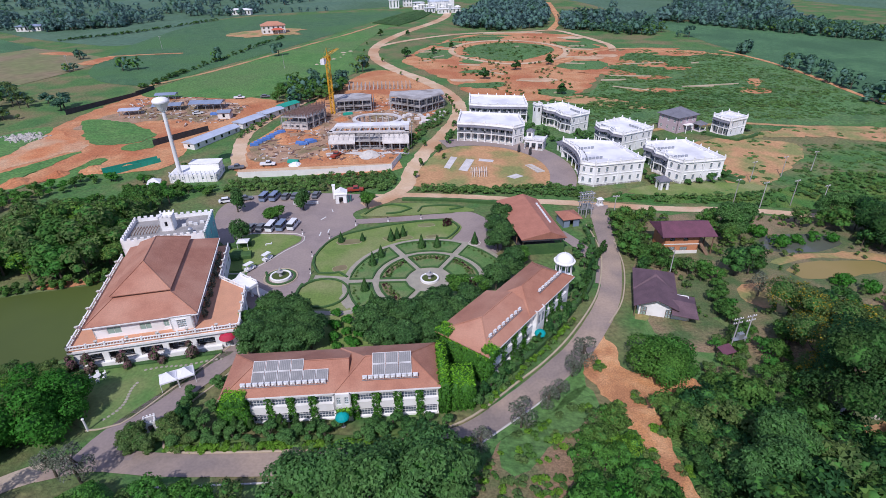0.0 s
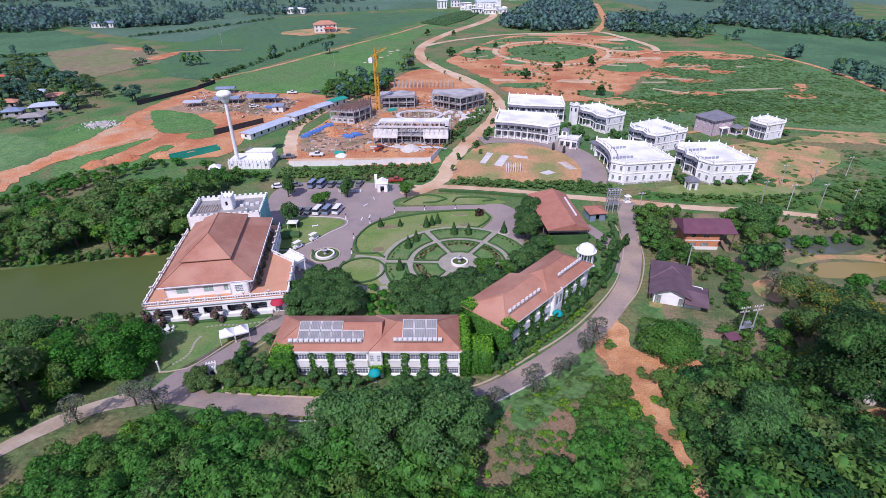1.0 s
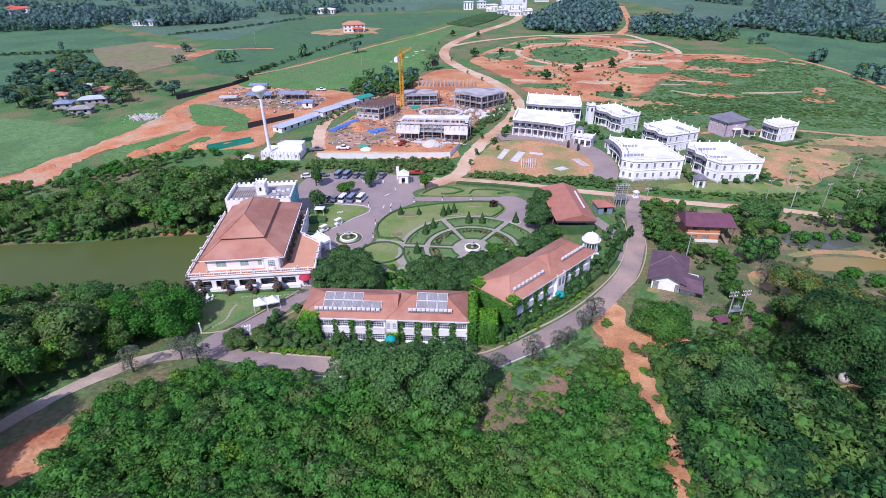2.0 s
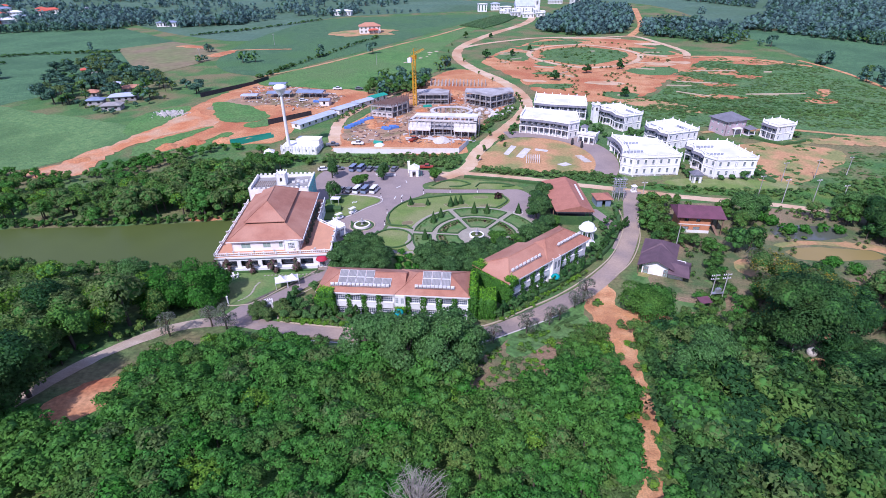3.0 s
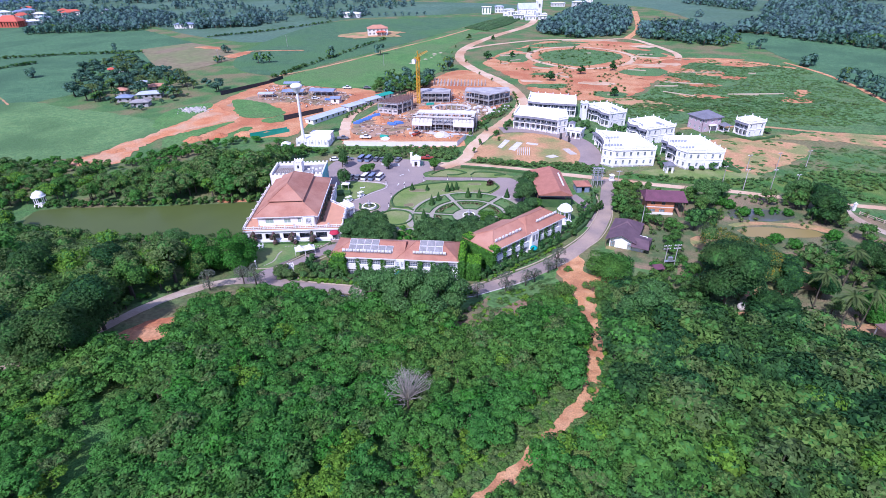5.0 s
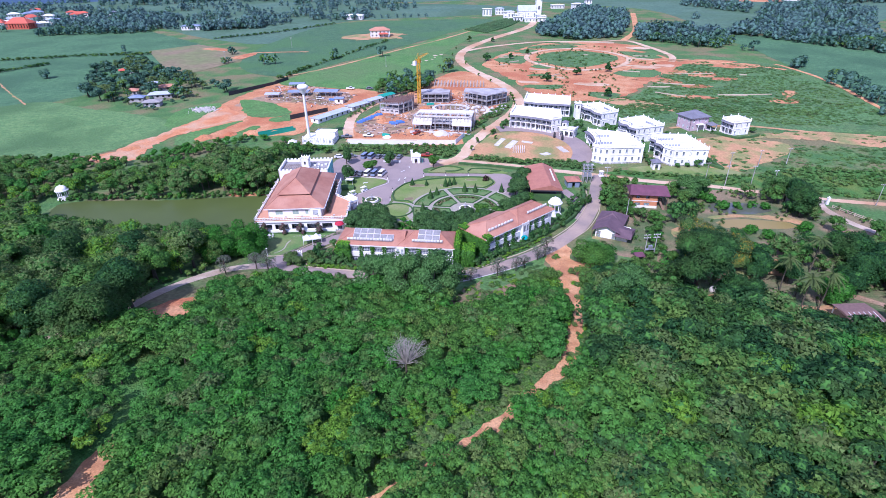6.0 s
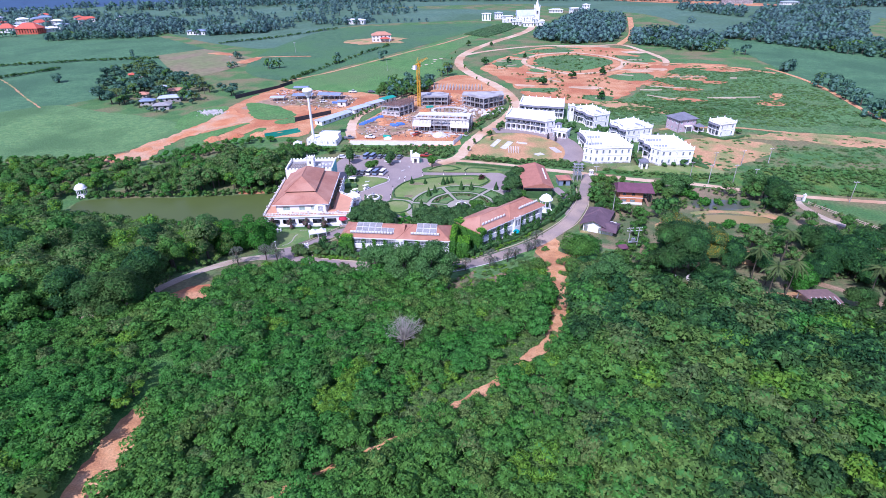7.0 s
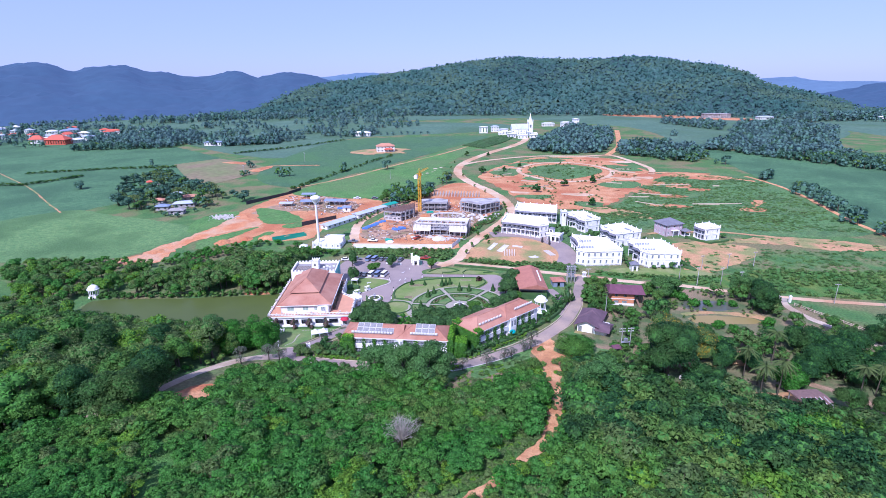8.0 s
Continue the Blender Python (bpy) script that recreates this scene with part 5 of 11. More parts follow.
north_bush = [(x, y, 0.75) for x, y in scatter([(-84, 147), (-68, 146), (-66, 151), (-88, 157), (-100, 160), (-112, 158), (-118, 146), (-136, 122), (-150, 116), (-178, 114), (-205, 112), (-215, 116), (-178, 124), (-158, 122), (-146, 126), (-138, 150), (-122, 156), (-112, 162), (-90, 160), (-96, 142), (-112, 130), (-128, 116), (-104, 143)], 3.5, lambda x, y: not inside(x, y, TONGUE))]
wood_of("bank_bushes", BUSHBANK, north_bush, [M["leaf_mid"], M["leaf"], M["leaf_fresh"]], "green bushes between the pond woods and the bare earth", 42, 0.6, 1.1, "bushes")
hues = ["leaf_mid", "leaf_mid", "leaf_olive", "leaf_olive", "leaf_olive", "leaf_mid", "leaf", "leaf_lime"]
pond_trees = [(x, y, s, hues[rg.integers(8)]) for x, y, s in west + north]
wood_of("lane_woods", BROADNEAR, [r for r in pond_trees if r[0] > -104 and r[1] < 66], [M["leaf_mid"], M["leaf_dark"]], "mixed woods of broad-leaved trees beside the lane", 46, 0.75, 1.3)
wood_of("pond_woods", BROAD, [r for r in pond_trees if not (r[0] > -104 and r[1] < 66)], [M["leaf_mid"], M["leaf_dark"], M["leaf_olive"], M["leaf_olive"]], "mixed broad-leaved woods round the pond", 4, 0.75, 1.3)
bank = [(x, y, 0.8) for x, y in scatter([(-68, 100), (-80, 98.2), (-90, 95.2), (-100, 92.7), (-113, 89.2), (-127, 86.7), (-139, 84.2), (-146, 82), (-142, 88), (-127, 90), (-113, 92), (-100, 95.5), (-90, 98), (-80, 101), (-68, 104)], 1.7, lambda x, y: True)]
bank += [(x, y, 1.0) for x, y in scatter([(-67, 73), (-80, 70), (-96, 68), (-112, 66), (-128, 66), (-146, 74), (-146, 68), (-128, 60), (-96, 62), (-66, 64)], 2.6, lambda x, y: rg.random() < 0.7)]
bank += [(x, y, 0.9) for x, y in scatter([(-60, 40), (-66, 28), (-70, 12), (-76, 2), (-92, -16), (-98, -14), (-80, 4), (-74, 16), (-70, 32), (-63, 44)], 2.0, lambda x, y: not near_line(x, y, LANE, 2.6))]
wood_of("bank_shrubs", SHRUB, bank, [M["leaf_mid"], M["leaf_fresh"], M["leaf_dark"]], "shrubs and tall grass along the pond bank and lane", 41, 0.8, 1.5, "shrubs")

# orchard and thickets to the east
HOUSES = [(108, 105, 6), (97, 104.5, 5), (120, 104.5, 5), (104, 117, 4), (61, 112, 9), (48, 90, 9), (52, 80, 6), (95, 103, 11), (95, 115, 8), (104, 54, 9), (114, 60, 6), (84, 66, 4), (66, 92, 5), (96, 66, 5)]
OPEN = [(60, 82), (62, 90), (66, 99), (80, 102), (84, 94), (74, 82), (65, 78)]
east = scatter([(48, 94), (48, 130), (60, 136), (60, 128), (52, 104), (50, 66), (56, 72), (62, 84), (58, 98), (52, 104), (70, 104), (70, 124), (60, 130), (120, 125), (118, 112), (138, 92), (165, 76), (165, 46), (90, 52)], 5.3,
               lambda x, y: all(math.hypot(x - a, y - b) > r for a, b, r in HOUSES) and not (80 < x < 108 and 88 < y < 112) and not (70 < x < 104 and y < 57) and not near_line(x, y, DRIVE, 4) and not near_line(x, y, YARD, 4) and not inside(x, y, OPEN) and noise.noise((x * 0.07, y * 0.07, 5)) > -0.2)
wood_of("orchard_trees", BROAD, east, [M["leaf_mid"], M["leaf_dark"], M["leaf_olive"], M["leaf_olive"]], "scattered orchard and garden trees among houses", 6, 0.35, 0.75)
lowshrub = scatter([(47.5, 92), (49, 134), (60, 132), (122, 126), (140, 100), (165, 80), (165, 44), (90, 48), (62, 64), (52, 72)], 2.5, lambda x, y: all(math.hypot(x - a, y - b) > r * 0.8 for a, b, r in HOUSES) and not near_line(x, y, DRIVE, 3) and not near_line(x, y, YARD, 3) and (noise.noise((x * 0.12, y * 0.12, 1)) > (0.2 if inside(x, y, OPEN) else 0.0) or x < 56))
wood_of("orchard_shrubs", SHRUB, lowshrub, [M["leaf_olive"], M["leaf_mid"], M["weeds"]], "low shrubs and weeds in the orchard", 7, 0.4, 1.05, "shrubs", core=False)

# thicket between the lane and the mansions, hedges of tall weeds
patch("undergrowth", [(50, 142), (56, 146), (92, 145), (106, 148), (130, 160), (160, 160), (215, 172), (330, 190), (330, 146), (210, 132), (157, 130), (129, 131), (110, 134), (86, 138.5), (68, 139.5)], M["under"], 0.06, "low green weeds along the lane", 1.0, 4)
band = scatter([(50, 142), (56, 146), (92, 145), (106, 148), (130, 160), (160, 160), (215, 172), (330, 190), (330, 146), (210, 132), (157, 130), (129, 131), (110, 134), (86, 138.5), (68, 139.5)], 2.3, lambda x, y: noise.noise((x * 0.09, y * 0.09, 8)) > -0.35)
wood_of("thicket", SHRUB, band, [M["field_leaf"], M["weeds"], M["leaf_olive"], M["leaf_mid"]], "tall green thicket of weeds along the lane", 8, 0.7, 1.3, "shrubs", core=False, squash=0.5)
gap = scatter([(50, 76), (56, 80), (60, 92), (58, 102), (50, 104), (46.5, 110), (49, 130), (54, 128), (55, 108), (62, 104), (66, 96), (62, 80), (56, 72)], 2.6, lambda x, y: not inside(x, y, OPEN) and all(math.hypot(x - a, y - b) > r * 0.75 for a, b, r in HOUSES))
gap += scatter([(47, 60), (62, 60), (67, 70), (60, 76), (54, 72), (47, 68)], 2.9, lambda x, y: not near_line(x, y, TRACK, 4) and math.hypot(x - 40.5, y - 68.5) > 8 and math.hypot(x - 56.3, y - 73) > 3.4 and noise.noise((x * 0.15, y * 0.15, 5)) > -0.3)
wood_of("garden_thicket", BUSHFAR, gap, [M["leaf_mid"], M["leaf"], M["leaf_olive"]], "dense garden bushes between the two houses", 44, 0.5, 0.95, "bushes")
weeds = scatter([(-5, 149.3), (-3, 153), (20, 151.6), (39, 153.6), (46, 150), (47, 143.5), (34, 145.4), (16, 147.6), (2, 149)], 1.5, lambda x, y: True)
weeds += scatter([(-66, 150.5), (-66, 158.5), (-40, 161.5), (-14, 165), (-11.5, 156), (-14, 150.5)], 1.7, lambda x, y: True)
weeds += scatter([(-78, 152), (-88, 172), (-74, 172), (-68, 162), (-66, 152)], 2.2, lambda x, y: not (-87 < x < -67 and 155 < y < 171))
weeds += scatter([(-11, 176), (-6, 196), (2, 216), (6, 232), (3, 236), (-4, 216), (-10, 196)], 1.8, lambda x, y: True)
weeds += scatter([(-78, 206), (-72, 232), (-68, 246), (-65, 246), (-70, 226), (-74, 206), (-76, 198)], 2.0, lambda x, y: True)
wood_of("tall_weeds", SHRUB, weeds, [M["field_leaf"], M["weeds"], M["leaf_olive"]], "band of tall weeds and banana plants", 9, 0.65, 1.3, "shrubs", core=False, squash=0.7)

# rough vegetation in the fields to the north-east
rough = scatter([(48, 205), (86, 216), (128, 214), (200, 222), (198, 300), (192, 360), (140, 380), (118, 352), (80, 268), (50, 250)], 2.7, lambda x, y: noise.noise((x * 0.05, y * 0.08, 3)) > -0.3)
rough += scatter([(18, 384), (30, 404), (52, 412), (74, 400), (80, 380), (64, 356), (44, 344), (26, 358)], 3.0, lambda x, y: noise.noise((x * 0.06, y * 0.06, 3)) > -0.25)
OPENLAND = [(70, 142), (92, 147), (98, 152), (104, 150), (124, 166), (133, 176), (136, 186), (166, 186), (196, 196), (206, 220), (330, 200), (330, 192), (215, 174), (160, 161), (130, 161)]
rough += scatter(OPENLAND, 3.2, lambda x, y: noise.noise((x * 0.07, y * 0.09, 6)) > -0.2)
rough += scatter([(91, 174), (96, 188), (110, 193), (132, 188), (130, 176), (122, 168), (104, 152), (94, 152)], 3.6, lambda x, y: noise.noise((x * 0.11, y * 0.13, 4)) > 0.12)
rough += scatter([(120, 196), (134, 203), (150, 206), (172, 206), (196, 198), (188, 190), (165, 188), (150, 194)], 3.4, lambda x, y: noise.noise((x * 0.09, y * 0.12, 4)) > 0.05)
wood_of("field_weeds", WEED, rough, [M["field_leaf"], M["field_leaf"], M["weeds"], M["leaf_olive"]], "clumps of weeds and brush in the rough field", 10, 0.6, 1.6, "shrubs", core=False, squash=0.1)

# hedge lines and lone trees between the western fields
hedge_row = [(x0 + (x1 - x0) * k / n + rg.uniform(-1.5, 1.5), y0 + (y1 - y0) * k / n + rg.uniform(-1.5, 1.5)) for x0, y0, x1, y1, n in ((-425, 262, -380, 270, 9), (-380, 270, -362, 310, 10), (-425, 313, -360, 345, 16), (-360, 345, -308, 358, 10), (-298, 442, -259, 482, 12), (-259, 482, -216, 560, 14), (-155, 284, -148, 326, 9), (-148, 326, -123, 450, 14)) for k in np.arange(0, n, 0.25)]
wood_of("field_hedges", SHRUB, hedge_row, [M["leaf_dark"], M["leaf_mid"]], "low dark hedge lines between the cane fields", 43, 0.7, 1.9, "hedge", core=False, squash=0.7)

belt = scatter([(44, 214), (60, 226), (84, 230), (120, 236), (165, 234), (168, 245), (118, 250), (80, 246), (52, 238)], 2.5, lambda x, y: noise.noise((x * 0.08, y * 0.08, 9)) > -0.25)
belt += scatter([(70, 254), (90, 252), (130, 256), (170, 250), (190, 256), (186, 268), (140, 272), (104, 268)], 3.2, lambda x, y: noise.noise((x * 0.08, y * 0.08, 4)) > -0.05)
wood_of("shrub_belt", WEED, belt, [M["field_leaf"], M["field_leaf"], M["weeds"], M["leaf_olive"]], "belt of low green shrubs behind the mansions", 47, 0.8, 1.8, "shrubs", core=False, squash=0.17)

tufts = scatter([(-14, 340), (-2, 396), (26, 440), (62, 440), (94, 420), (116, 372), (100, 332), (70, 272), (44, 258), (20, 268), (6, 300)], 5.0, lambda x, y: noise.noise((x * 0.07, y * 0.07, 7)) > 0.1)
wood_of("terrace_weeds", WEED, tufts, [M["weeds"], M["leaf_olive"]], "tufts of weeds on the red terraces", 49, 0.5, 1.2, "shrubs", core=False, squash=0.6)

# far groves
far = scatter([(14, 500), (16, 530), (40, 610), (70, 720), (120, 668), (108, 560), (92, 488), (48, 468)], 5.6, lambda x, y: True)
far += scatter([(104, 476), (116, 540), (150, 548), (190, 516), (188, 470), (172, 432), (150, 446)], 5.4, lambda x, y: noise.noise((x * 0.05, y * 0.05, 2)) > -0.3)
far += scatter([(195, 523), (230, 485), (260, 452), (286, 424), (308, 407), (420, 330), (440, 350), (339, 440), (318, 490), (290, 540), (262, 590), (220, 560)], 6.0, lambda x, y: True)
far += scatter([(240, 590), (268, 660), (320, 790), (390, 795), (410, 702), (350, 590), (322, 512), (290, 560)], 8.5, lambda x, y: noise.noise((x * 0.03, y * 0.03, 2)) > -0.35)
far += scatter([(206, 779), (265, 699), (293, 750), (220, 840)], 8, lambda x, y: True)
village = scatter([(-302, 277), (-318, 314), (-306, 336), (-262, 300), (-240, 284), (-205, 266), (-177, 266), (-166, 248), (-187, 228), (-206, 214), (-247, 210), (-262, 236)], 6.2, lambda x, y: all(math.hypot(x - a, y - b) > 7.5 for a, b in ((-198, 208), (-205, 226), (-213, 244), (-214, 216), (-228, 231), (-276, 287), (-250, 262), (-228, 250))) and noise.noise((x * 0.06, y * 0.06, 1)) > -0.06)
village += [(x, y, 0.45) for x, y in ((-192, 200), (-197, 200.4), (-202, 202), (-208, 206), (-214, 208), (-220, 211), (-198, 218), (-206, 217.6), (-190, 214), (-186, 220), (-212, 234), (-206, 235), (-184, 230), (-234, 222), (-228, 216))]
far += scatter([(-500, 440), (-400, 470), (-400, 520), (-440, 600), (-530, 640), (-545, 520)], 7, lambda x, y: noise.noise((x * 0.02, y * 0.02, 1)) > -0.45)
far += scatter([(-720, 470), (-500, 446), (-520, 490), (-540, 640), (-800, 700), (-860, 560)], 12, lambda x, y: noise.noise((x * 0.03, y * 0.03, 1)) > 0.0)
far += scatter([(-400, 476), (-280, 530), (-200, 600), (-190, 660), (-300, 660), (-440, 640)], 10, lambda x, y: noise.noise((x * 0.03, y * 0.03, 7)) > 0.02)
far += scatter([(-344, 490), (-285, 518), (-292, 548), (-350, 520)], 6, lambda x, y: True)
far += scatter([(-1000, 620), (-900, 860), (-600, 950), (-200, 900), (-150, 700), (-420, 660), (-640, 660)], 15, lambda x, y: noise.noise((x * 0.016, y * 0.016, 1)) > 0.02)
far += [(x, y, 1.3) for x, y in scatter([(400, 800), (420, 860), (520, 960), (640, 930), (560, 880)], 12, lambda x, y: True)]
far += scatter([(420, 380), (480, 520), (520, 640), (560, 560), (520, 420)], 14, lambda x, y: noise.noise((x * 0.02, y * 0.02, 4)) > 0.0)
far += [(x + rg.uniform(-3, 3), y + rg.uniform(-3, 3)) for x, y in [(200, 357), (196, 366), (204, 312), (207, 305), (205, 318), (204, 280), (206, 272), (201, 240), (204, 234), (199, 244), (203, 220), (206, 214), (184, 430), (190, 426), (-323, 263), (-320, 266), (-238, 362), (-235, 364), (-222, 326), (-218, 329), (-186, 328), (-180, 331), (-141, 354), (-143, 356), (-105, 370), (-336, 366), (192, 632), (194, 636)]]
far += [(x + rg.uniform(-5, 5), y + rg.uniform(-6, 6)) for x, y in [(-64, 268), (-58, 272), (-54, 280), (-60, 262), (-66, 276), (-50, 270), (-68, 262), (-70, 252), (-66, 266), (-60, 284), (-66, 290), (-56, 258), (-62, 276), (-72, 268), (-62, 256), (-56, 262), (-52, 276), (-66, 284), (-74, 276), (-46, 320), (-42, 316)]]
far += [(x, y + rg.uniform(-2, 2), 0.6) for x in range(-232, -120, 9) for y in (608 + 0.2 * (x + 230),)]
far += [(27 + d * math.sin(a) + rg.uniform(-4, 4), -80 + d * math.cos(a), 1.35) for a in np.arange(-0.66, 0.55, 0.011) for d in (1042 + rg.uniform(-6, 6), 1056 + rg.uniform(-9, 9), 1072 + rg.uniform(-12, 12)) if noise.noise((a * 18, d * 0.02, 3)) > -0.22]
far += [(x + rg.uniform(-3, 3), y + rg.uniform(-4, 4), rg.uniform(1.0, 1.5)) for x, y in [(197, 360), (205, 361), (201, 366), (206, 323), (208, 312), (209, 292), (207, 300), (204, 318), (203, 256), (204, 246), (205, 262), (206, 284), (204, 236), (207, 225), (145, 444), (150, 441), (139, 448)]]
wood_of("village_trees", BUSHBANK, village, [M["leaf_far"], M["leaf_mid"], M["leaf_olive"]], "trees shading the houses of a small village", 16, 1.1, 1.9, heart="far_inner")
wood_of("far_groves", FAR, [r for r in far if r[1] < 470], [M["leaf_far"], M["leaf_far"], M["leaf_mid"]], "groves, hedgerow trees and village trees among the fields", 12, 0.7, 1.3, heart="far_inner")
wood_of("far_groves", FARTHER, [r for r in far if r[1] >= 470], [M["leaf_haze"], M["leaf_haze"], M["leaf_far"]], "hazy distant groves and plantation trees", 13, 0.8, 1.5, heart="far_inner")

back = scatter([(-78, 250), (-78, 276), (-70, 294), (-54, 288), (-46, 272), (-52, 256), (-64, 246)], 4.6, lambda x, y: True)
wood_of("site_grove", BROAD, back, [M["leaf_mid"], M["leaf_far"], M["leaf_olive"]], "grove of leafy trees behind the building site", 14, 0.4, 0.7)
# garden and roadside trees, one by one
big = tree_thing("tree", 21, 3.6, 7.0, 2200, 0.36, M["leaf_garden"], "dark round garden tree with dense foliage", group="garden trees", lobes=10, low=0.15)
plant(big, [(-31.5, 79.5), (-27.2, 78), (-23.4, 78.4), (-10.4, 80.4), (-3.2, 81), (0.5, 82), (-29, 79), (-25.5, 81), (-21.8, 79.5), (-8.5, 82), (-5, 79), (-1.5, 83.5), (2.5, 86.5), (5.8, 83.5), (8.5, 89), (14.6, 95.2), (17.6, 99.2), (19, 104), (16.5, 112), (18.5, 116.5), (16.8, 120.5), (18.6, 125), (-30.5, 83), (-32, 75.6), (-28, 74.6), (-24, 75), (-21.6, 76), (-8, 75.4), (-4, 75.6), (0, 77), (4, 79.6)], rg, 0.85, 1.12)
mid = tree_thing("tree", 22, 3.0, 6.5, 1200, 0.42, M["leaf_bright"], "bright green garden tree beside the drive", group="bright garden trees", lobes=9, low=0.2)
plant(mid, [(-44.2, 129.4), (-42.6, 131), (-18.6, 138), (6.4, 92.6), (11.5, 95), (21, 106), (-33.4, 81.4), (-10.4, 84)], rg, 0.65, 0.92)
cone = tree_thing("cypress_tree", 23, 2.3, 6.5, 1300, 0.32, M["leaf_garden"], "tall dark conifer at the lawn corner", group="conifers", lobes=9, low=0.05, flat=1.4)
plant(cone, [(-48.6, 118.4), (-55.8, 136.6), (-37.1, 137.6)], rg, 1.0, 1.25)
grey = tree_thing("tree", 24, 2.3, 5.6, 1100, 0.19, M["leaf_grey"], "thin greyish tree on the road verge", group="roadside trees", lobes=16, low=0.12, flat=1.3, limbs=14, fat=0.7, core=False)
plant(grey, [(25.2, 67.8), (27.4, 70.4), (21.8, 62.2), (19.6, 60), (14.8, 56), (8.3, 51.3), (-17, 46), (-46, 46), (-56, 42), (-50, 47), (70, 92)], rg, 0.85, 1.15)
tall = tree_thing("tree", 25, 4.6, 11.0, 3600, 0.35, M["leaf_soft"], "large spreading tree with a dense green crown", group="large trees", lobes=12, low=0.2)
plant(tall, [(-9, 41.6), (-3, 41), (3, 43), (-14.4, 40), (-6, 37.6), (0.6, 38.6)], rg, 0.92, 1.15)
plant(copy_thing(tall, Matrix.Identity(4)), [(-66, 57), (-76, 60), (76, 118), (80, 122), (106, 126), (110, 124), (43, 42), (48, 47)], rg, 0.7, 1.0)
dark = tree_thing("tree", 35, 5.6, 13.0, 3400, 0.42, M["leaf_dark"], "tall dark feathery tree above the orchard", group="tall dark trees", lobes=14, low=0.2)
plant(dark, [(111, 78), (114, 72), (120, 74), (110, 111), (126, 68), (106, 66), (-80, 39), (-90, 29), (-66, 17), (-84, 22), (-98, 40), (-108, 26), (-76, 8), (-65.9, 20.1), (-64.5, 13), (-67, 7), (-62.8, 7.6)], rg, 0.8, 1.0)
fresh = tree_thing("tree", 36, 4.4, 9.0, 3400, 0.33, M["leaf_fresh"], "broad bright green tree with a dense rounded crown", group="fresh green trees", lobes=13, low=0.1, flat=0.8)
plant(fresh, [(-57.5, 55), (-63, 51), (-57, 60), (97, 58), (-61, 57), (-67, 56), (-62.5, 61.5)], rg, 0.95, 1.15)
round_bush = tree_thing("bush", 39, 2.2, 3.2, 620, 0.34, M["leaf_fresh"], "round green orchard bush on the grass", "bush", "orchard bushes", lobes=9, low=0.05)
plant(round_bush, [(81, 121), (84, 118.5), (92, 115), (97, 116.5), (101, 115.5), (87, 113.5), (90, 95.6), (94.4, 92.6), (107, 99.6), (78.4, 89.3), (115, 96), (102, 86), (96, 84), (110, 90), (88, 84)], rg, 0.75, 1.1)
dim = tree_thing("tree", 41, 4.2, 7.5, 2400, 0.33, M["leaf_dark"], "low dark tree shading the farmyard", group="yard trees", lobes=14, low=0.15)
plant(dim, [(71, 49), (68.5, 46.5), (76, 44.5), (73, 56), (77, 53), (106, 47), (112, 43), (119, 36), (84, 41), (104, 63), (90, 66), (83, 68)], rg, 0.8, 1.05)
bush = tree_thing("bush", 26, 6.2, 5.2, 6800, 0.27, M["leaf"], "wide rounded green bush at the clay turnout", "bush", "wide bushes", lobes=34, low=0.1, flat=0.7, fat=0.62)
plant(bush, [(40.3, 69.2)], rg, 1.12, 1.12)
verge = tree_thing("bush", 48, 3.2, 3.6, 1700, 0.27, M["leaf_mid"], "rounded bush beside the clay track", "bush", "track bushes", lobes=16, low=0.1, fat=0.7)
plant(verge, [(28.2, 54.6), (25.6, 51.6), (38.6, 55.4), (41.4, 58.4), (47.8, 63.4)], rg, 0.8, 1.05)
yel = tree_thing("tree", 27, 6.6, 13.5, 4600, 0.36, M["leaf_olive"], "tall tree with yellow blossom among green leaves", group="yellow trees", lobes=16, low=0.2)
_, (bv, bf, _), _ = make_tree(27, 6.7, 13.8, 1700, 0.32, lobes=16, low=0.2)
keep = np.array([noise.noise(Vector(bv[q[0]]) * 0.3) > -0.08 for q in bf])
part("blossom", np_mesh("blossom", [(bv, bf[keep], M["blossom"])]), None, yel, "yellow blossom")
plant(yel, [(66.4, 68), (70, 80), (78, 73)], rg, 0.72, 0.9)
giant = tree_thing("tree", 37, 8.8, 17.5, 10500, 0.36, M["leaf_dark"], "very large dark feathery tree behind the hill", group="very large trees", lobes=30, low=0.12, fat=0.72)
plant(giant, [(65, 57)], rg, 1.0, 1.0)
grand = tree_thing("tree", 47, 6.8, 11.5, 5200, 0.38, M["leaf_dark"], "broad dark tree shading the farm drive", group="drive trees", lobes=22, low=0.1, fat=0.75)
plant(grand, [(114.4, 65.5), (110.3, 81.5), (112.6, 117.0), (122.5, 64.0), (138, 92.5), (116.6, 73)], rg, 0.72, 0.98)
lot = tree_thing("bush", 28, 1.7, 3.2, 700, 0.26, M["leaf_soft"], "leafy bush along the front of the block", "bush", "shrubbery", lobes=8, low=0.1, fat=0.8)
front = [(-36 + 1.9 * k + 0.5 * ((k * 7) % 3 - 1), 53.2 + 0.028 * (k * 1.9) + 0.9 * ((k * 5) % 3 - 1) * 0.6) for k in range(21)]
side = [(8.5 + 1.25 * k, 61.5 + 1.5 * k + 0.4 * ((k * 5) % 3)) for k in range(17)]
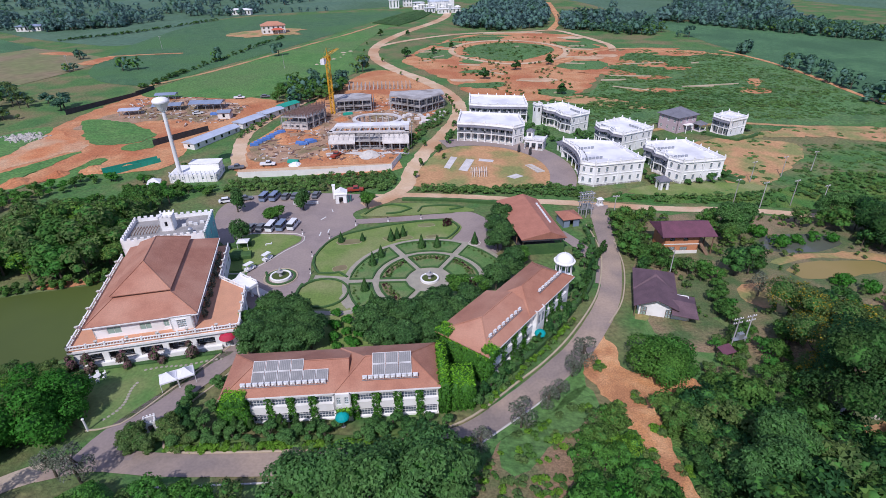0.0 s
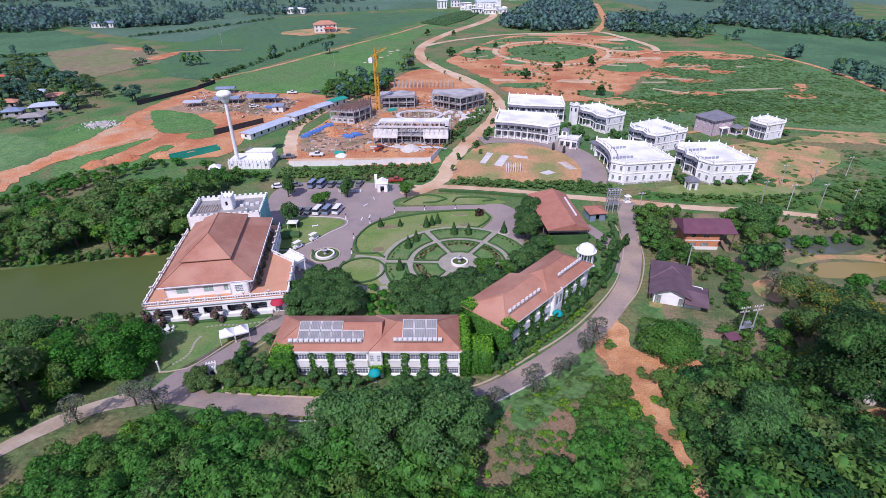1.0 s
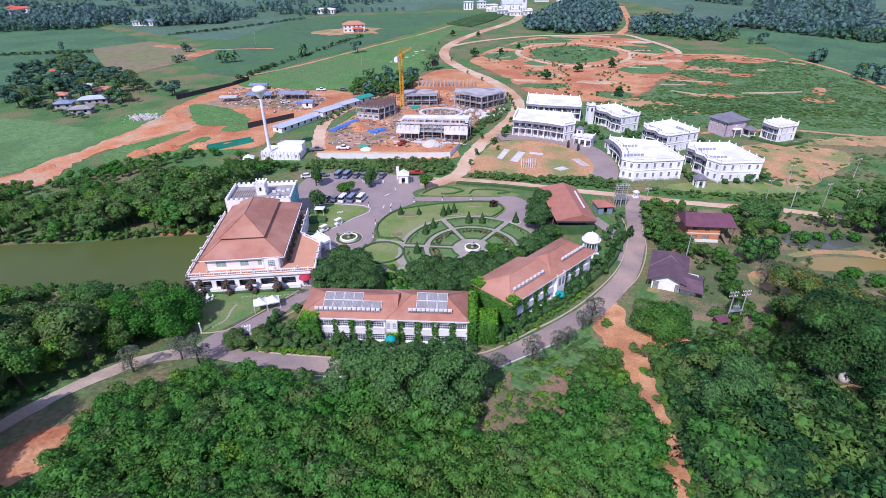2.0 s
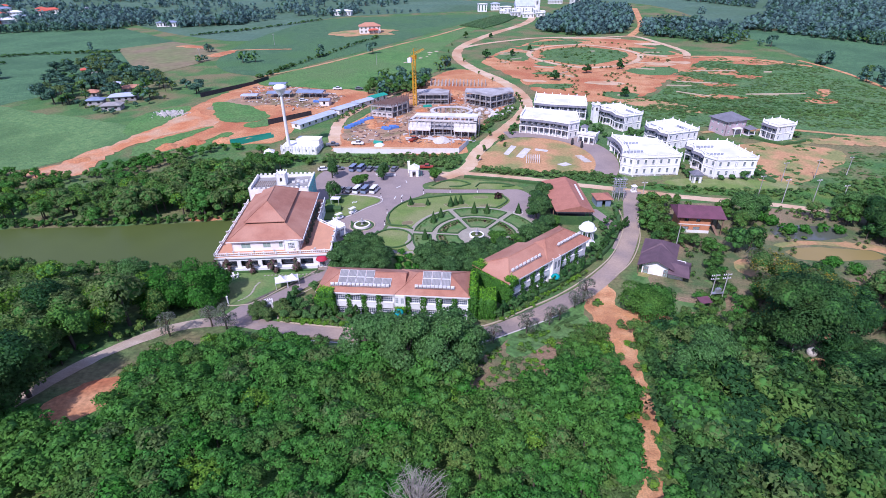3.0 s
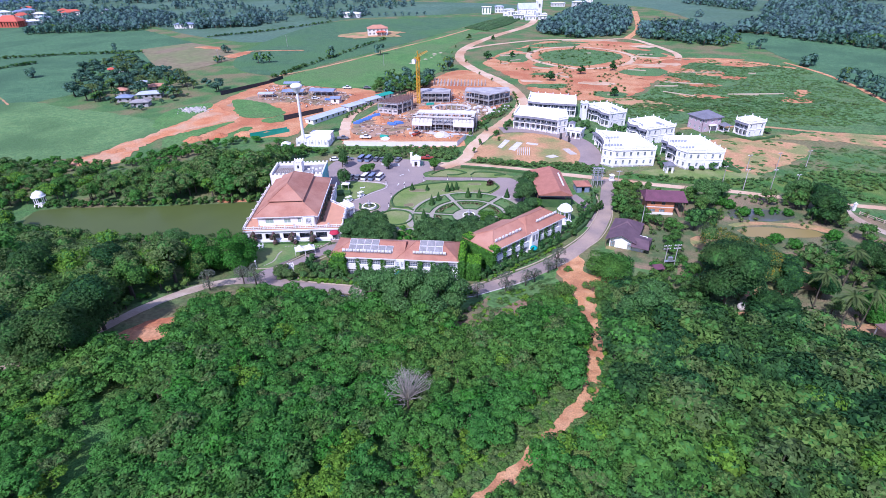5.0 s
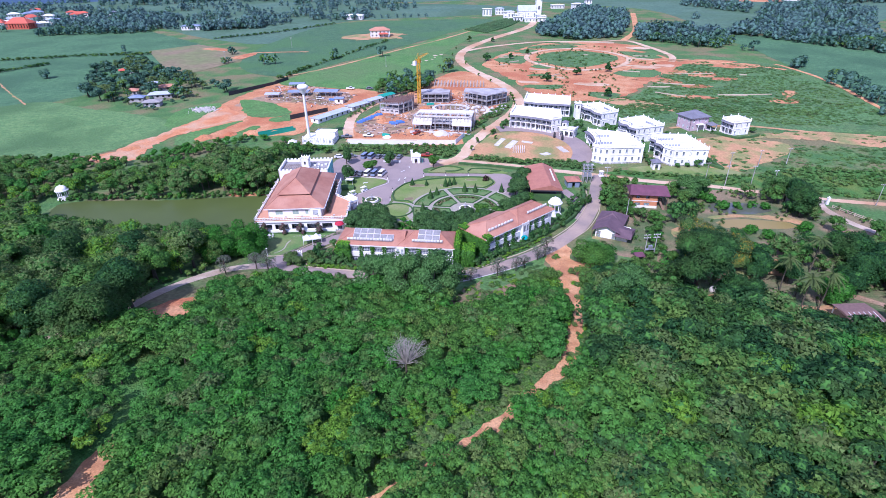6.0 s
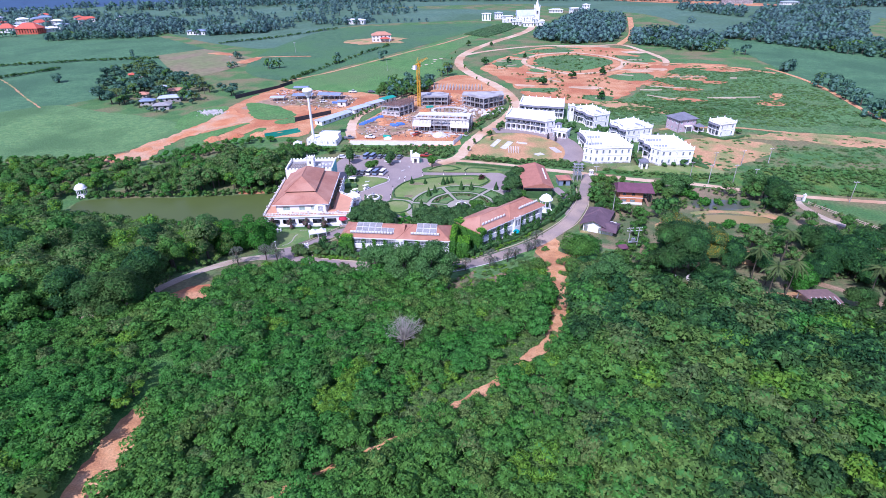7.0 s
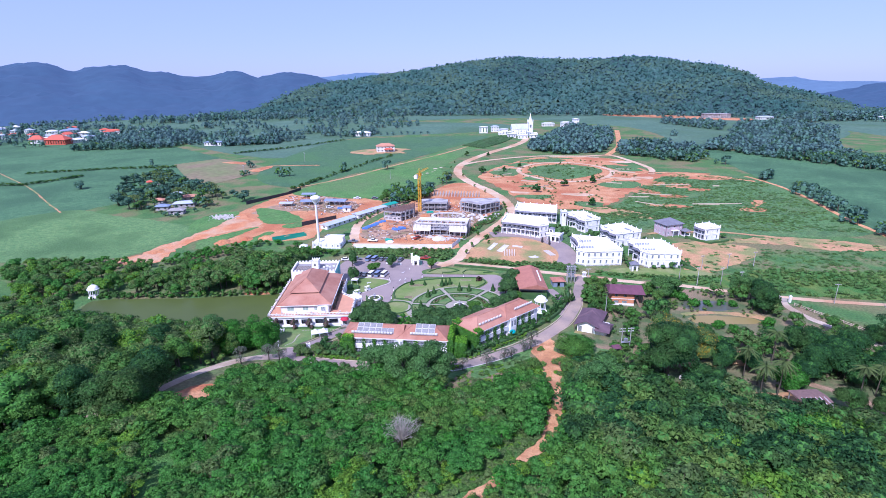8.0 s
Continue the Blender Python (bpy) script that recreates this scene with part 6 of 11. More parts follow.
plant(lot, [p for p in front if not -14.6 < p[0] < -10.2] + [(x + 0.9, y + 1.9) for x, y in front if not -14.6 < x < -9.6] + [(-37.5 - 0.3 * k, 55 + 2.2 * k) for k in range(5)] + side + [(31, 91), (33, 94), (35.4, 97), (37, 101), (37, 106), (36, 111), (39.6, 112), (40.6, 117), (41, 122), (-35, 58), (-33.5, 60.5), (-34.6, 66), (-33, 69), (30, 88), (32.5, 90.5), (33.6, 96), (35, 99.4), (36, 104), (35.6, 108.5), (38.4, 108), (38.2, 115), (28.6, 90.6), (27.2, 92.4), (31.4, 95.6)], rg, 0.5, 0.95)
kerb_row = [(-37 + 0.62 * k + rg.uniform(-0.3, 0.3), 51.9 + 0.012 * k + rg.uniform(-0.45, 0.45)) for k in range(72) for j in range(2)]
kerb_row += [(9.5 + 0.5 * k + rg.uniform(-0.3, 0.3), 60.2 + 0.6 * k + rg.uniform(-0.3, 0.3)) for k in range(40)]
plant(tree_thing("bush", 49, 2.4, 3.0, 900, 0.27, M["leaf_olive"], "olive-green bush between the lawn and the pond", "bush", "bank bushes", lobes=10, low=0.1, fat=0.75), [(-68.7, 69.2), (-66.2, 69.4), (-63.8, 68.2), (-70.4, 67), (-62, 66.2), (-73.2, 69.4), (-43.3, 54.2), (-42.9, 52.4), (-40.5, 52.3), (-38.9, 55.9), (-37.2, 53.8), (-34.7, 53.4)], rg, 0.7, 1.0)
wood_of("kerb_plants", SHRUB, kerb_row, [M["leaf_lime"], M["field_leaf"], M["leaf_olive"]], "yellow-green shrubs planted along the kerb", 17, 0.45, 0.8, "shrubs", core=False, squash=0.8)
slim = tree_thing("cypress_tree", 38, 0.9, 4.2, 380, 0.26, M["leaf_dark"], "slim dark evergreen before the block", group="slim evergreens", lobes=8, low=0.05, flat=1.7)
plant(slim, [(-34.5 + 3.1 * k + 0.8 * ((k * 5) % 3 - 1), 55.4 + 0.3 * (k % 2)) for k in range(12) if k not in (7, 8)] + [(-37.6, 58), (-38, 62)] + [(32.2 + 0.85 * k, 90 + 2.5 * k - (0.06 * k * k)) for k in range(13)] + [(9.5 + 2.3 * k, 62.8 + 2.75 * k) for k in range(9)], rg, 0.7, 1.1)
def clipped_cone():
    rng = np.random.default_rng(29)
    u, a = 1 - np.sqrt(rng.uniform(0, 1, 700)), rng.uniform(0, 6.283, 700)
    r = 0.95 * (1 - u) * rng.uniform(0.86, 1.08, 700)
    p = np.stack([r * np.cos(a), r * np.sin(a), 0.25 + 3.1 * u], 1)
    d = np.stack([np.cos(a), np.sin(a), np.full(700, 0.35)], 1)
    ob = thing("topiary_tree", 0, 0, -500, 0, "small clipped cone tree in the garden", "topiary", "topiary cones")
    part("trunk", np_mesh("trunk", [(*limb((0, 0, -0.2), (0, 0, 0.8), 0.08, 0.06), M["bark"])]), None, ob)
    part("crown", np_mesh("crown", [(*leaves(rng, p, d, 0.2, 0.4), M["leaf_garden"], soft(d, 0.4)), (*limb((0, 0, 0.25), (0, 0, 3.1), 0.8, 0.02, 10), M["inner"])]), None, ob)
    return ob


cyp = clipped_cone()
plant(cyp, [(-10.2, 118.6), (-8.8, 119.8), (-7.3, 121.0), (-13.6, 106.4), (-2.3, 114.6), (-12.0, 91.2), (11.1, 116.6), (1.6, 114.8), (-14.1, 95.6), (-12.0, 110.2), (-17.6, 118.6), (-23, 118)], rg, 0.75, 1.15)
strip("bed_rim", arc((11.1, 116.6), 1.5, 0, 330, 12), 0.2, 0.2, M["stone"], "pale ring round a clipped cone tree", "kerb", closed=True, sharp=True, group="bed rims", kind="", foot=-0.06)
gapb = tree_thing("bush", 45, 1.3, 1.7, 260, 0.28, M["leaf_fresh"], "light green shrub between the dark garden trees", "bush", "light shrubs", lobes=7, low=0.1)
plant(gapb, [(-17.6, 78.5), (-15.6, 80.2), (-17.8, 82), (-16, 84), (-15, 77.4), (-17, 75.8), (-18.6, 86.4), (-14.6, 86.8), (-13, 79.4), (-13.4, 76.6), (-19.2, 83.4)], rg, 0.7, 1.1)
walkb = tree_thing("bush", 46, 1.5, 2.6, 300, 0.34, M["leaf_soft"], "green shrub planted between the white mansions", "bush", "mansion shrubs", lobes=7, low=0.1)
plant(walkb, [(68.6, 157), (68.9, 161), (68.3, 165), (67.6, 169), (66.4, 173), (64, 176.4), (57, 180), (55, 185), (53.6, 190), (82, 190), (84, 184), (80, 152.6), (84, 153.6), (88, 154.8), (92, 156.4), (96, 160), (40, 211), (41.4, 206), (104, 198), (123, 202), (121, 208), (105, 207), (5.4, 192), (5.8, 197), (6.6, 203), (8, 212.6), (10.6, 215), (6.4, 200), (36.4, 193), (37.4, 198), (36.6, 203.6), (38, 208), (42.6, 197), (44.6, 192), (46.6, 187.6), (56.6, 196), (58.6, 193), (55.6, 199), (68, 178), (70, 181), (67.2, 182.6), (64.2, 161), (65.4, 158.4), (69.6, 154.6), (71.4, 152.6), (43.6, 203), (40.8, 200)], rg, 0.6, 1.25)
redb = tree_thing("bush", 30, 1.4, 2.2, 260, 0.35, M["leaf_red"], "dark red rounded bush on the lawn", "bush", lobes=6, low=0.1)
plant(redb, [(4.2, 127.0)], rg, 1, 1)
bou = tree_thing("climbing_bush", 31, 1.0, 3.0, 240, 0.35, M["flower"], "pink-flowering climbing bush against the white hall", "bush", "flowering bushes", lobes=6, low=0.05, flat=1.3)
plant(bou, [(-62.6, 70.2), (-59.4, 70.2), (-53.7, 71.4), (-48.4, 72.5), (-42.8, 73.6)], rg, 1.15, 1.35)


def palm_tree():
    rng = np.random.default_rng(33)
    ob = thing("palm_tree", 0, 0, -500, 0, "tall coconut palm with arching fronds", "palm", "coconut palms")
    part("trunk", np_mesh("trunk", [(*join([limb((0, 0, -0.2), (0.25, 0, 6), 0.26, 0.19, 7), limb((0.25, 0, 6), (0.2, 0.2, 13.5), 0.19, 0.15, 7)]), M["bark"])]), None, ob)
    for k in range(16):
        a, up = k * 2.4 + rng.uniform(-0.2, 0.2), rng.uniform(-0.35, 1.1)
        n = np.array([-math.sin(a), math.cos(a), 0])
        along = np.array([math.cos(a), math.sin(a), -0.2])
        spine = []
        for j in range(16):
            t = j / 15
            spine.append(np.array([0.2 + 4.4 * t * math.cos(up * 0.6) * math.cos(a), 0.2 + 4.4 * t * math.cos(up * 0.6) * math.sin(a), 13.5 + 3.8 * t * math.sin(up) - 3.2 * t * t]))
        vs, fs = list(spine), []
        for j in range(15):
            w = 0.72 * math.sin(math.pi * (0.12 + 0.86 * j / 15)) + 0.05
            for sgn in (1, -1):
                tip = (spine[j] + spine[j + 1]) / 2 + n * sgn * w + along * 0.55 + np.array([0, 0, -0.5 * w])
                vs += [tip + along * 0.06, tip - along * 0.06]
                fs.append((j, j + 1, len(vs) - 2, len(vs) - 1))
        part("frond", np_mesh("frond", [(np.array(vs), np.array(fs), M["palm"])]), None, ob)
    return ob


plant(palm_tree(), [(86.8, 61.5), (98.6, 73.5), (86.8, 50), (92, 52.6), (118, 58), (112, 54), (-216, 236), (-222, 240), (-194, 246), (-200, 250), (-230, 214), (-236, 218), (-210, 252)], rg, 0.6, 0.82)


def bare_bush():
    rng = np.random.default_rng(34)
    g = []
    for k in range(115):
        a, e = rng.uniform(0, 6.283), rng.uniform(0.25, 1.5)
        p = np.array([0.9 * math.cos(a) * math.cos(e), 0.9 * math.sin(a) * math.cos(e), 1.0 + 0.9 * math.sin(e)])
        q = p * np.array([2.3, 2.3, 1.0]) + np.array([0, 0, 1.0 * math.sin(e) + 0.6]) + rng.normal(0, 0.25, 3)
        g += [limb((0, 0, 0.4), p, 0.05, 0.03, 3), limb(p, q, 0.03, 0.012, 3)]
        for _ in range(3):
            g.append(limb(q, q + rng.normal(0, 0.45, 3) + np.array([0, 0, 0.25]), 0.014, 0.006, 3))
    ob = thing("bare_bush", 1.8, 7.5, land(7.5) + 1.6, 0, "leafless grey bush standing among green ones", "bush")
    part("trunk", np_mesh("trunk", [(*limb((0, 0, -2.0), (0, 0, 0.6), 0.14, 0.1, 6), M["bark"])]), None, ob)
    part("branchwork", np_mesh("branchwork", [(*join(g), mat("dry_grey_twigs", (0.43, 0.40, 0.33), (0.33, 0.30, 0.25), 1.0, 0.9))]), None, ob)
    ob.scale = (1.7, 1.7, 1.35)


bare_bush()


# ---- parts of buildings ----
CACHE = {}


def window(parent, x, y, z, rz, w, h, nx=2, ny=2, frame_mat="frame", bar=0.06, glass="glass"):
    """A framed window standing in an opening, its sill at z, its middle at x, y, facing -y before it is turned."""
    key = (round(w, 2), round(h, 2), nx, ny, frame_mat, bar, glass)
    if key not in CACHE:
        e = bar * 1.5
        us = [-w / 2 + e] + [-w / 2 + w * i / nx for i in range(1, nx)] + [w / 2 - e]
        zs = [e] + [h * j / ny for j in range(1, ny)] + [h - e]
        holes = [(w / 2 + us[i] + (bar / 2 if i else 0), w / 2 + us[i + 1] - (bar / 2 if i < nx - 1 else 0), zs[j] + (bar / 2 if j else 0), zs[j + 1] - (bar / 2 if j < ny - 1 else 0)) for i in range(nx) for j in range(ny)]
        s = pierced(Shape(), (-w / 2, -0.05), (w / 2, -0.05), 0, h, 0.1, holes)
        g = Shape().box(-w / 2 + e, -0.012, e, w / 2 - e, 0.012, h - e)
        CACHE[key] = (s.mesh("window"), g.mesh("pane"))
        CACHE[key][0].materials.append(M[frame_mat])
        CACHE[key][1].materials.append(M[glass])
    f, g = CACHE[key]
    ob = part("window", f, None, parent, m=pose(x, y, z, 0, 0, rz))
    part("pane", g, None, ob, shadow=False)
    return ob


def pierced(s, p, q, z0, z1, t, ops):
    """Wall from p to q (body on the left of the line) with openings (u0, u1, low, high) through it."""
    L = math.hypot(q[0] - p[0], q[1] - p[1])
    d = ((q[0] - p[0]) / L, (q[1] - p[1]) / L)
    us = sorted({0.0, L, *(round(min(max(c, 0), L), 4) for o in ops for c in o[:2])})
    zs = sorted({z0, z1, *(round(min(max(c, z0), z1), 4) for o in ops for c in o[2:])})
    nu, nz = len(us) - 1, len(zs) - 1

    def full(i, j):
        if not (0 <= i < nu and 0 <= j < nz):
            return False
        u, z = (us[i] + us[i + 1]) / 2, (zs[j] + zs[j + 1]) / 2
        return not any(o[0] < u < o[1] and o[2] < z < o[3] for o in ops)

    ids, vs, fs = {}, [], []

    def at(i, j, k):
        if (i, j, k) not in ids:
            ids[i, j, k] = len(vs)
            vs.append((p[0] + d[0] * us[i] - d[1] * t * k, p[1] + d[1] * us[i] + d[0] * t * k, zs[j]))
        return ids[i, j, k]

    for i in range(nu):
        for j in range(nz):
            if not full(i, j):
                continue
            a, b, c, e = (i, j), (i + 1, j), (i + 1, j + 1), (i, j + 1)
            fs += [tuple(at(*q, 0) for q in (a, b, c, e)), tuple(at(*q, 1) for q in (e, c, b, a))]
            for di, dj, m, n in ((-1, 0, e, a), (1, 0, b, c), (0, -1, a, b), (0, 1, c, e)):
                if not full(i + di, j + dj):
                    fs.append((at(*m, 0), at(*m, 1), at(*n, 1), at(*n, 0))[::-1])
    return s.add(vs, fs)


def facade(parent, p, q, z0, z1, ops, material, t=0.25, label="", panes=True, nx=2, ny=2, frame_mat="frame", glass="glass", bar=0.06):
    """One wall with its windows. p to q runs with the room on its left."""
    w = part("wall", pierced(Shape(), p, q, z0, z1, t, ops), material, parent, label)
    L = math.hypot(q[0] - p[0], q[1] - p[1])
    d = ((q[0] - p[0]) / L, (q[1] - p[1]) / L)
    rz = math.degrees(math.atan2(d[1], d[0]))
    if panes:
        for u0, u1, a, b in ops:
            u = (u0 + u1) / 2
            window(parent, p[0] + d[0] * u - d[1] * 0.1, p[1] + d[1] * u + d[0] * 0.1, a, rz, u1 - u0, b - a, nx, ny, frame_mat, bar, glass)
    return w


def even(L, n, w, z0, z1, m0=0.0, m1=0.0):
    """n openings of width w spread along a wall."""
    return [(m0 + (L - m0 - m1) * (k + 0.5) / n - w / 2, m0 + (L - m0 - m1) * (k + 0.5) / n + w / 2, z0, z1) for k in range(n)]


def ivy(name, parent, boxes, seed, leaf, dens=14, size=0.34, label="", core=True, side_shade=None):
    """Climbing leaves on boxes (x0, y0, z0, x1, y1, z1) over a rough core; a second leaf colour paints shade on the
    sides.
    """
    rng = np.random.default_rng(seed)
    cs, ns = [], []
    s = Shape()
    for x0, y0, z0, x1, y1, z1 in boxes:
        d = np.array([x1 - x0, y1 - y0, z1 - z0])
        areas = np.array([d[1] * d[2], d[1] * d[2], d[0] * d[2], d[0] * d[2], d[0] * d[1] * 1.2])
        n = int(areas.sum() * dens)
        side = rng.choice(5, n, p=areas / areas.sum())
        p = rng.uniform(0, 1, (n, 3))
        nm = np.zeros((n, 3))
        for k, (ax, val) in enumerate(((0, 0), (0, 1), (1, 0), (1, 1), (2, 1))):
            m = side == k
            p[m, ax] = val + (rng.uniform(-0.02, 0.05, m.sum()) if val else rng.uniform(-0.05, 0.02, m.sum()))
            nm[m, ax] = 1 if val else -1
        q = np.array([x0, y0, z0]) + p * d + rng.normal(0, 0.09, (n, 3))
        cs.append(q), ns.append(nm + np.array([0, 0, 0.4]))
        if core:
            s.box(x0 + 0.12, y0 + 0.12, z0, x1 - 0.12, y1 - 0.12, z1 - 0.12)
    cs, ns = np.concatenate(cs), np.concatenate(ns)
    # upward leaves get the sunlit colour, upright ones the shaded one
    up = ns[:, 2] > 1
    groups = [(*leaves(rng, cs[k], ns[k], size, 0.5), m, soft(ns[k], 0.4)) for k, m in ((up, leaf), (~up, side_shade or leaf)) if k.any()]
    if core:
        groups.append((np.array(s.v, float), np.array(s.f), M["inner"]))
    ob = new(name, np_mesh(name, groups))
    ob.parent = parent
    if label:
        ob["label"] = label
    return ob


def rail(parent, p, q, z, h, material, name="balustrade", post=0.5, label=""):
    """Balustrade with separate balusters between two rails."""
    L = math.hypot(q[0] - p[0], q[1] - p[1])
    d = ((q[0] - p[0]) / L, (q[1] - p[1]) / L)
    s = Shape().beam(p, q, -0.1, 0.1, z, z + 0.1).beam(p, q, -0.12, 0.12, z + h - 0.12, z + h)
    n = max(2, int(L / post))
    for k in range(n + 1):
        x, y = p[0] + d[0] * L * k / n, p[1] + d[1] * L * k / n
        if k % 6 == 0:
            s.box(x - 0.16, y - 0.16, z, x + 0.16, y + 0.16, z + h + 0.15)
        else:
            s.cyl(x, y, z + 0.1, z + h - 0.12, 0.08, 0.06, 5)
    return part(name, s, material, parent, label)


# ---- the white hall with its terracotta roof ----
def white_hall():
    H = thing("hall_building", -62.4, 71.2, land(71.3), 13.0, "white two-storey hall with a terracotta roof and terrace", "building")
    W = M["white"]
    # ground storey: front arcade of wide openings, long sides
    part("floor", Shape().prism([(0.3, 0.3), (27.6, 0.3), (27.6, 13), (22, 17.5), (22, 31), (0.3, 33)], -0.2, 0.12), M["slab"], H)
    facade(H, (0, 0), (28, 0), -0.2, 4.0, [(1.0, 4.6, 0.9, 2.7), (5.6, 9.8, 0.9, 2.7), (10.8, 14.6, 0.9, 2.7), (15.6, 19.4, 0.9, 2.7), (20.4, 23.6, 0.9, 2.7), (25.2, 26.6, 0.1, 2.4)], W, 0.35, panes=False, label="white front wall with wide dark openings")
    for u in (2.8, 7.7, 12.7, 17.5, 22.0):
        window(H, u, 1.6, 0.6, 0, 3.4, 2.4, 4, 1, "greyframe")
    facade(H, (0.35, 1.75), (24.2, 1.75), -0.2, 4.0, [(0.7 + 4.85 * k, 4.2 + 4.85 * k, 0.6, 3.0) for k in range(5)], M["dark"], 0.2, panes=False, label="dark glazed inner wall")
    facade(H, (28, 0), (28, 12.4), -0.2, 4.0, even(12.4, 3, 1.3, 1.0, 2.9), W, 0.3, nx=3, ny=3)
    facade(H, (28, 12.4), (22.4, 18), -0.2, 4.0, [(3.0, 5.0, 0.1, 2.8)], W, 0.3, nx=2, ny=2)
    facade(H, (22.4, 18), (22.4, 33), -0.2, 4.0, even(15, 4, 1.2, 1.0, 2.8), W, 0.3)
    facade(H, (22.4, 33), (0, 33), -0.2, 4.0, [], W, 0.3)
    facade(H, (0, 33), (0, 0), -0.2, 4.0, even(33, 7, 1.6, 0.9, 2.8), W, 0.3)
    part("plinth", Shape().beam((-0.3, -0.5), (24.6, -0.5), 0, 0.5, -0.3, 0.75), W, H, "low white planter wall")
    part("cornice", Shape().beam((-0.5, -0.5), (28.5, -0.5), 0, 0.9, 3.6, 4.05).beam((28.5, -0.5), (28.5, 12.6), 0, 0.9, 3.6, 4.05).beam((-0.5, 33), (-0.5, -0.5), 0, 0.9, 3.6, 4.05).beam((22.9, 18), (22.9, 33), 0, 0.8, 3.6, 4.05), W, H)
    part("terrace", Shape().prism([(-0.3, -0.3), (28.3, -0.3), (28.3, 12.5), (22.7, 18.1), (22.7, 33.2), (-0.3, 33.2)], 4.05, 4.4), M["terrace"], H, "terracotta-paved roof terrace")
    for p, q in (((-0.3, -0.3), (28.3, -0.3)), ((28.3, -0.3), (28.3, 12.5)), ((22.7, 18.1), (22.7, 33)), ((-0.3, 33), (-0.3, -0.3)), ((28.3, 12.5), (22.7, 18.1))):
        rail(H, p, q, 4.4, 0.75, W, label="white balustrade")
    for x, y in ((4.5, -0.3), (9.5, -0.3), (14.5, -0.3), (19.5, -0.3), (24.5, -0.3), (28.3, 3), (28.3, 6), (28.3, 9), (22.7, 21), (22.7, 24), (22.7, 27), (-0.3, 5), (-0.3, 11), (-0.3, 17), (-0.3, 23), (-0.3, 29)):
        part("planter", CACHE.setdefault("urn", Shape().lathe(0, 0, [(0.14, 0), (0.1, 0.15), (0.3, 0.4), (0.34, 0.55), (0.2, 0.56), (0.05, 0.5)], 9).mesh("planter")), M["stone"], H, m=pose(x, y, 5.15))
    # upper storey
    ux0, uy0, ux1, uy1, z0, z1 = 3.6, 1.95, 20.6, 30.8, 4.4, 7.35
    facade(H, (ux0, uy0), (16.6, uy0), z0, z1, [(2.2, 4.6, z0 + 0.7, z0 + 2.2), (7.6, 9.6, z0 + 0.7, z0 + 2.2), (11.6, 12.6, z0 + 0.7, z0 + 2.2)], W, 0.25, nx=2, ny=1, frame_mat="frame", glass="greenpane")
    part("bay", pierced(Shape(), (16.6, 1.2), (20.4, 1.2), z0, z1 + 0.1, 0.25, [(1.1, 2.7, z0 + 0.5, z0 + 2.3)]).beam((16.6, 1.95), (16.6, 1.2), 0, 0.25, z0, z1).beam((20.4, 1.2), (20.4, 1.95), 0, 0.25, z0, z1), W, H, "white projecting bay")
    window(H, 18.5, 1.35, z0 + 0.5, 0, 1.6, 1.8, 4, 4, "frame")
    part("window_arch", Shape().prism([(17.6, 1.12), (19.4, 1.12), (19.4, 1.2), (17.6, 1.2)], z0 + 2.3, z0 + 2.45), W, H)
    facade(H, (20.4, uy0), (ux1, uy0), z0, z1, [], W)
    facade(H, (ux1, uy0), (ux1, uy1), z0, z1, even(28.2, 8, 1.6, z0 + 0.2, z0 + 2.4), W, nx=2, ny=2)
    facade(H, (ux1, uy1), (ux0, uy1), z0, z1, [], W)
    facade(H, (ux0, uy1), (ux0, uy0), z0, z1, even(28.2, 8, 1.4, z0 + 0.7, z0 + 2.2), W, nx=2, ny=1)
    part("floor", Shape().box(ux0 + 0.3, uy0 + 0.3, z0, ux1 - 0.3, uy1 - 0.3, z0 + 0.05), M["dark"], H)
    # lower roof slopes and the raised upper roof
    e0, e1, f0, f1 = (2.6, 1.4), (21.4, 31.4), (6.3, 7.0), (16.2, 28.2)
    zl, zu = 7.3, 9.5
    s = Shape()
    a = [(e0[0], e0[1]), (e1[0], e0[1]), (e1[0], e1[1]), (e0[0], e1[1])]
    b = [(f0[0], f0[1]), (f1[0], f0[1]), (f1[0], f1[1]), (f0[0], f1[1])]
    s.add([(*p, zl) for p in a] + [(*p, zl + 0.2) for p in a] + [(*p, zu) for p in b],
          [(3, 2, 1, 0), (8, 9, 10, 11)] + [(i, (i + 1) % 4, (i + 1) % 4 + 4, i + 4) for i in range(4)] + [(i + 4, (i + 1) % 4 + 4, (i + 1) % 4 + 8, i + 8) for i in range(4)])
    part("roof", s, M["tile"], H, "terracotta-tiled hipped lower roof")
    part("roof_riser", Shape().box(f0[0] + 0.3, f0[1] + 0.3, zu - 0.1, f1[0] - 0.3, f1[1] - 0.3, zu + 0.45), M["wood"], H)
    part("roof", Shape().hip(f0[0] - 0.25, f0[1] - 0.25, f1[0] + 0.25, f1[1] + 0.25, zu + 0.4, 12.6, 0.16, (10.6, 14.4), (10.6, 25.0)), M["tile"], H, "raised terracotta-tiled upper roof")
    rid = Shape()
    for p, q in (((f0[0] - 0.25, f0[1] - 0.25, zu + 0.6), (10.6, 14.4, 12.65)), ((f1[0] + 0.25, f0[1] - 0.25, zu + 0.6), (10.6, 14.4, 12.65)), ((e0[0], e0[1], zl + 0.25), (f0[0], f0[1], zu + 0.05)), ((e1[0], e0[1], zl + 0.25), (f1[0], f0[1], zu + 0.05)), ((10.6, 14.4, 12.65), (10.6, 25.0, 12.65)), ((f1[0] + 0.25, f1[1] + 0.25, zu + 0.6), (10.6, 25.0, 12.65))):
        rid.tube(p, q, 0.11, n=5)
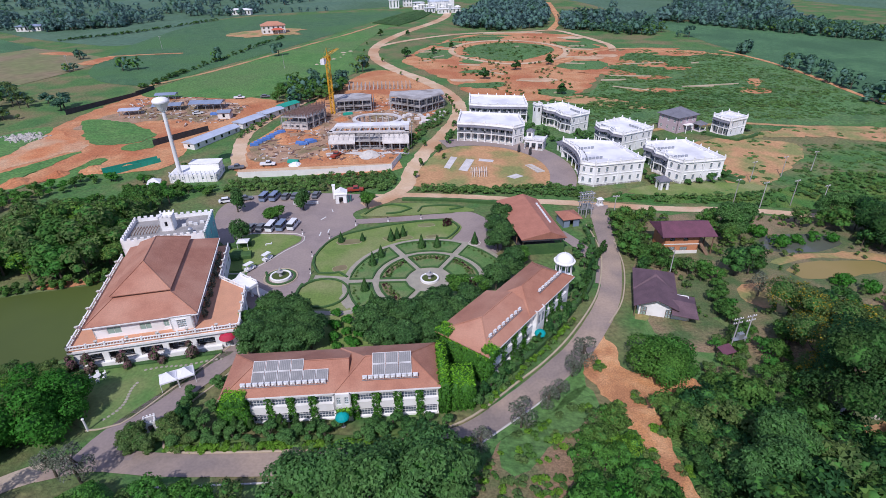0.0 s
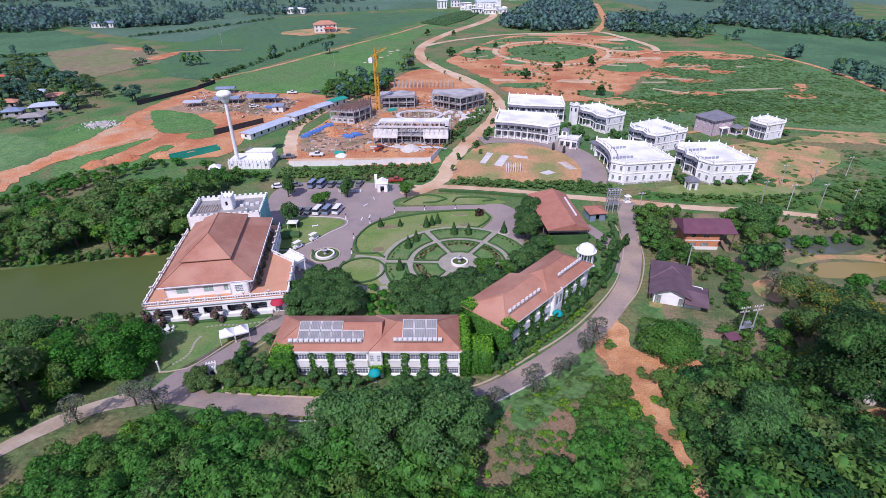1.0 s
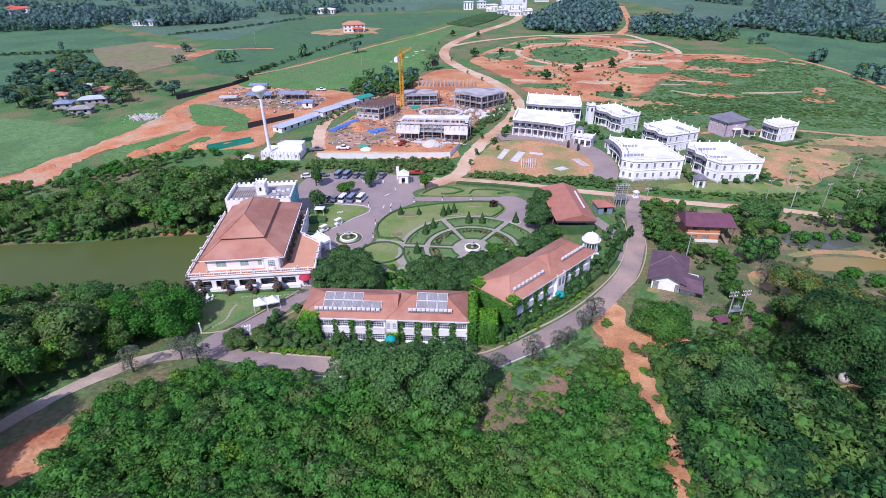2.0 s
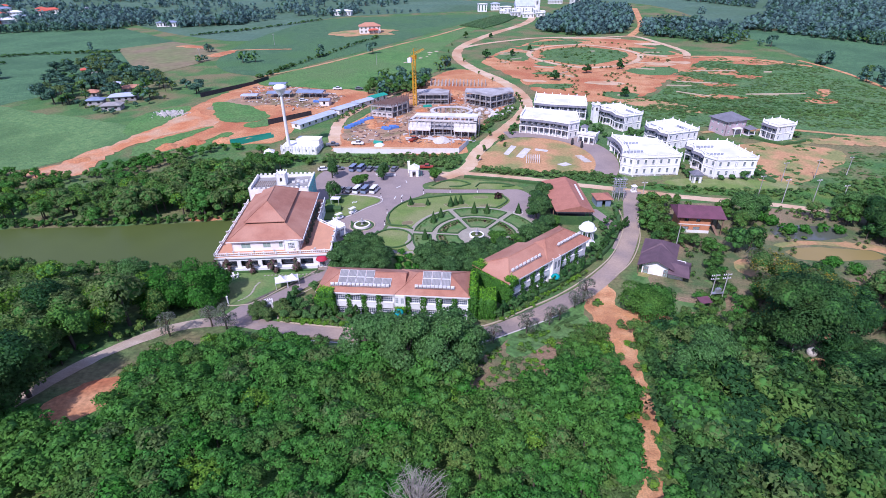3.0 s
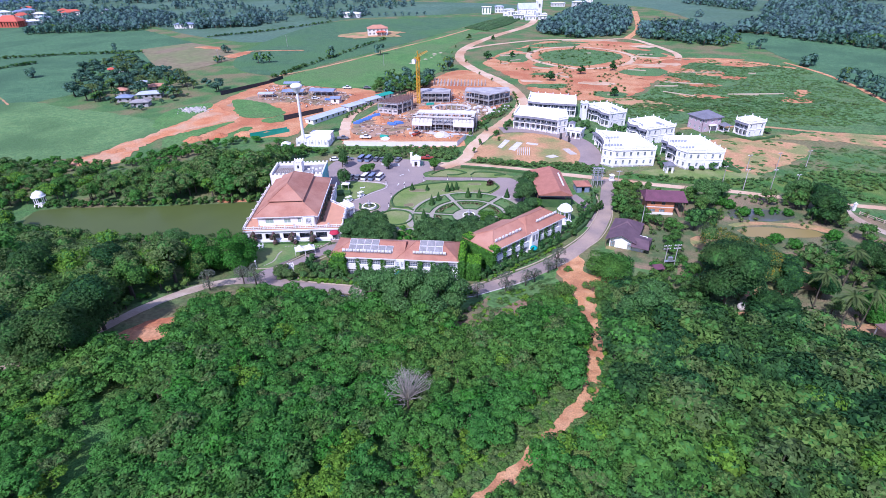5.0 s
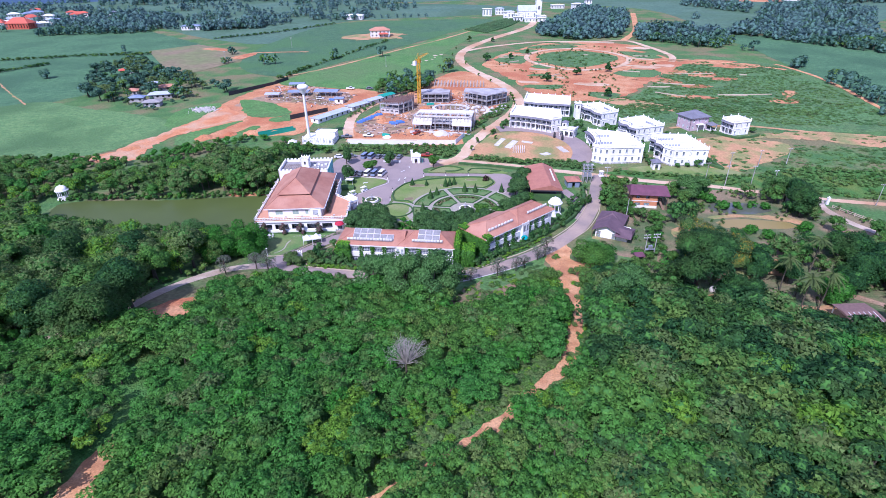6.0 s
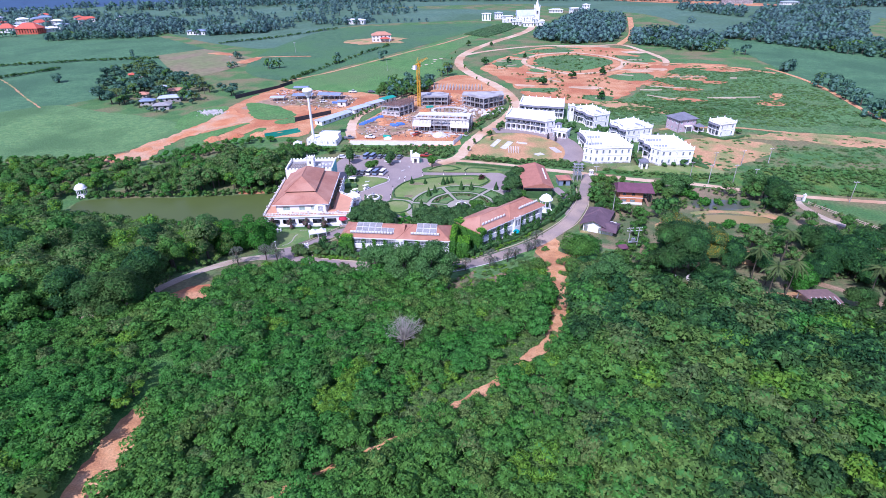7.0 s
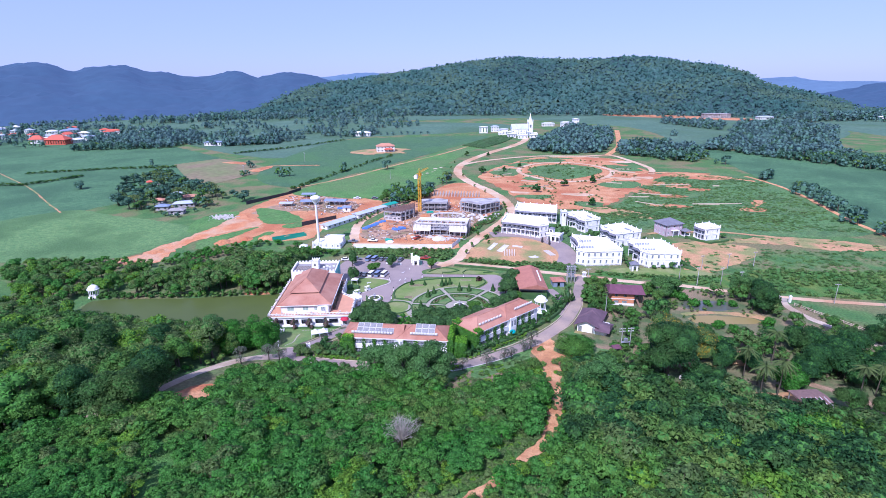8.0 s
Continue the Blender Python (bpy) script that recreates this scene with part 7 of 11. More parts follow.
    part("ridge_tiles", rid, M["tile"], H)
    part("gutter", Shape().beam((2.5, 1.3), (21.5, 1.3), -0.1, 0.05, 7.2, 7.4).beam((21.5, 1.3), (21.5, 31.4), -0.1, 0.05, 7.2, 7.4), W, H)
    # pergola of plants beside the east wall
    ivy("climbing_plant", H, [(21.5, 4 + 3.6 * k, 4.4, 22.0, 5.6 + 3.6 * k, 6.2) for k in range(7)], 5, M["leaf_grey"], 20, 0.3, core=False)
    # entrance porch set across the corner
    P = part("porch", Shape().prism([(24.6, 16.6), (27.0, 18.6), (30.6, 14.6), (28.4, 12.4)], 3.7, 4.3), W, H, "white porch roof on columns")
    rail(H, (26.9, 18.4), (30.4, 14.6), 4.3, 0.6, W)
    for x, y in ((26.9, 18.2), (28.6, 16.4), (30.3, 14.6)):
        part("column", CACHE.setdefault("porchcol", Shape().lathe(0, 0, [(0.32, 0), (0.32, 0.25), (0.22, 0.35), (0.2, 3.3), (0.3, 3.45), (0.3, 3.7)], 10).mesh("column")), W, H, m=pose(x, y, 0))
    part("steps", Shape().prism([(27.8, 18.8), (31.2, 15.2), (32.4, 16.4), (29.2, 20)], 0, 0.16).prism([(27.6, 18.2), (30.6, 15.0), (31.6, 16.0), (28.8, 19.2)], 0.16, 0.32), M["stone"], H)
    # red awning over the side door
    s = Shape()
    for k in range(10):
        t0, t1 = math.pi * k / 10, math.pi * (k + 1) / 10
        s.add([(25.9 - 1.5 * math.cos(t0), -0.4 - 1.5 * math.sin(t0), 2.55), (25.9 - 1.5 * math.cos(t1), -0.4 - 1.5 * math.sin(t1), 2.55), (25.9 - 1.1 * math.cos(t1), -0.4 - 0.6 * math.sin(t1), 3.25), (25.9 - 1.1 * math.cos(t0), -0.4 - 0.6 * math.sin(t0), 3.25)], [(0, 1, 2, 3)])
        s.add([(25.9 - 1.1 * math.cos(t0), -0.4 - 0.6 * math.sin(t0), 3.25), (25.9 - 1.1 * math.cos(t1), -0.4 - 0.6 * math.sin(t1), 3.25), (25.9, -0.4, 3.4)], [(0, 1, 2)])
    part("awning", s, M["red"], H, "red rounded canvas awning")
    window(H, 25.9, 0.15, 0.1, 0, 1.4, 2.3, 2, 2, "greyframe")
    # crenellated rear block with its turret
    B = Shape()
    facade(H, (0.2, 33.4), (18.2, 33.4), -0.2, 8.2, [(14.8, 15.6, 5.6, 6.6), (15.9, 16.7, 5.6, 6.6)], W, 0.3, nx=2, ny=2)
    facade(H, (18.2, 33.4), (18.2, 45.6), -0.2, 8.2, even(12.2, 3, 1.1, 4.8, 6.4), M["turq"], 0.3, label="turquoise painted side wall")
    facade(H, (18.2, 45.6), (0.2, 45.6), -0.2, 8.2, [], W, 0.3)
    facade(H, (0.2, 45.6), (0.2, 33.4), -0.2, 8.2, even(12.2, 3, 1.0, 4.8, 6.4), W, 0.3)
    part("roof_slab", Shape().box(0.4, 33.6, 7.2, 18.0, 45.4, 7.4), M["greyroof"], H, "grey flat roof with rows of rails")
    for k in range(26):
        part("merlon", CACHE.setdefault("merlon", Shape().box(-0.35, -0.18, 0, 0.35, 0.18, 0.5).mesh("merlon")), W, H, m=pose(0.6 + 0.7 * k, 33.55, 8.2) if k % 2 == 0 else pose(0.6 + 0.7 * k, 45.45, 8.2))
    for k in range(9):
        for x in (0.35, 18.05):
            part("merlon", CACHE["merlon"], W, H, m=pose(x, 34.2 + 1.35 * k, 8.2, 0, 0, 90))
    pierced(B, (7.6, 38.2), (10.6, 38.2), 7.4, 11.0, 0.25, [(1.2, 1.8, 8.6, 9.8)])
    for p, q in (((10.6, 38.2), (10.6, 41.2)), ((10.6, 41.2), (7.6, 41.2)), ((7.6, 41.2), (7.6, 38.2))):
        B.beam(p, q, 0, 0.25, 7.4, 11.0)
    for k in range(4):
        B.box(7.5 + 0.95 * k, 38.05, 11.0, 7.95 + 0.95 * k - 0.1, 38.45, 11.4).box(7.5 + 0.95 * k, 40.95, 11.0, 7.95 + 0.95 * k - 0.1, 41.35, 11.4)
    B.box(7.8, 38.4, 10.4, 10.4, 41.0, 10.55)
    part("turret", B, W, H, "white square turret with battlements")
    for k in range(9):
        part("roof_rail", CACHE.setdefault("rrail", Shape().box(-0.06, -1.9, 0, 0.06, 1.9, 0.1).box(-0.05, -1.8, -0.4, 0.05, -1.7, 0).box(-0.05, 1.7, -0.4, 0.05, 1.8, 0).mesh("roof_rail")), M["wood"], H, m=pose(1.4 + 0.65 * k, 39 + 0.1 * (k % 3), 7.9))
    for k in range(4):
        part("air_conditioner", CACHE.setdefault("acbox", Shape().box(-0.45, -0.2, 0, 0.45, 0.2, 0.6).cyl(0, -0.21, 0.1, 0.5, 0.02, n=4).mesh("air_conditioner")), M["frame"], H, m=pose(12.4 + 1.3 * k, 40 + 0.9 * (k % 2), 7.4))
    part("tank", Shape().lathe(14.5, 36, [(0.6, 7.4), (0.6, 8.4), (0.3, 8.7), (0.05, 8.72)], 12), M["steel"], H)


white_hall()


# ---- accommodation blocks with ivy ----
def ac_row(parent, p, q, z, n, slope):
    base = CACHE.setdefault("acunit", Shape().box(-0.36, -0.16, 0.1, 0.36, 0.16, 0.62).box(-0.32, -0.14, 0, -0.24, 0.14, 0.1).box(0.24, -0.14, 0, 0.32, 0.14, 0.1).lathe(-0.08, -0.165, [(0.02, 0.2), (0.2, 0.36), (0.02, 0.52)], 8).mesh("air_conditioner"))
    rz = math.degrees(math.atan2(q[1] - p[1], q[0] - p[0]))
    part("rack", Shape().beam(p, q, -0.3, -0.22, z - 0.06, z).beam(p, q, 0.2, 0.28, z - 0.06, z), M["steel"], parent)
    for k in range(n):
        t = (k + 0.5) / n
        part("air_conditioner", base, M["frame"], parent, m=pose(p[0] + (q[0] - p[0]) * t, p[1] + (q[1] - p[1]) * t, z, 0, 0, rz))


def collector_field(parent, u0, v0, cols, rows, w, h, tilt, z):
    panel = CACHE.setdefault(("col", w, h), Shape().box(-w / 2 + 0.05, 0, 0, w / 2 - 0.05, h - 0.06, 0.08).mesh("panel_frame"))
    face = CACHE.setdefault(("colf", w, h), Shape().box(-w / 2 + 0.12, 0.08, 0.08, w / 2 - 0.12, h - 0.14, 0.10).mesh("panel_glass"))
    L = w - 0.24
    grid = pierced(Shape(), (0, 0), (L, 0), 0, h - 0.22, 0.015, [(L * k / 6 + 0.02, L * (k + 1) / 6 - 0.02, 0.03, h - 0.25) for k in range(6)])
    grid.v = [(x - L / 2, z + 0.08, 0.115 - y) for x, y, z in grid.v]
    bars = CACHE.setdefault(("colb", w, h), grid.mesh("panel_grid"))
    for j in range(rows):
        for i in range(cols):
            if j == 1 and i >= 4 and cols == 6:
                continue
            m = pose(u0 + w * (i + 0.5), v0 + h * j * math.cos(radians(tilt)), z + h * j * math.sin(radians(tilt)), tilt, 0, 0)
            o = part("collector", panel, M["frame"], parent, "" if i else "white-framed solar water collector", m=m)
            part("panel_glass", face, M["collector"], o)
            part("panel_grid", bars, M["concrete"], o)
    part("collector_rack", Shape().box(u0 - 0.1, v0 - 0.15, z - 0.25, u0 + w * cols + 0.1, v0 - 0.05, z - 0.1), M["steel"], parent)


def umbrella(x, y, label):
    u = thing("umbrella", x, y, land(y), 0, label, "umbrella", "teal umbrellas")
    part("pole", Shape().cyl(0, 0, 0, 2.5, 0.04, n=6), M["steel"], u)
    part("canopy", Shape().lathe(0, 0, [(1.08, 1.95), (1.1, 2.0), (1.0, 2.3), (0.72, 2.6), (0.32, 2.8), (0.03, 2.86)], 12), M["teal"], u, "domed teal canvas")
    part("foot", Shape().cyl(0, 0, 0, 0.1, 0.35, n=10), M["concrete"], u)
    return u


def bays(H, p, q, spans, out=0.35):
    """Two-storey white window bays along a front, with gridded windows over white panels."""
    L = math.hypot(q[0] - p[0], q[1] - p[1])
    ops = []
    for a, b in spans:
        ops += [(a, b, 0.9, 2.5), (a, b, 4.1, 5.75)]
    facade(H, p, q, -0.2, 6.2, ops, M["white"], 0.3, nx=5, ny=3, bar=0.045, glass="shade_glass")
    d = ((q[0] - p[0]) / L, (q[1] - p[1]) / L)
    for a, b in spans:
        s = Shape()
        pa, pb = (p[0] + d[0] * (a - 0.1), p[1] + d[1] * (a - 0.1)), (p[0] + d[0] * (b + 0.1), p[1] + d[1] * (b + 0.1))
        part("spandrel", s.beam(pa, pb, -out, 0, 2.62, 4.05), M["white"], H, "white panel between the windows")
        part("window_sill", Shape().beam(pa, pb, -out - 0.08, 0, 4.06, 4.14), M["white"], H)
        part("window_head", Shape().beam(pa, pb, -out - 0.05, 0, 5.8, 5.95), M["white"], H)
        part("plinth", Shape().beam(pa, pb, -out * 0.7, 0, 0.0, 0.85), M["white"], H)


def front_block():
    H = thing("hotel_block", -26.5, 57.6, land(57.6) * 0.3, 4.0, "two-storey white block with terracotta roof and ivy", "building")
    spans = [(0.1, 2.5), (3.4, 5.7), (6.7, 9.0), (10.1, 12.5), (16.3, 18.5), (19.8, 21.9), (23.1, 25.3), (26.5, 28.7)]
    bays(H, (0, 0), (28.8, 0), spans)
    facade(H, (28.8, 0), (28.8, 9), -0.2, 6.2, [], M["white"], 0.3)
    facade(H, (28.8, 9), (-3.6, 9), -0.2, 6.2, even(32.4, 9, 1.6, 3.9, 5.5), M["white"], 0.3)
    facade(H, (-3.6, 9), (-3.6, 0), -0.2, 6.2, [], M["white"], 0.3)
    facade(H, (-3.6, 0), (0, 0), -0.2, 6.2, [], M["white"], 0.3)
    part("floor", Shape().box(-3.2, 0.4, 2.9, 28.4, 8.6, 3.1), M["dark"], H)
    part("floor", Shape().box(-3.2, 0.4, 0.0, 28.4, 8.6, 0.1), M["dark"], H)
    part("entrance_bay", pierced(Shape(), (12.9, -0.8), (15.4, -0.8), 0, 6.3, 0.2, [(0.3, 1.0, 4.2, 5.7), (1.5, 2.2, 4.2, 5.7), (0.8, 1.8, 0, 2.2)]).beam((12.9, 0), (12.9, -0.8), 0, 0.2, 0, 6.3).beam((15.4, -0.8), (15.4, 0), 0, 0.2, 0, 6.3), M["white"], H, "white projecting entrance bay")
    window(H, 13.55, -0.7, 4.2, 0, 0.7, 1.5, 2, 3)
    window(H, 14.75, -0.7, 4.2, 0, 0.7, 1.5, 2, 3)
    part("roof", Shape().hip(-4.2, -0.5, 15.2, 9.8, 6.2, 8.7, 0.16, (0.6, 4.5), (15.0, 4.5)), M["tile"], H, "weathered terracotta-tiled roof")
    part("roof", Shape().hip(13.0, -0.55, 29.2, 10.0, 6.25, 8.95, 0.16, (17.6, 4.5), (24.4, 4.5)), M["tile"], H, "weathered terracotta-tiled roof")
    rid = Shape()
    for p, q in (((-4.2, -0.5, 6.4), (0.6, 4.5, 8.75)), ((-4.2, 9.8, 6.4), (0.6, 4.5, 8.75)), ((0.6, 4.5, 8.75), (15, 4.5, 8.75)), ((13, -0.55, 6.45), (17.6, 4.5, 9.0)), ((17.6, 4.5, 9.0), (24.4, 4.5, 9.0)), ((29.2, -0.55, 6.45), (24.4, 4.5, 9.0)), ((29.2, 10, 6.45), (24.4, 4.5, 9.0))):
        rid.tube(p, q, 0.1, n=5)
    part("ridge_tiles", rid, M["tile"], H)
    part("fascia", Shape().beam((-4.2, -0.55), (13, -0.55), 0, 0.06, 6.1, 6.35).beam((13, -0.6), (29.2, -0.6), 0, 0.06, 6.12, 6.4), M["white"], H, "white eaves board")
    collector_field(H, 0.3, 1.35, 6, 2, 1.95, 1.9, 23.4, 7.4)
    collector_field(H, 18.7, 1.35, 3, 2, 2.05, 1.95, 23.6, 7.66)
    ac_row(H, (-1.2, 1.0), (11.8, 1.0), 7.24, 14, 0)
    ac_row(H, (17.2, 1.0), (25.8, 1.0), 7.46, 10, 0)
    strips = [(u, -0.55, 0.0, u + w, -0.02, 6.0) for u, w in ((2.55, 0.85), (5.75, 0.9), (9.05, 1.0), (15.45, 0.85), (18.6, 1.15), (22.0, 1.05), (25.4, 1.05))]
    ivy("ivy_curtain", H, strips, 51, M["ivy_mid"], 22, 0.3, "green ivy hanging between the windows", core=False)
    ivy("ivy_corner", H, [(-4.4, -1.6, 0, -0.1, 0.2, 5.2), (-3.6, -1.4, 4.6, -0.2, 1.2, 6.9), (-4.6, 0, 0, -3.6, 8, 5.0)], 52, M["ivy_lime"], 24, 0.28, "thick ivy over the corner, sunlit top and shaded sides by colour", side_shade=M["ivy_mid"])
    ivy("ivy_end", H, [(28.9, -0.4, 0, 30.6, 9.2, 6.6), (29.0, 0.4, 6.0, 30.2, 9.6, 7.2)], 53, M["ivy_lime"], 24, 0.28, "thick ivy over the end wall, sunlit top and shaded sides by colour", side_shade=M["ivy_mid"])
    ivy("ivy_screen", H, [(30.4, 0.2, 0, 34.6, 5.4, 5.4), (13.2, -1.6, 2.4, 15.4, -0.9, 3.6)], 54, M["ivy_lime"], 24, 0.28, "ivy-covered pergola joining the blocks", side_shade=M["ivy_mid"])
    umbrella(-12.4, 56.6, "domed teal umbrella at the block entrance")


front_block()


def east_block():
    # long block turned along the curving road
    H = thing("hotel_block", 10.9, 67.2, 0, 51.5, "long white block with terracotta roof, ivy and balconies", "building")
    L, D = 29.0, 9.0
    spans = [(1.0 + 3.45 * k, 3.0 + 3.45 * k) for k in range(8) if k != 4]
    bays(H, (0, 0), (L, 0), spans)
    facade(H, (L, 0), (L, D), -0.2, 6.2, even(D, 2, 1.2, 4.0, 5.5), M["white"], 0.3)
    facade(H, (L, D), (0, D), -0.2, 6.2, even(L, 8, 1.5, 3.9, 5.5), M["white"], 0.3)
    facade(H, (0, D), (0, 0), -0.2, 6.2, [], M["white"], 0.3)
    part("floor", Shape().box(0.4, 0.4, 2.9, L - 0.4, D - 0.4, 3.1), M["dark"], H)
    part("floor", Shape().box(0.4, 0.4, 0.0, L - 0.4, D - 0.4, 0.1), M["dark"], H)
    part("entrance_bay", pierced(Shape(), (14.4, -0.9), (17.2, -0.9), 0, 6.6, 0.2, [(0.3, 1.2, 3.6, 5.7), (1.6, 2.5, 3.6, 5.7), (0.9, 1.9, 0, 2.2)]).beam((14.4, 0), (14.4, -0.9), 0, 0.2, 0, 6.6).beam((17.2, -0.9), (17.2, 0), 0, 0.2, 0, 6.6), M["white"], H, "white projecting stair bay with tall windows")
    window(H, 15.15, -0.8, 3.6, 0, 0.9, 2.1, 2, 4, "greyframe")
    window(H, 16.45, -0.8, 3.6, 0, 0.9, 2.1, 2, 4, "greyframe")
    part("roof", Shape().hip(-1.2, -0.5, 15.0, D + 2.0, 6.2, 8.7, 0.16, (4.6, 5.0), (14.6, 5.0)), M["tile"], H, "weathered terracotta-tiled roof")
    part("roof", Shape().hip(12.4, -0.55, L + 0.9, D + 0.4, 6.25, 9.0, 0.16, (17.2, 4.4), (L - 4.0, 4.4)), M["tile"], H, "weathered terracotta-tiled roof")
    rid = Shape()
    for p, q in (((-1.2, -0.5, 6.4), (4.6, 5, 8.75)), ((-1.2, D + 2, 6.4), (4.6, 5, 8.75)), ((4.6, 5, 8.75), (14.6, 5, 8.75)), ((12.4, -0.55, 6.45), (17.2, 4.4, 9.05)), ((17.2, 4.4, 9.05), (L - 4, 4.4, 9.05)), ((L + 0.9, -0.55, 6.45), (L - 4, 4.4, 9.05)), ((L + 0.9, D + 0.4, 6.45), (L - 4, 4.4, 9.05))):
        rid.tube(p, q, 0.1, n=5)
    part("ridge_tiles", rid, M["tile"], H)
    part("fascia", Shape().beam((-1.2, -0.55), (12.4, -0.55), 0, 0.06, 6.1, 6.35).beam((12.4, -0.6), (L + 0.9, -0.6), 0, 0.06, 6.12, 6.4), M["white"], H, "white eaves board")
    ac_row(H, (1.6, 1.6), (12.4, 1.6), 7.48, 8, 0)
    ac_row(H, (18.6, 1.6), (28.0, 1.6), 7.72, 8, 0)
    ivy("ivy_curtain", H, [(u, -0.5, 0, u + 1.2, -0.02, 5.9) for u in (3.15, 6.6, 10.05, 17.3, 20.4, 23.85)], 61, M["ivy_mid"], 20, 0.3, "green ivy hanging between the windows", core=False)
    ivy("ivy_end", H, [(-1.4, -0.8, 0, -0.02, D + 0.6, 6.0), (-0.9, -1.1, 5.6, 1.2, 1.2, 7.2), (-1.2, D - 1.0, 5.6, 1.4, D + 1.8, 7.2)], 62, M["ivy_lime"], 24, 0.28, "thick ivy over the long block's end wall, shade painted on its sides", side_shade=M["ivy_mid"])
    umbrella(21.2, 77.4, "domed teal umbrella at the stair door")


east_block()


def dome_pavilion(x, y, z, r, h, n, label, roof_r=None):
    p = thing("gazebo", x, y, z, 0, label, "gazebo", "domed gazebos")
    part("base", Shape().lathe(0, 0, [(r * 1.15, -0.1), (r * 1.15, 0.25), (r, 0.3), (r, 0.45), (0.05, 0.45)], 16), M["white"], p)
    col = Shape().lathe(0, 0, [(0.2, 0.4), (0.2, 0.6), (0.14, 0.7), (0.12, h - 0.3), (0.2, h - 0.1), (0.2, h)], 8).mesh("column")
    for k in range(n):
        part("column", col, M["white"], p, m=pose(r * 0.86 * math.cos(k * 6.283 / n), r * 0.86 * math.sin(k * 6.283 / n), 0))
    part("cornice", Shape().lathe(0, 0, [(r * 0.95, h), (r * 1.12, h + 0.1), (r * 1.15, h + 0.35), (r, h + 0.4), (0.05, h + 0.4)], 20), M["white"], p)
    part("dome", Shape().dome(0, 0, h + 0.4, r * 0.98, r * 0.8, 20, 7), M["white"], p, "white smooth dome")
    part("finial", Shape().lathe(0, 0, [(0.12, h + 0.38 + r * 0.8), (0.16, h + 0.6 + r * 0.8), (0.02, h + 0.9 + r * 0.8)], 6), M["white"], p)
    return p


dome_pavilion(30.2, 100.2, 0, 2.1, 4.1, 8, "tall white domed pavilion behind the block")
dome_pavilion(-146.4, 85.6, 0, 2.0, 3.2, 6, "white domed gazebo on the pond shore")


# ---- open restaurant shed, small shed, transformer frame ----
def restaurant():
    H = thing("restaurant_shed", 22.4, 110.6, 0, 6.0, "open-sided restaurant under a long red tiled roof", "building")
    s = Shape()
    s.add([(-0.6, -0.8, 4.3), (10.6, -0.8, 4.3), (9.2, 22.4, 4.3), (-2.2, 22.4, 4.3), (-0.6, -0.8, 4.5), (10.6, -0.8, 4.5), (9.2, 22.4, 4.5), (-2.2, 22.4, 4.5), (6.4, -0.8, 6.2), (5.2, 22.4, 6.2)],
          [(3, 2, 1, 0), (0, 1, 5, 8, 4), (1, 2, 6, 5), (2, 3, 7, 9, 6), (3, 0, 4, 7), (4, 8, 9, 7), (5, 6, 9, 8)])
    part("roof", s, M["tilered"], H, "red tiled pitched roof")
    part("hedge_wall", Shape().box(-0.2, -0.4, 0, 10.2, 0.3, 2.6), M["hedge"], H, "green planted front screen")
    for k in range(5):
        for x in (0.2, 9.6):
            part("post", CACHE.setdefault("rpost", Shape().box(-0.12, -0.12, 0, 0.12, 0.12, 4.3).mesh("post")), M["wood"], H, m=pose(x - 0.06 * 5.2 * k * 0.9, 0.6 + 5.2 * k, 0))
    part("scallop", Shape().add([(0.5 * k - 0.4, -0.85, 4.35) for k in range(22)] + [(0.5 * k - 0.4, -0.85, 4.0 - 0.18 * (k % 2)) for k in range(22)], [(k, k + 1, k + 23, k + 22) for k in range(21)]), M["dark"], H)
    part("rear_wall", Shape().box(-1.8, 21.2, 0, 8.8, 21.5, 4.3), M["cream"], H)
    part("floor", Shape().prism([(0, 0), (10, 0), (8.8, 21), (-1.4, 21)], -0.1, 0.1), M["dark"], H)
    for k in range(9):
        part("roof_vent", CACHE.setdefault("rvent", Shape().box(-0.25, -0.5, 0, 0.25, 0.5, 0.2).mesh("roof_vent")), M["frame"], H, m=pose(8.2 - 0.05 * k, 6.2 + 1.35 * k, 5.35))


restaurant()


def small_shed():
    H = thing("shed", 35.2, 124.6, 0, 12, "small shed with a red roof and blue-grey wall", "shed")
    part("wall", pierced(Shape(), (0, 0), (4.6, 0), 0, 2.4, 0.15, [(1.8, 2.8, 0, 2)]).beam((4.6, 0), (4.6, 4.6), 0, 0.15, 0, 2.4).beam((4.6, 4.6), (0, 4.6), 0, 0.15, 0, 2.4).beam((0, 4.6), (0, 0), 0, 0.15, 0, 2.4), M["bluemetal"], H)
    part("roof", Shape().hip(-0.4, -0.5, 5.2, 5.2, 2.4, 3.6, 0.12), M["tilered"], H)


small_shed()


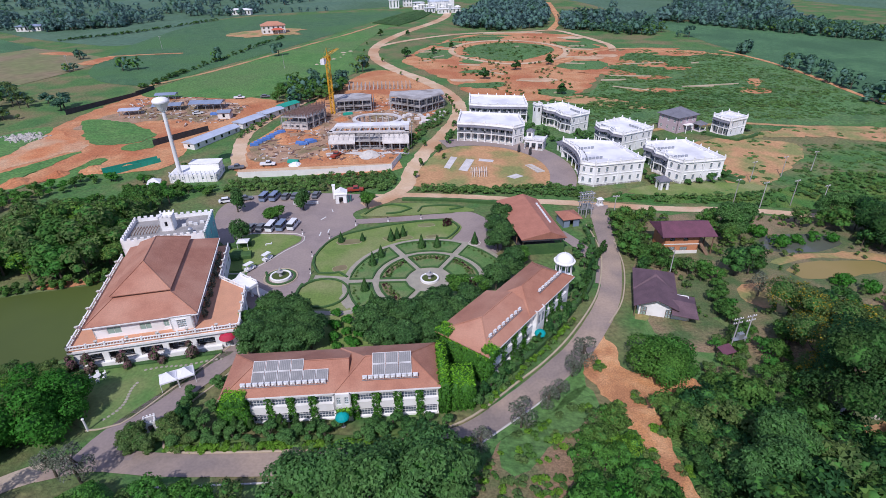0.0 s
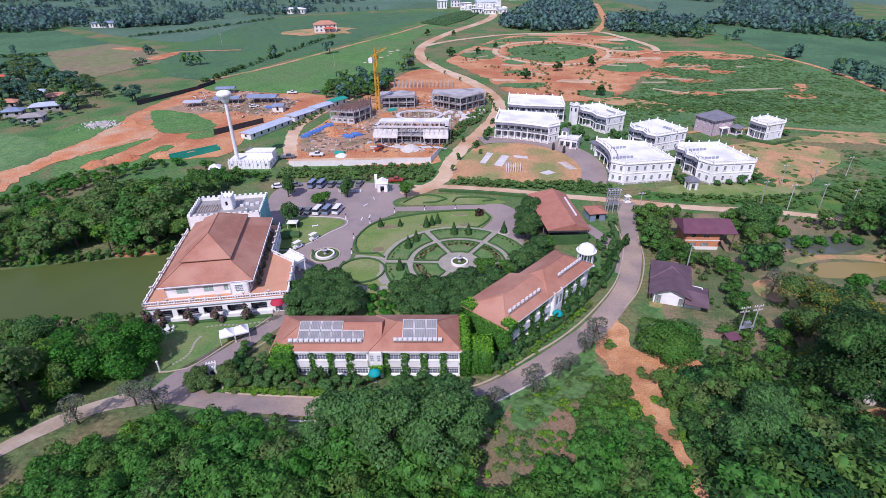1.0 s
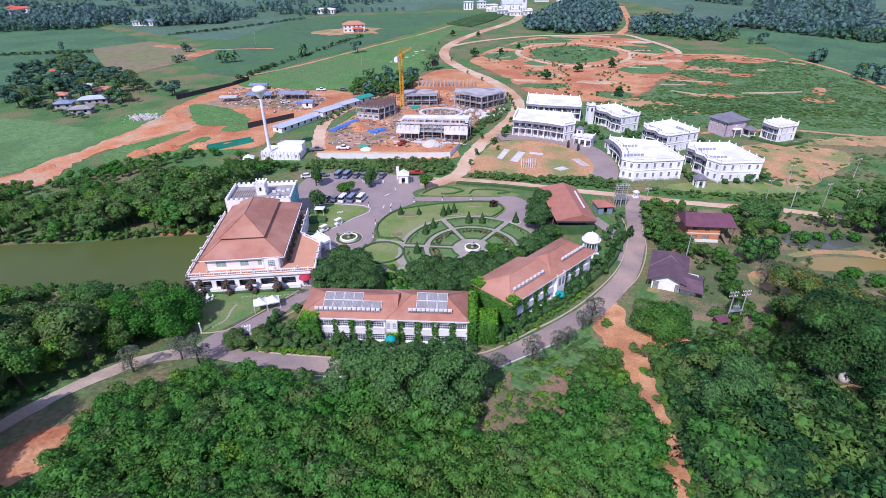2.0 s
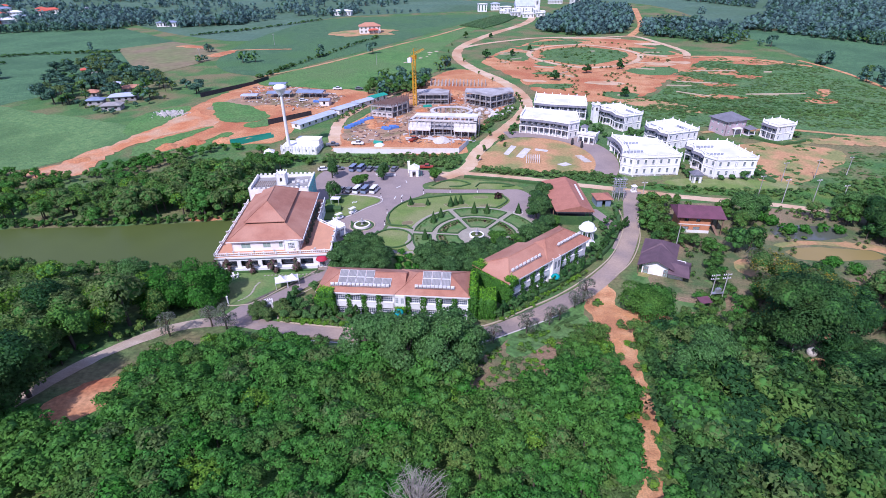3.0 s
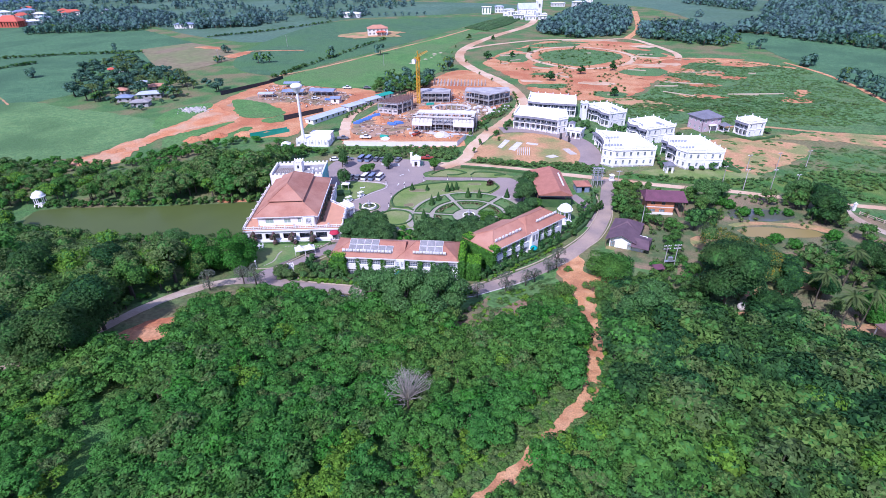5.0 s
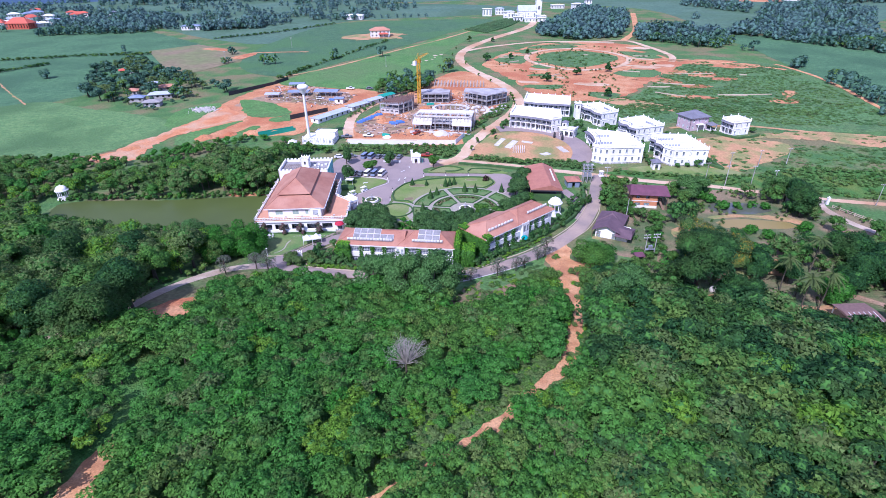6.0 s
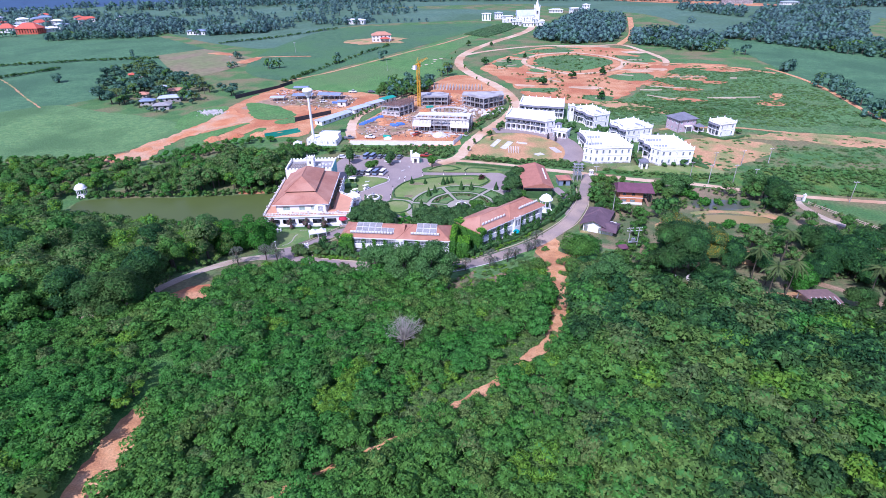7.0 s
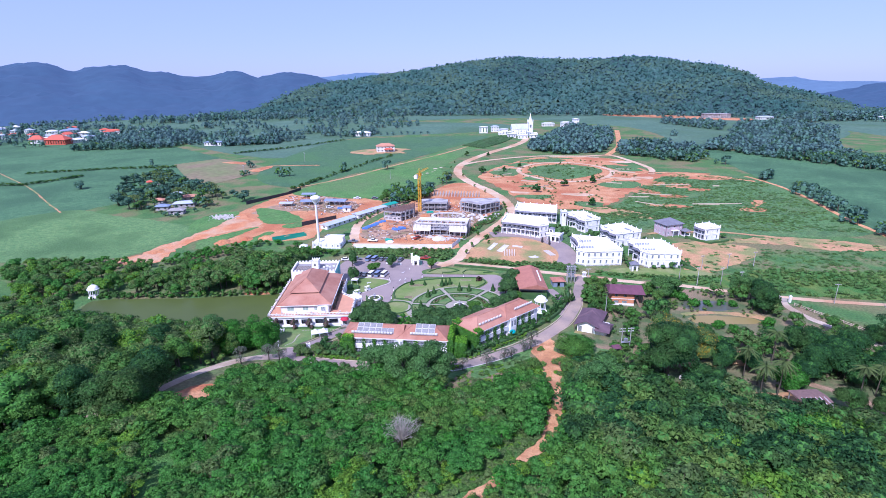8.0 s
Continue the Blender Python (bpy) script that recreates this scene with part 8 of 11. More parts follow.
def transformer_frame():
    H = thing("transformer_frame", 41.2, 130.2, 0, 12, "steel transformer frame with poles and insulators", "pylon")
    for k, x in enumerate((0, 1.5, 3.0)):
        for y in (0, 1.6):
            part("pole", CACHE.setdefault("tpole", Shape().cyl(0, 0, -0.2, 7.4, 0.14, 0.11, 7).mesh("pole")), M["concrete"], H, m=pose(x, y, 0))
    for z in (2.6, 4.4, 5.8, 7.0):
        for y in (-0.1, 1.5):
            part("crossarm", CACHE.setdefault("tarm", Shape().box(-0.6, 0, 0, 3.6, 0.2, 0.14).mesh("crossarm")), M["steel"], H, m=pose(0, y, z))
        for x in (0, 1.5, 3.0):
            part("tie_bar", CACHE.setdefault("ttie", Shape().box(-0.06, 0.12, 0, 0.06, 1.48, 0.12).mesh("tie_bar")), M["steel"], H, m=pose(x, 0, z))
    for x in (0.75, 2.25):
        part("transformer", Shape().box(x - 0.5, 0.3, 2.75, x + 0.5, 1.3, 3.9).cyl(x - 0.2, 0.8, 3.9, 4.3, 0.06, n=6).cyl(x + 0.2, 0.8, 3.9, 4.3, 0.06, n=6), M["steel"], H)
    for k in range(9):
        part("insulator", CACHE.setdefault("insul", Shape().lathe(0, 0, [(0.05, 0), (0.1, 0.08), (0.05, 0.16), (0.1, 0.24), (0.03, 0.34)], 6).mesh("insulator")), M["white"], H, m=pose(-0.4 + 0.45 * k, 0, 7.14))


transformer_frame()


# ---- gate lodge ----
def gate_lodge():
    H = thing("gate_lodge", -28.6, 141.6, 0, 8, "small white gate lodge with an arched doorway", "lodge")
    W = M["white"]
    facade(H, (0, 0), (3.4, 0), -0.1, 2.8, [(1.1, 2.3, 0, 2.1)], W, 0.2, panes=False)
    facade(H, (3.4, 0), (3.4, 3.2), -0.1, 2.8, [(1.0, 2.2, 0.9, 2.0)], W, 0.2)
    facade(H, (3.4, 3.2), (0, 3.2), -0.1, 2.8, [], W, 0.2)
    facade(H, (0, 3.2), (0, 0), -0.1, 2.8, [(1.0, 2.2, 0.9, 2.0)], W, 0.2)
    part("parapet", Shape().box(-0.2, -0.2, 2.8, 3.6, 3.4, 3.1).add([(-0.1, 0.1, 3.1), (3.5, 0.1, 3.1), (3.5, 3.1, 3.1), (-0.1, 3.1, 3.1), (1.7, 0.1, 4.1), (1.7, 3.1, 4.1)], [(0, 1, 4), (1, 2, 5, 4), (2, 3, 5), (3, 0, 4, 5)]), W, H)
    part("pier", Shape().box(-0.8, 3.4, 0, 0.0, 4.2, 4.4).box(-0.9, 3.3, 4.4, 0.1, 4.3, 4.6), W, H)
    part("door_leaf", Shape().box(3.7, 0.4, 0, 3.78, 1.4, 2.1).box(4.4, 0.6, 0, 4.48, 1.6, 2.1), M["greenmetal"], H)
    B = thing("barrier_wall", -41, 141.2, 0, 2, "low white slatted barrier beside the lodge", "barrier")
    for k in range(12):
        part("slat", CACHE.setdefault("bslat", Shape().box(0, 0, 0, 0.5, 0.08, 0.8).mesh("slat")), M["frame"], B, m=pose(0.62 * k, 0, 0.15))
    part("rail", Shape().box(0, 0.09, 0.9, 7.4, 0.17, 1.0).box(0, 0.09, 0.2, 7.4, 0.17, 0.3), M["frame"], B)


gate_lodge()


# ---- small houses to the east ----
def maroon_house():
    H = thing("house", 56.4, 110.2, 0, 1.5, "two-storey house with orange walls and maroon roof", "house")
    facade(H, (0, 0), (8.4, 0), -0.1, 5.2, [(1.2, 2.4, 3.4, 4.5), (4.4, 5.6, 3.4, 4.5), (1.0, 2.8, 0.9, 1.9), (4.0, 5.8, 0.9, 1.9)], M["orange"], 0.2, frame_mat="wood", nx=2, ny=1)
    facade(H, (8.4, 0), (8.4, 6.4), -0.1, 5.2, even(6.4, 2, 1.1, 3.4, 4.5), M["orange"], 0.2, frame_mat="wood")
    facade(H, (8.4, 6.4), (0, 6.4), -0.1, 5.2, [], M["orange"], 0.2)
    facade(H, (0, 6.4), (0, 0), -0.1, 5.2, even(6.4, 2, 1.1, 3.4, 4.5), M["orange"], 0.2, frame_mat="wood")
    part("band", Shape().beam((-0.1, -0.06), (8.5, -0.06), 0, 0.06, 2.5, 2.75), M["cream"], H)
    part("base_wall", Shape().beam((-0.02, -0.05), (8.42, -0.05), 0, 0.05, -0.1, 0.9), M["cream"], H, "cream lower wall")
    part("floor", Shape().box(0.2, 0.2, 2.5, 8.2, 6.2, 2.6), M["dark"], H)
    s = Shape()
    s.add([(-1.2, -1.2, 5.0), (12.0, -1.2, 5.0), (12.0, 7.6, 5.0), (-1.2, 7.6, 5.0), (-1.2, -1.2, 5.15), (12.0, -1.2, 5.15), (12.0, 7.6, 5.15), (-1.2, 7.6, 5.15), (-0.4, 3.2, 7.2), (11.2, 3.2, 7.2)],
          [(3, 2, 1, 0), (0, 1, 5, 4), (1, 2, 6, 5), (2, 3, 7, 6), (3, 0, 4, 7), (4, 5, 9, 8), (5, 6, 9), (6, 7, 8, 9), (7, 4, 8)])
    part("roof", s, M["maroon"], H, "maroon tiled roof")
    for x, y in ((11.4, -0.6), (11.4, 3.2), (11.4, 6.8)):
        part("porch_post", CACHE.setdefault("ppost", Shape().box(-0.12, -0.12, 0, 0.12, 0.12, 5.0).mesh("porch_post")), M["wood"], H, m=pose(x, y, 0))
    part("stair", Shape().add([(9.0, 1.6, 2.5), (9.7, 1.6, 2.5), (10.9, -1.2, 0), (10.2, -1.2, 0), (9.0, 1.6, 2.3), (9.7, 1.6, 2.3), (10.9, -1.2, -0.2), (10.2, -1.2, -0.2)], [(0, 3, 2, 1), (4, 5, 6, 7), (0, 4, 7, 3), (1, 2, 6, 5), (3, 7, 6, 2), (0, 1, 5, 4)]), M["wood"], H, "worn wooden outside stair")


maroon_house()


def purple_house():
    H = thing("house", 42.6, 86.0, 0, -17, "low white house with dark purple-brown tiled roofs", "house")
    W = M["white"]
    facade(H, (0, 0), (9.6, 0), -0.1, 2.6, [(0.3, 1.5, 0, 2.1), (5.0, 6.2, 0, 2.1)], W, 0.2, frame_mat="wood", nx=2, ny=2)
    facade(H, (9.6, 0), (9.6, 5.5), -0.1, 2.6, even(5.5, 2, 1.0, 1.0, 2.0), W, 0.2)
    facade(H, (9.6, 5.5), (6.5, 5.5), -0.1, 2.6, [], W, 0.2)
    facade(H, (6.5, 5.5), (6.5, 13), -0.1, 2.6, even(7.5, 2, 1.0, 1.0, 2.0), W, 0.2)
    facade(H, (6.5, 13), (-0.5, 13), -0.1, 2.6, [], W, 0.2)
    facade(H, (-0.5, 13), (0, 0), -0.1, 2.6, even(13, 3, 1.0, 1.0, 2.0), W, 0.2)
    part("roof", Shape().hip(-1.3, 5.2, 7.4, 13.9, 2.6, 5.0, 0.14, (3.0, 8.6), (3.0, 10.2)), M["purple"], H, "dark purple tiled roof")
    s = Shape()
    # gabled roof over the front room and a lower wing beside it
    s.add([(-1.2, -1.1, 2.5), (3.1, -1.1, 4.5), (7.3, -1.1, 2.75), (7.3, 7.0, 2.75), (3.1, 8.6, 4.5), (-1.2, 8.6, 2.5), (-1.2, -1.1, 2.64), (3.1, -1.1, 4.66), (7.3, -1.1, 2.9), (7.3, 7.0, 2.9), (3.1, 8.6, 4.66), (-1.2, 8.6, 2.64)],
          [(0, 1, 4, 5), (1, 2, 3, 4), (6, 11, 10, 7), (7, 10, 9, 8), (0, 6, 7, 1), (1, 7, 8, 2), (2, 8, 9, 3), (3, 9, 10, 4), (4, 10, 11, 5), (5, 11, 6, 0)])
    part("roof", s, M["purple"], H, "dark purple gabled roof")
    s = Shape()
    s.add([(6.0, -1.9, 2.3), (10.9, -1.9, 2.15), (10.9, 6.0, 2.15), (6.0, 6.0, 2.6), (6.0, 2.0, 3.45), (10.4, 2.0, 3.1), (6.0, -1.9, 2.18), (10.9, -1.9, 2.03), (10.9, 6.0, 2.03), (6.0, 6.0, 2.48)],
          [(0, 1, 5, 4), (1, 2, 5), (2, 3, 4, 5), (0, 6, 7, 1), (1, 7, 8, 2), (2, 8, 9, 3), (9, 8, 7, 6), (0, 4, 3, 9, 6)])
    part("roof", s, M["purple"], H, "lower purple roof over the side wing")
    part("porch_post", Shape().box(-0.9, -0.9, -0.1, -0.76, -0.76, 2.5), M["wood"], H)
    part("gable", Shape().add([(-0.0, 0.02, 2.55), (7.6, 0.02, 2.55), (3.1, 0.02, 4.3), (0, 0.2, 2.55), (7.6, 0.2, 2.55), (3.1, 0.2, 4.3)], [(0, 1, 2), (5, 4, 3), (0, 3, 4, 1), (1, 4, 5, 2), (2, 5, 3, 0)]), W, H)
    part("terrace", Shape().box(-0.6, -2.0, -0.15, 9.8, 0, 0.06), M["dry"], H)


purple_house()


# ---- white mansions on the crescent ----
def offset(pts, d):
    """Open line moved to its left by d."""
    out = []
    for i, p in enumerate(pts):
        a, b = pts[max(i - 1, 0)], pts[min(i + 1, len(pts) - 1)]
        L = math.hypot(b[0] - a[0], b[1] - a[1])
        out.append((p[0] - (b[1] - a[1]) / L * d, p[1] + (b[0] - a[0]) / L * d))
    return out


def mansion(label, gallery, rest, h=6.6, acs=True):
    """gallery: the line of the colonnaded front; rest: the other corners, all anticlockwise."""
    out = gallery + rest
    cx, cy = sum(p[0] for p in out) / len(out), sum(p[1] for p in out) / len(out)
    z = land(cy)
    H = thing("mansion", cx, cy, z, 0, label, "mansion", "white mansions")
    g = [(x - cx, y - cy) for x, y in gallery]
    r = [(x - cx, y - cy) for x, y in rest]
    o, W = g + r, M["white"]
    mid = h * 0.5
    inner = offset(g, 1.8)
    part("floor", Shape().prism(o, -1.0, 0.12), M["slab"], H)
    part("balcony", Shape().prism(offset(g, -0.25) + inner[::-1], mid - 0.15, mid + 0.12), W, H, "long white balcony over the colonnade")
    for i in range(len(g) - 1):
        L = math.hypot(inner[i + 1][0] - inner[i][0], inner[i + 1][1] - inner[i][1])
        n = max(1, round(L / 2.2))
        facade(H, inner[i], inner[i + 1], 0, h, [(a, b, c + zz, d + zz) for zz in (0, mid) for a, b, c, d in even(L, n, 1.4, 0.3, 2.4)], M["cream"], 0.2, nx=2, ny=2, frame_mat="greyframe")
        rail(H, g[i], g[i + 1], mid + 0.12, 0.75, M["greyframe"], "railing", 0.4)
        d = math.hypot(g[i + 1][0] - g[i][0], g[i + 1][1] - g[i][1])
        m = max(1, round(d / 2.6))
        for k in range(m + (i == len(g) - 2)):
            t = k / m
            x, y = g[i][0] + (g[i + 1][0] - g[i][0]) * t, g[i][1] + (g[i + 1][1] - g[i][1]) * t
            part("column", CACHE.setdefault(("mcol", h), Shape().box(-0.24, -0.24, 0, 0.24, 0.24, 0.35).cyl(0, 0, 0.35, mid - 0.4, 0.2, 0.16, 8).box(-0.24, -0.24, mid - 0.4, 0.24, 0.24, mid - 0.15).box(-0.13, -0.13, mid, 0.13, 0.13, h - 0.3).mesh("column")), W, H, m=pose(x, y, 0))
    line = [g[-1]] + r + [g[0]]
    for p, q in zip(line, line[1:]):
        L = math.hypot(q[0] - p[0], q[1] - p[1])
        n = max(1, round(L / 2.7))
        ops = [(a, b, c + zz, d + zz) for zz in (0, mid) for a, b, c, d in even(L, n, 0.8, 0.8, 2.3)] if L > 2 else []
        facade(H, p, q, -1.0, h, ops, W, 0.25, nx=2, ny=3, frame_mat="greyframe")
        part("string_course", Shape().beam(p, q, -0.15, 0.02, mid - 0.1, mid + 0.1), W, H)
        d = ((q[0] - p[0]) / L, (q[1] - p[1]) / L)
        for a, b, c, e in ops:
            u = (a + b) / 2
            part("window_surround", CACHE.setdefault("surr", Shape().box(-0.55, -0.1, 1.55, 0.55, 0, 1.7).box(-0.55, -0.12, -0.12, 0.55, 0, 0).box(-0.52, -0.06, 0, -0.4, 0, 1.55).box(0.4, -0.06, 0, 0.52, 0, 1.55).mesh("window_surround")), W, H, m=pose(p[0] + d[0] * u, p[1] + d[1] * u, c, 0, 0, math.degrees(math.atan2(d[1], d[0]))))
        if L > 6:
            for u in (0.2, L * 0.5, L - 0.2):
                part("pilaster", CACHE.setdefault(("pil", h), Shape().box(-0.22, -0.12, -1, 0.22, 0, h).mesh("pilaster")), W, H, m=pose(p[0] + d[0] * u, p[1] + d[1] * u, 0, 0, 0, math.degrees(math.atan2(d[1], d[0]))))
    low, up, n = offset(g, -0.85), offset(g, 0.12), len(g)
    part("skirt_roof", Shape().add([(*p, h - 0.95) for p in low] + [(*p, h - 0.12) for p in up] + [(*p, h - 1.07) for p in low] + [(*p, h - 0.24) for p in up],
                                   [q for k in range(n - 1) for q in ((k, k + 1, n + k + 1, n + k), (3 * n + k, 3 * n + k + 1, 2 * n + k + 1, 2 * n + k), (2 * n + k, 2 * n + k + 1, k + 1, k))]), M["slate"], H, "grey slate skirt roof over the balcony")
    part("roof_slab", Shape().prism(o, h - 0.3, h), M["roofwhite"], H, "white flat roof slab")
    c = Shape()
    for p, q in zip(o, o[1:] + o[:1]):
        c.beam(p, q, -0.35, 0.05, h - 0.25, h + 0.02)
    part("cornice", c, W, H)
    for p, q in zip(o, o[1:] + o[:1]):
        part("parapet", Shape().beam(p, q, -0.05, 0.2, h, h + 0.65).beam(p, q, -0.12, 0.27, h + 0.65, h + 0.78), W, H)
        L = math.hypot(q[0] - p[0], q[1] - p[1])
        n = max(1, round(L / 4.0))
        for k in range(n):
            t = k / n
            part("finial", CACHE.setdefault("mfin", Shape().box(-0.25, -0.25, 0, 0.25, 0.25, 0.9).lathe(0, 0, [(0.12, 0.9), (0.24, 1.1), (0.2, 1.35), (0.04, 1.55)], 7).mesh("finial")), W, H, m=pose(p[0] + (q[0] - p[0]) * t, p[1] + (q[1] - p[1]) * t, h))
    if acs:
        rng = random.Random(len(label))
        a, b = Vector(r[0]), Vector(r[-1])
        dirv = (Vector(r[min(1, len(r) - 1)]) - a)
        dirv = dirv.normalized() if dirv.length > 0.1 else Vector((1, 0))
        for row, t in ((0.3, 7), (0.62, 6)):
            base = Vector((0, 0)) * (1 - row) + (a * 0.55) * (1 if row < 0.5 else -0.5)
            for k in range(t):
                q = base + dirv * (k - t / 2) * 1.25
                if inside(q.x, q.y, o):
                    part("air_conditioner", CACHE.setdefault("macu", Shape().box(-0.4, -0.2, 0.08, 0.4, 0.2, 0.7).cyl(-0.1, 0, 0.7, 0.74, 0.17, n=8).mesh("air_conditioner")), M["steel"], H, m=pose(q.x, q.y, h, 0, 0, math.degrees(math.atan2(dirv.y, dirv.x))))
        part("roof_hatch", Shape().box(-0.9, -0.6, h, 0.9, 0.6, h + 0.5), M["roofwhite"], H)
    return H


mansion("white mansion with a curved colonnade and flat roof", arc(C0, 33.5, 22, -17, 6), [(50.0, 152.0), (66.2, 155.8), (61.2, 173.2)])
mansion("white mansion with bowed balconies beside the garden walk", [(72.4, 172.6), (71.2, 169.0), (73.0, 166.6), (72.4, 163.2), (74.2, 160.6), (74.4, 157.4)], [(77.6, 153.6), (91.4, 156.2), (86.4, 174.2)])
mansion("white mansion with a flat roof and bowed front", [(60.2, 191.6), (60.6, 187.6), (63.4, 185.6), (63.8, 181.6), (66.4, 179.0)], [(79.0, 185.6), (72.0, 199.0)])
mansion("white mansion with dark balconies above the walk", [(43.6, 216.6), (45.6, 211.8), (48.6, 209.4), (49.8, 204.6), (53.0, 201.0)], [(61.0, 206.0), (53.4, 221.0)])
mansion("white mansion behind the front row", [(14.6, 220.4), (22, 218.0), (30, 217.4), (38.2, 216.6)], [(38.6, 231.6), (15.4, 235.6)], acs=False)
mansion("white mansion with a long arcade on the forecourt", [(8.9, 194.4), (14, 193.6), (19, 192.2), (24, 190.4), (29, 187.8)], [(33.4, 191.2), (33.0, 204.4), (10.6, 209.4)], acs=False)


def corner_porch():
    H = thing("entrance_pavilion", 32.8, 184.6, land(186), -22, "white entrance pavilion with arches and grey roof", "pavilion")
    W = M["white"]
    for p, q in (((0, 0), (7, 0)), ((7, 0), (7, 5)), ((7, 5), (0, 5)), ((0, 5), (0, 0))):
        L = math.hypot(q[0] - p[0], q[1] - p[1])
        facade(H, p, q, -0.5, 3.6, even(L, round(L / 2.4), 1.5, 0, 2.6), W, 0.3, panes=False)
    part("roof_slab", Shape().box(-0.3, -0.3, 3.6, 7.3, 5.3, 3.8), M["roofwhite"], H)
    rail(H, (-0.2, -0.2), (7.2, -0.2), 3.8, 0.7, W)
    rail(H, (7.2, -0.2), (7.2, 5.2), 3.8, 0.7, W)
    part("floor", Shape().box(0, 0, -0.5, 7, 5, 0.05), M["slab"], H)
    part("lantern", pierced(Shape(), (0.2, 2.0), (2.6, 2.0), 3.8, 6.0, 0.2, [(0.7, 1.7, 4.3, 5.5)]).beam((2.6, 2), (2.6, 4.4), 0, 0.2, 3.8, 6).beam((2.6, 4.4), (0.2, 4.4), 0, 0.2, 3.8, 6).beam((0.2, 4.4), (0.2, 2), 0, 0.2, 3.8, 6), W, H)
    part("lantern_roof", Shape().hip(-0.1, 1.7, 2.9, 4.7, 6.0, 7.0, 0.1, (1.3, 3.2), (1.5, 3.2)), M["slate"], H)
    T = thing("tower", 42.0, 214.0, land(214), 20, "slim white square tower beside the mansion", "tower")
    part("shaft", Shape().box(-1.3, -1.3, -0.5, 1.3, 1.3, 8.0), W, T)
    for x, y, a in ((0, -1.32, 0), (0, 1.32, 180), (1.32, 0, 90), (-1.32, 0, 270)):
        part("window", Shape().box(-0.4, -0.04, 5.6, 0.4, 0.04, 7.0), M["dark"], T, m=pose(x, y, 0, 0, 0, a))
    part("cornice", Shape().box(-1.6, -1.6, 8.0, 1.6, 1.6, 8.3).box(-1.4, -1.4, 8.3, -0.9, 1.4, 9).box(0.9, -1.4, 8.3, 1.4, 1.4, 9), W, T)


corner_porch()


def walk_pavilion():
    H = thing("garden_pavilion", 69.6, 148.6, land(148), 8, "small white pavilion with a grey pyramid roof", "pavilion")
    W = M["white"]
    for p, q in (((0, 0), (3, 0)), ((3, 0), (3, 3)), ((3, 3), (0, 3)), ((0, 3), (0, 0))):
        facade(H, p, q, -0.3, 3.0, [(0.9, 2.1, 0, 2.3)], W, 0.25, panes=False)
    part("roof", Shape().hip(-0.5, -0.5, 3.5, 3.5, 3.0, 4.4, 0.12, (1.5, 1.4), (1.5, 1.6)), M["slate"], H)
    part("base", Shape().box(-1.2, -1.4, -0.3, 4.4, 3.6, 0.05), M["stone"], H)
    G = thing("garden_kiosk", 45.6, 180.4, land(180), 20, "small white kiosk with a grey pyramid roof", "pavilion")
    for p, q in (((0, 0), (3, 0)), ((3, 0), (3, 3)), ((3, 3), (0, 3)), ((0, 3), (0, 0))):
        facade(G, p, q, -0.3, 3.0, [(0.9, 2.1, 0, 2.3)], W, 0.25, panes=False)
    part("roof", Shape().hip(-0.5, -0.5, 3.5, 3.5, 3.0, 4.2, 0.12, (1.5, 1.4), (1.5, 1.6)), M["slate"], G)
    S = thing("shrine", 48.6, 138.6, 0, 10, "little white roadside shrine on a base", "shrine")
    part("base", Shape().box(-0.9, -0.7, 0, 0.9, 0.7, 0.5), W, S)
    part("body", pierced(Shape(), (-0.7, -0.5), (0.7, -0.5), 0.5, 1.9, 0.2, [(0.4, 1.0, 0.5, 1.5)]).beam((0.7, -0.5), (0.7, 0.5), 0, 0.2, 0.5, 1.9).beam((0.7, 0.5), (-0.7, 0.5), 0, 0.2, 0.5, 1.9).beam((-0.7, 0.5), (-0.7, -0.5), 0, 0.2, 0.5, 1.9), W, S)
    part("roof", Shape().box(-0.9, -0.7, 1.9, 0.9, 0.7, 2.1).box(-0.5, -0.4, 2.1, 0.5, 0.4, 2.4), W, S)


walk_pavilion()


def lilac_house():
    H = thing("house", 96.6, 206.4, land(206), 28, "two-storey lilac-pink villa with a grey hipped roof", "house")
    z = [(-5.2, -4.6), (5.2, -4.6), (5.2, 4.6), (-5.2, 4.6)]
    for p, q in zip(z, z[1:] + z[:1]):
        L = math.hypot(q[0] - p[0], q[1] - p[1])
        facade(H, p, q, -1, 6.0, [(a, b, c + zz, d + zz) for zz in (0, 3) for a, b, c, d in even(L, 3, 1.0, 0.9, 2.3)], M["pinkwall"], 0.25, nx=2, ny=2)
    part("roof", Shape().hip(-6, -5.4, 6, 5.4, 6.0, 8.8, 0.16), M["slate"], H, "grey slate hipped roof")
    part("porch", Shape().box(-2, -6.4, 2.9, 2, -4.6, 3.1).cyl(-1.8, -6.2, -1, 2.9, 0.15, n=7).cyl(1.8, -6.2, -1, 2.9, 0.15, n=7), M["white"], H)
    part("floor", Shape().box(-4.9, -4.3, 2.8, 4.9, 4.3, 3.0), M["dark"], H)
    P = thing("pavilion", 104.8, 204.0, land(204), 28, "open garden pavilion with a grey roof", "pavilion")
    for x in (-1.6, 1.6):
        for y in (-1.6, 1.6):
            part("post", CACHE.setdefault("gpost", Shape().box(-0.12, -0.12, -0.5, 0.12, 0.12, 2.6).mesh("post")), M["white"], P, m=pose(x, y, 0))
    part("roof", Shape().hip(-2.3, -2.3, 2.3, 2.3, 2.6, 4.0, 0.12, (0, -0.1), (0, 0.1)), M["slate"], P)
    part("base", Shape().box(-2, -2, -0.5, 2, 2, 0.1), M["slab"], P)


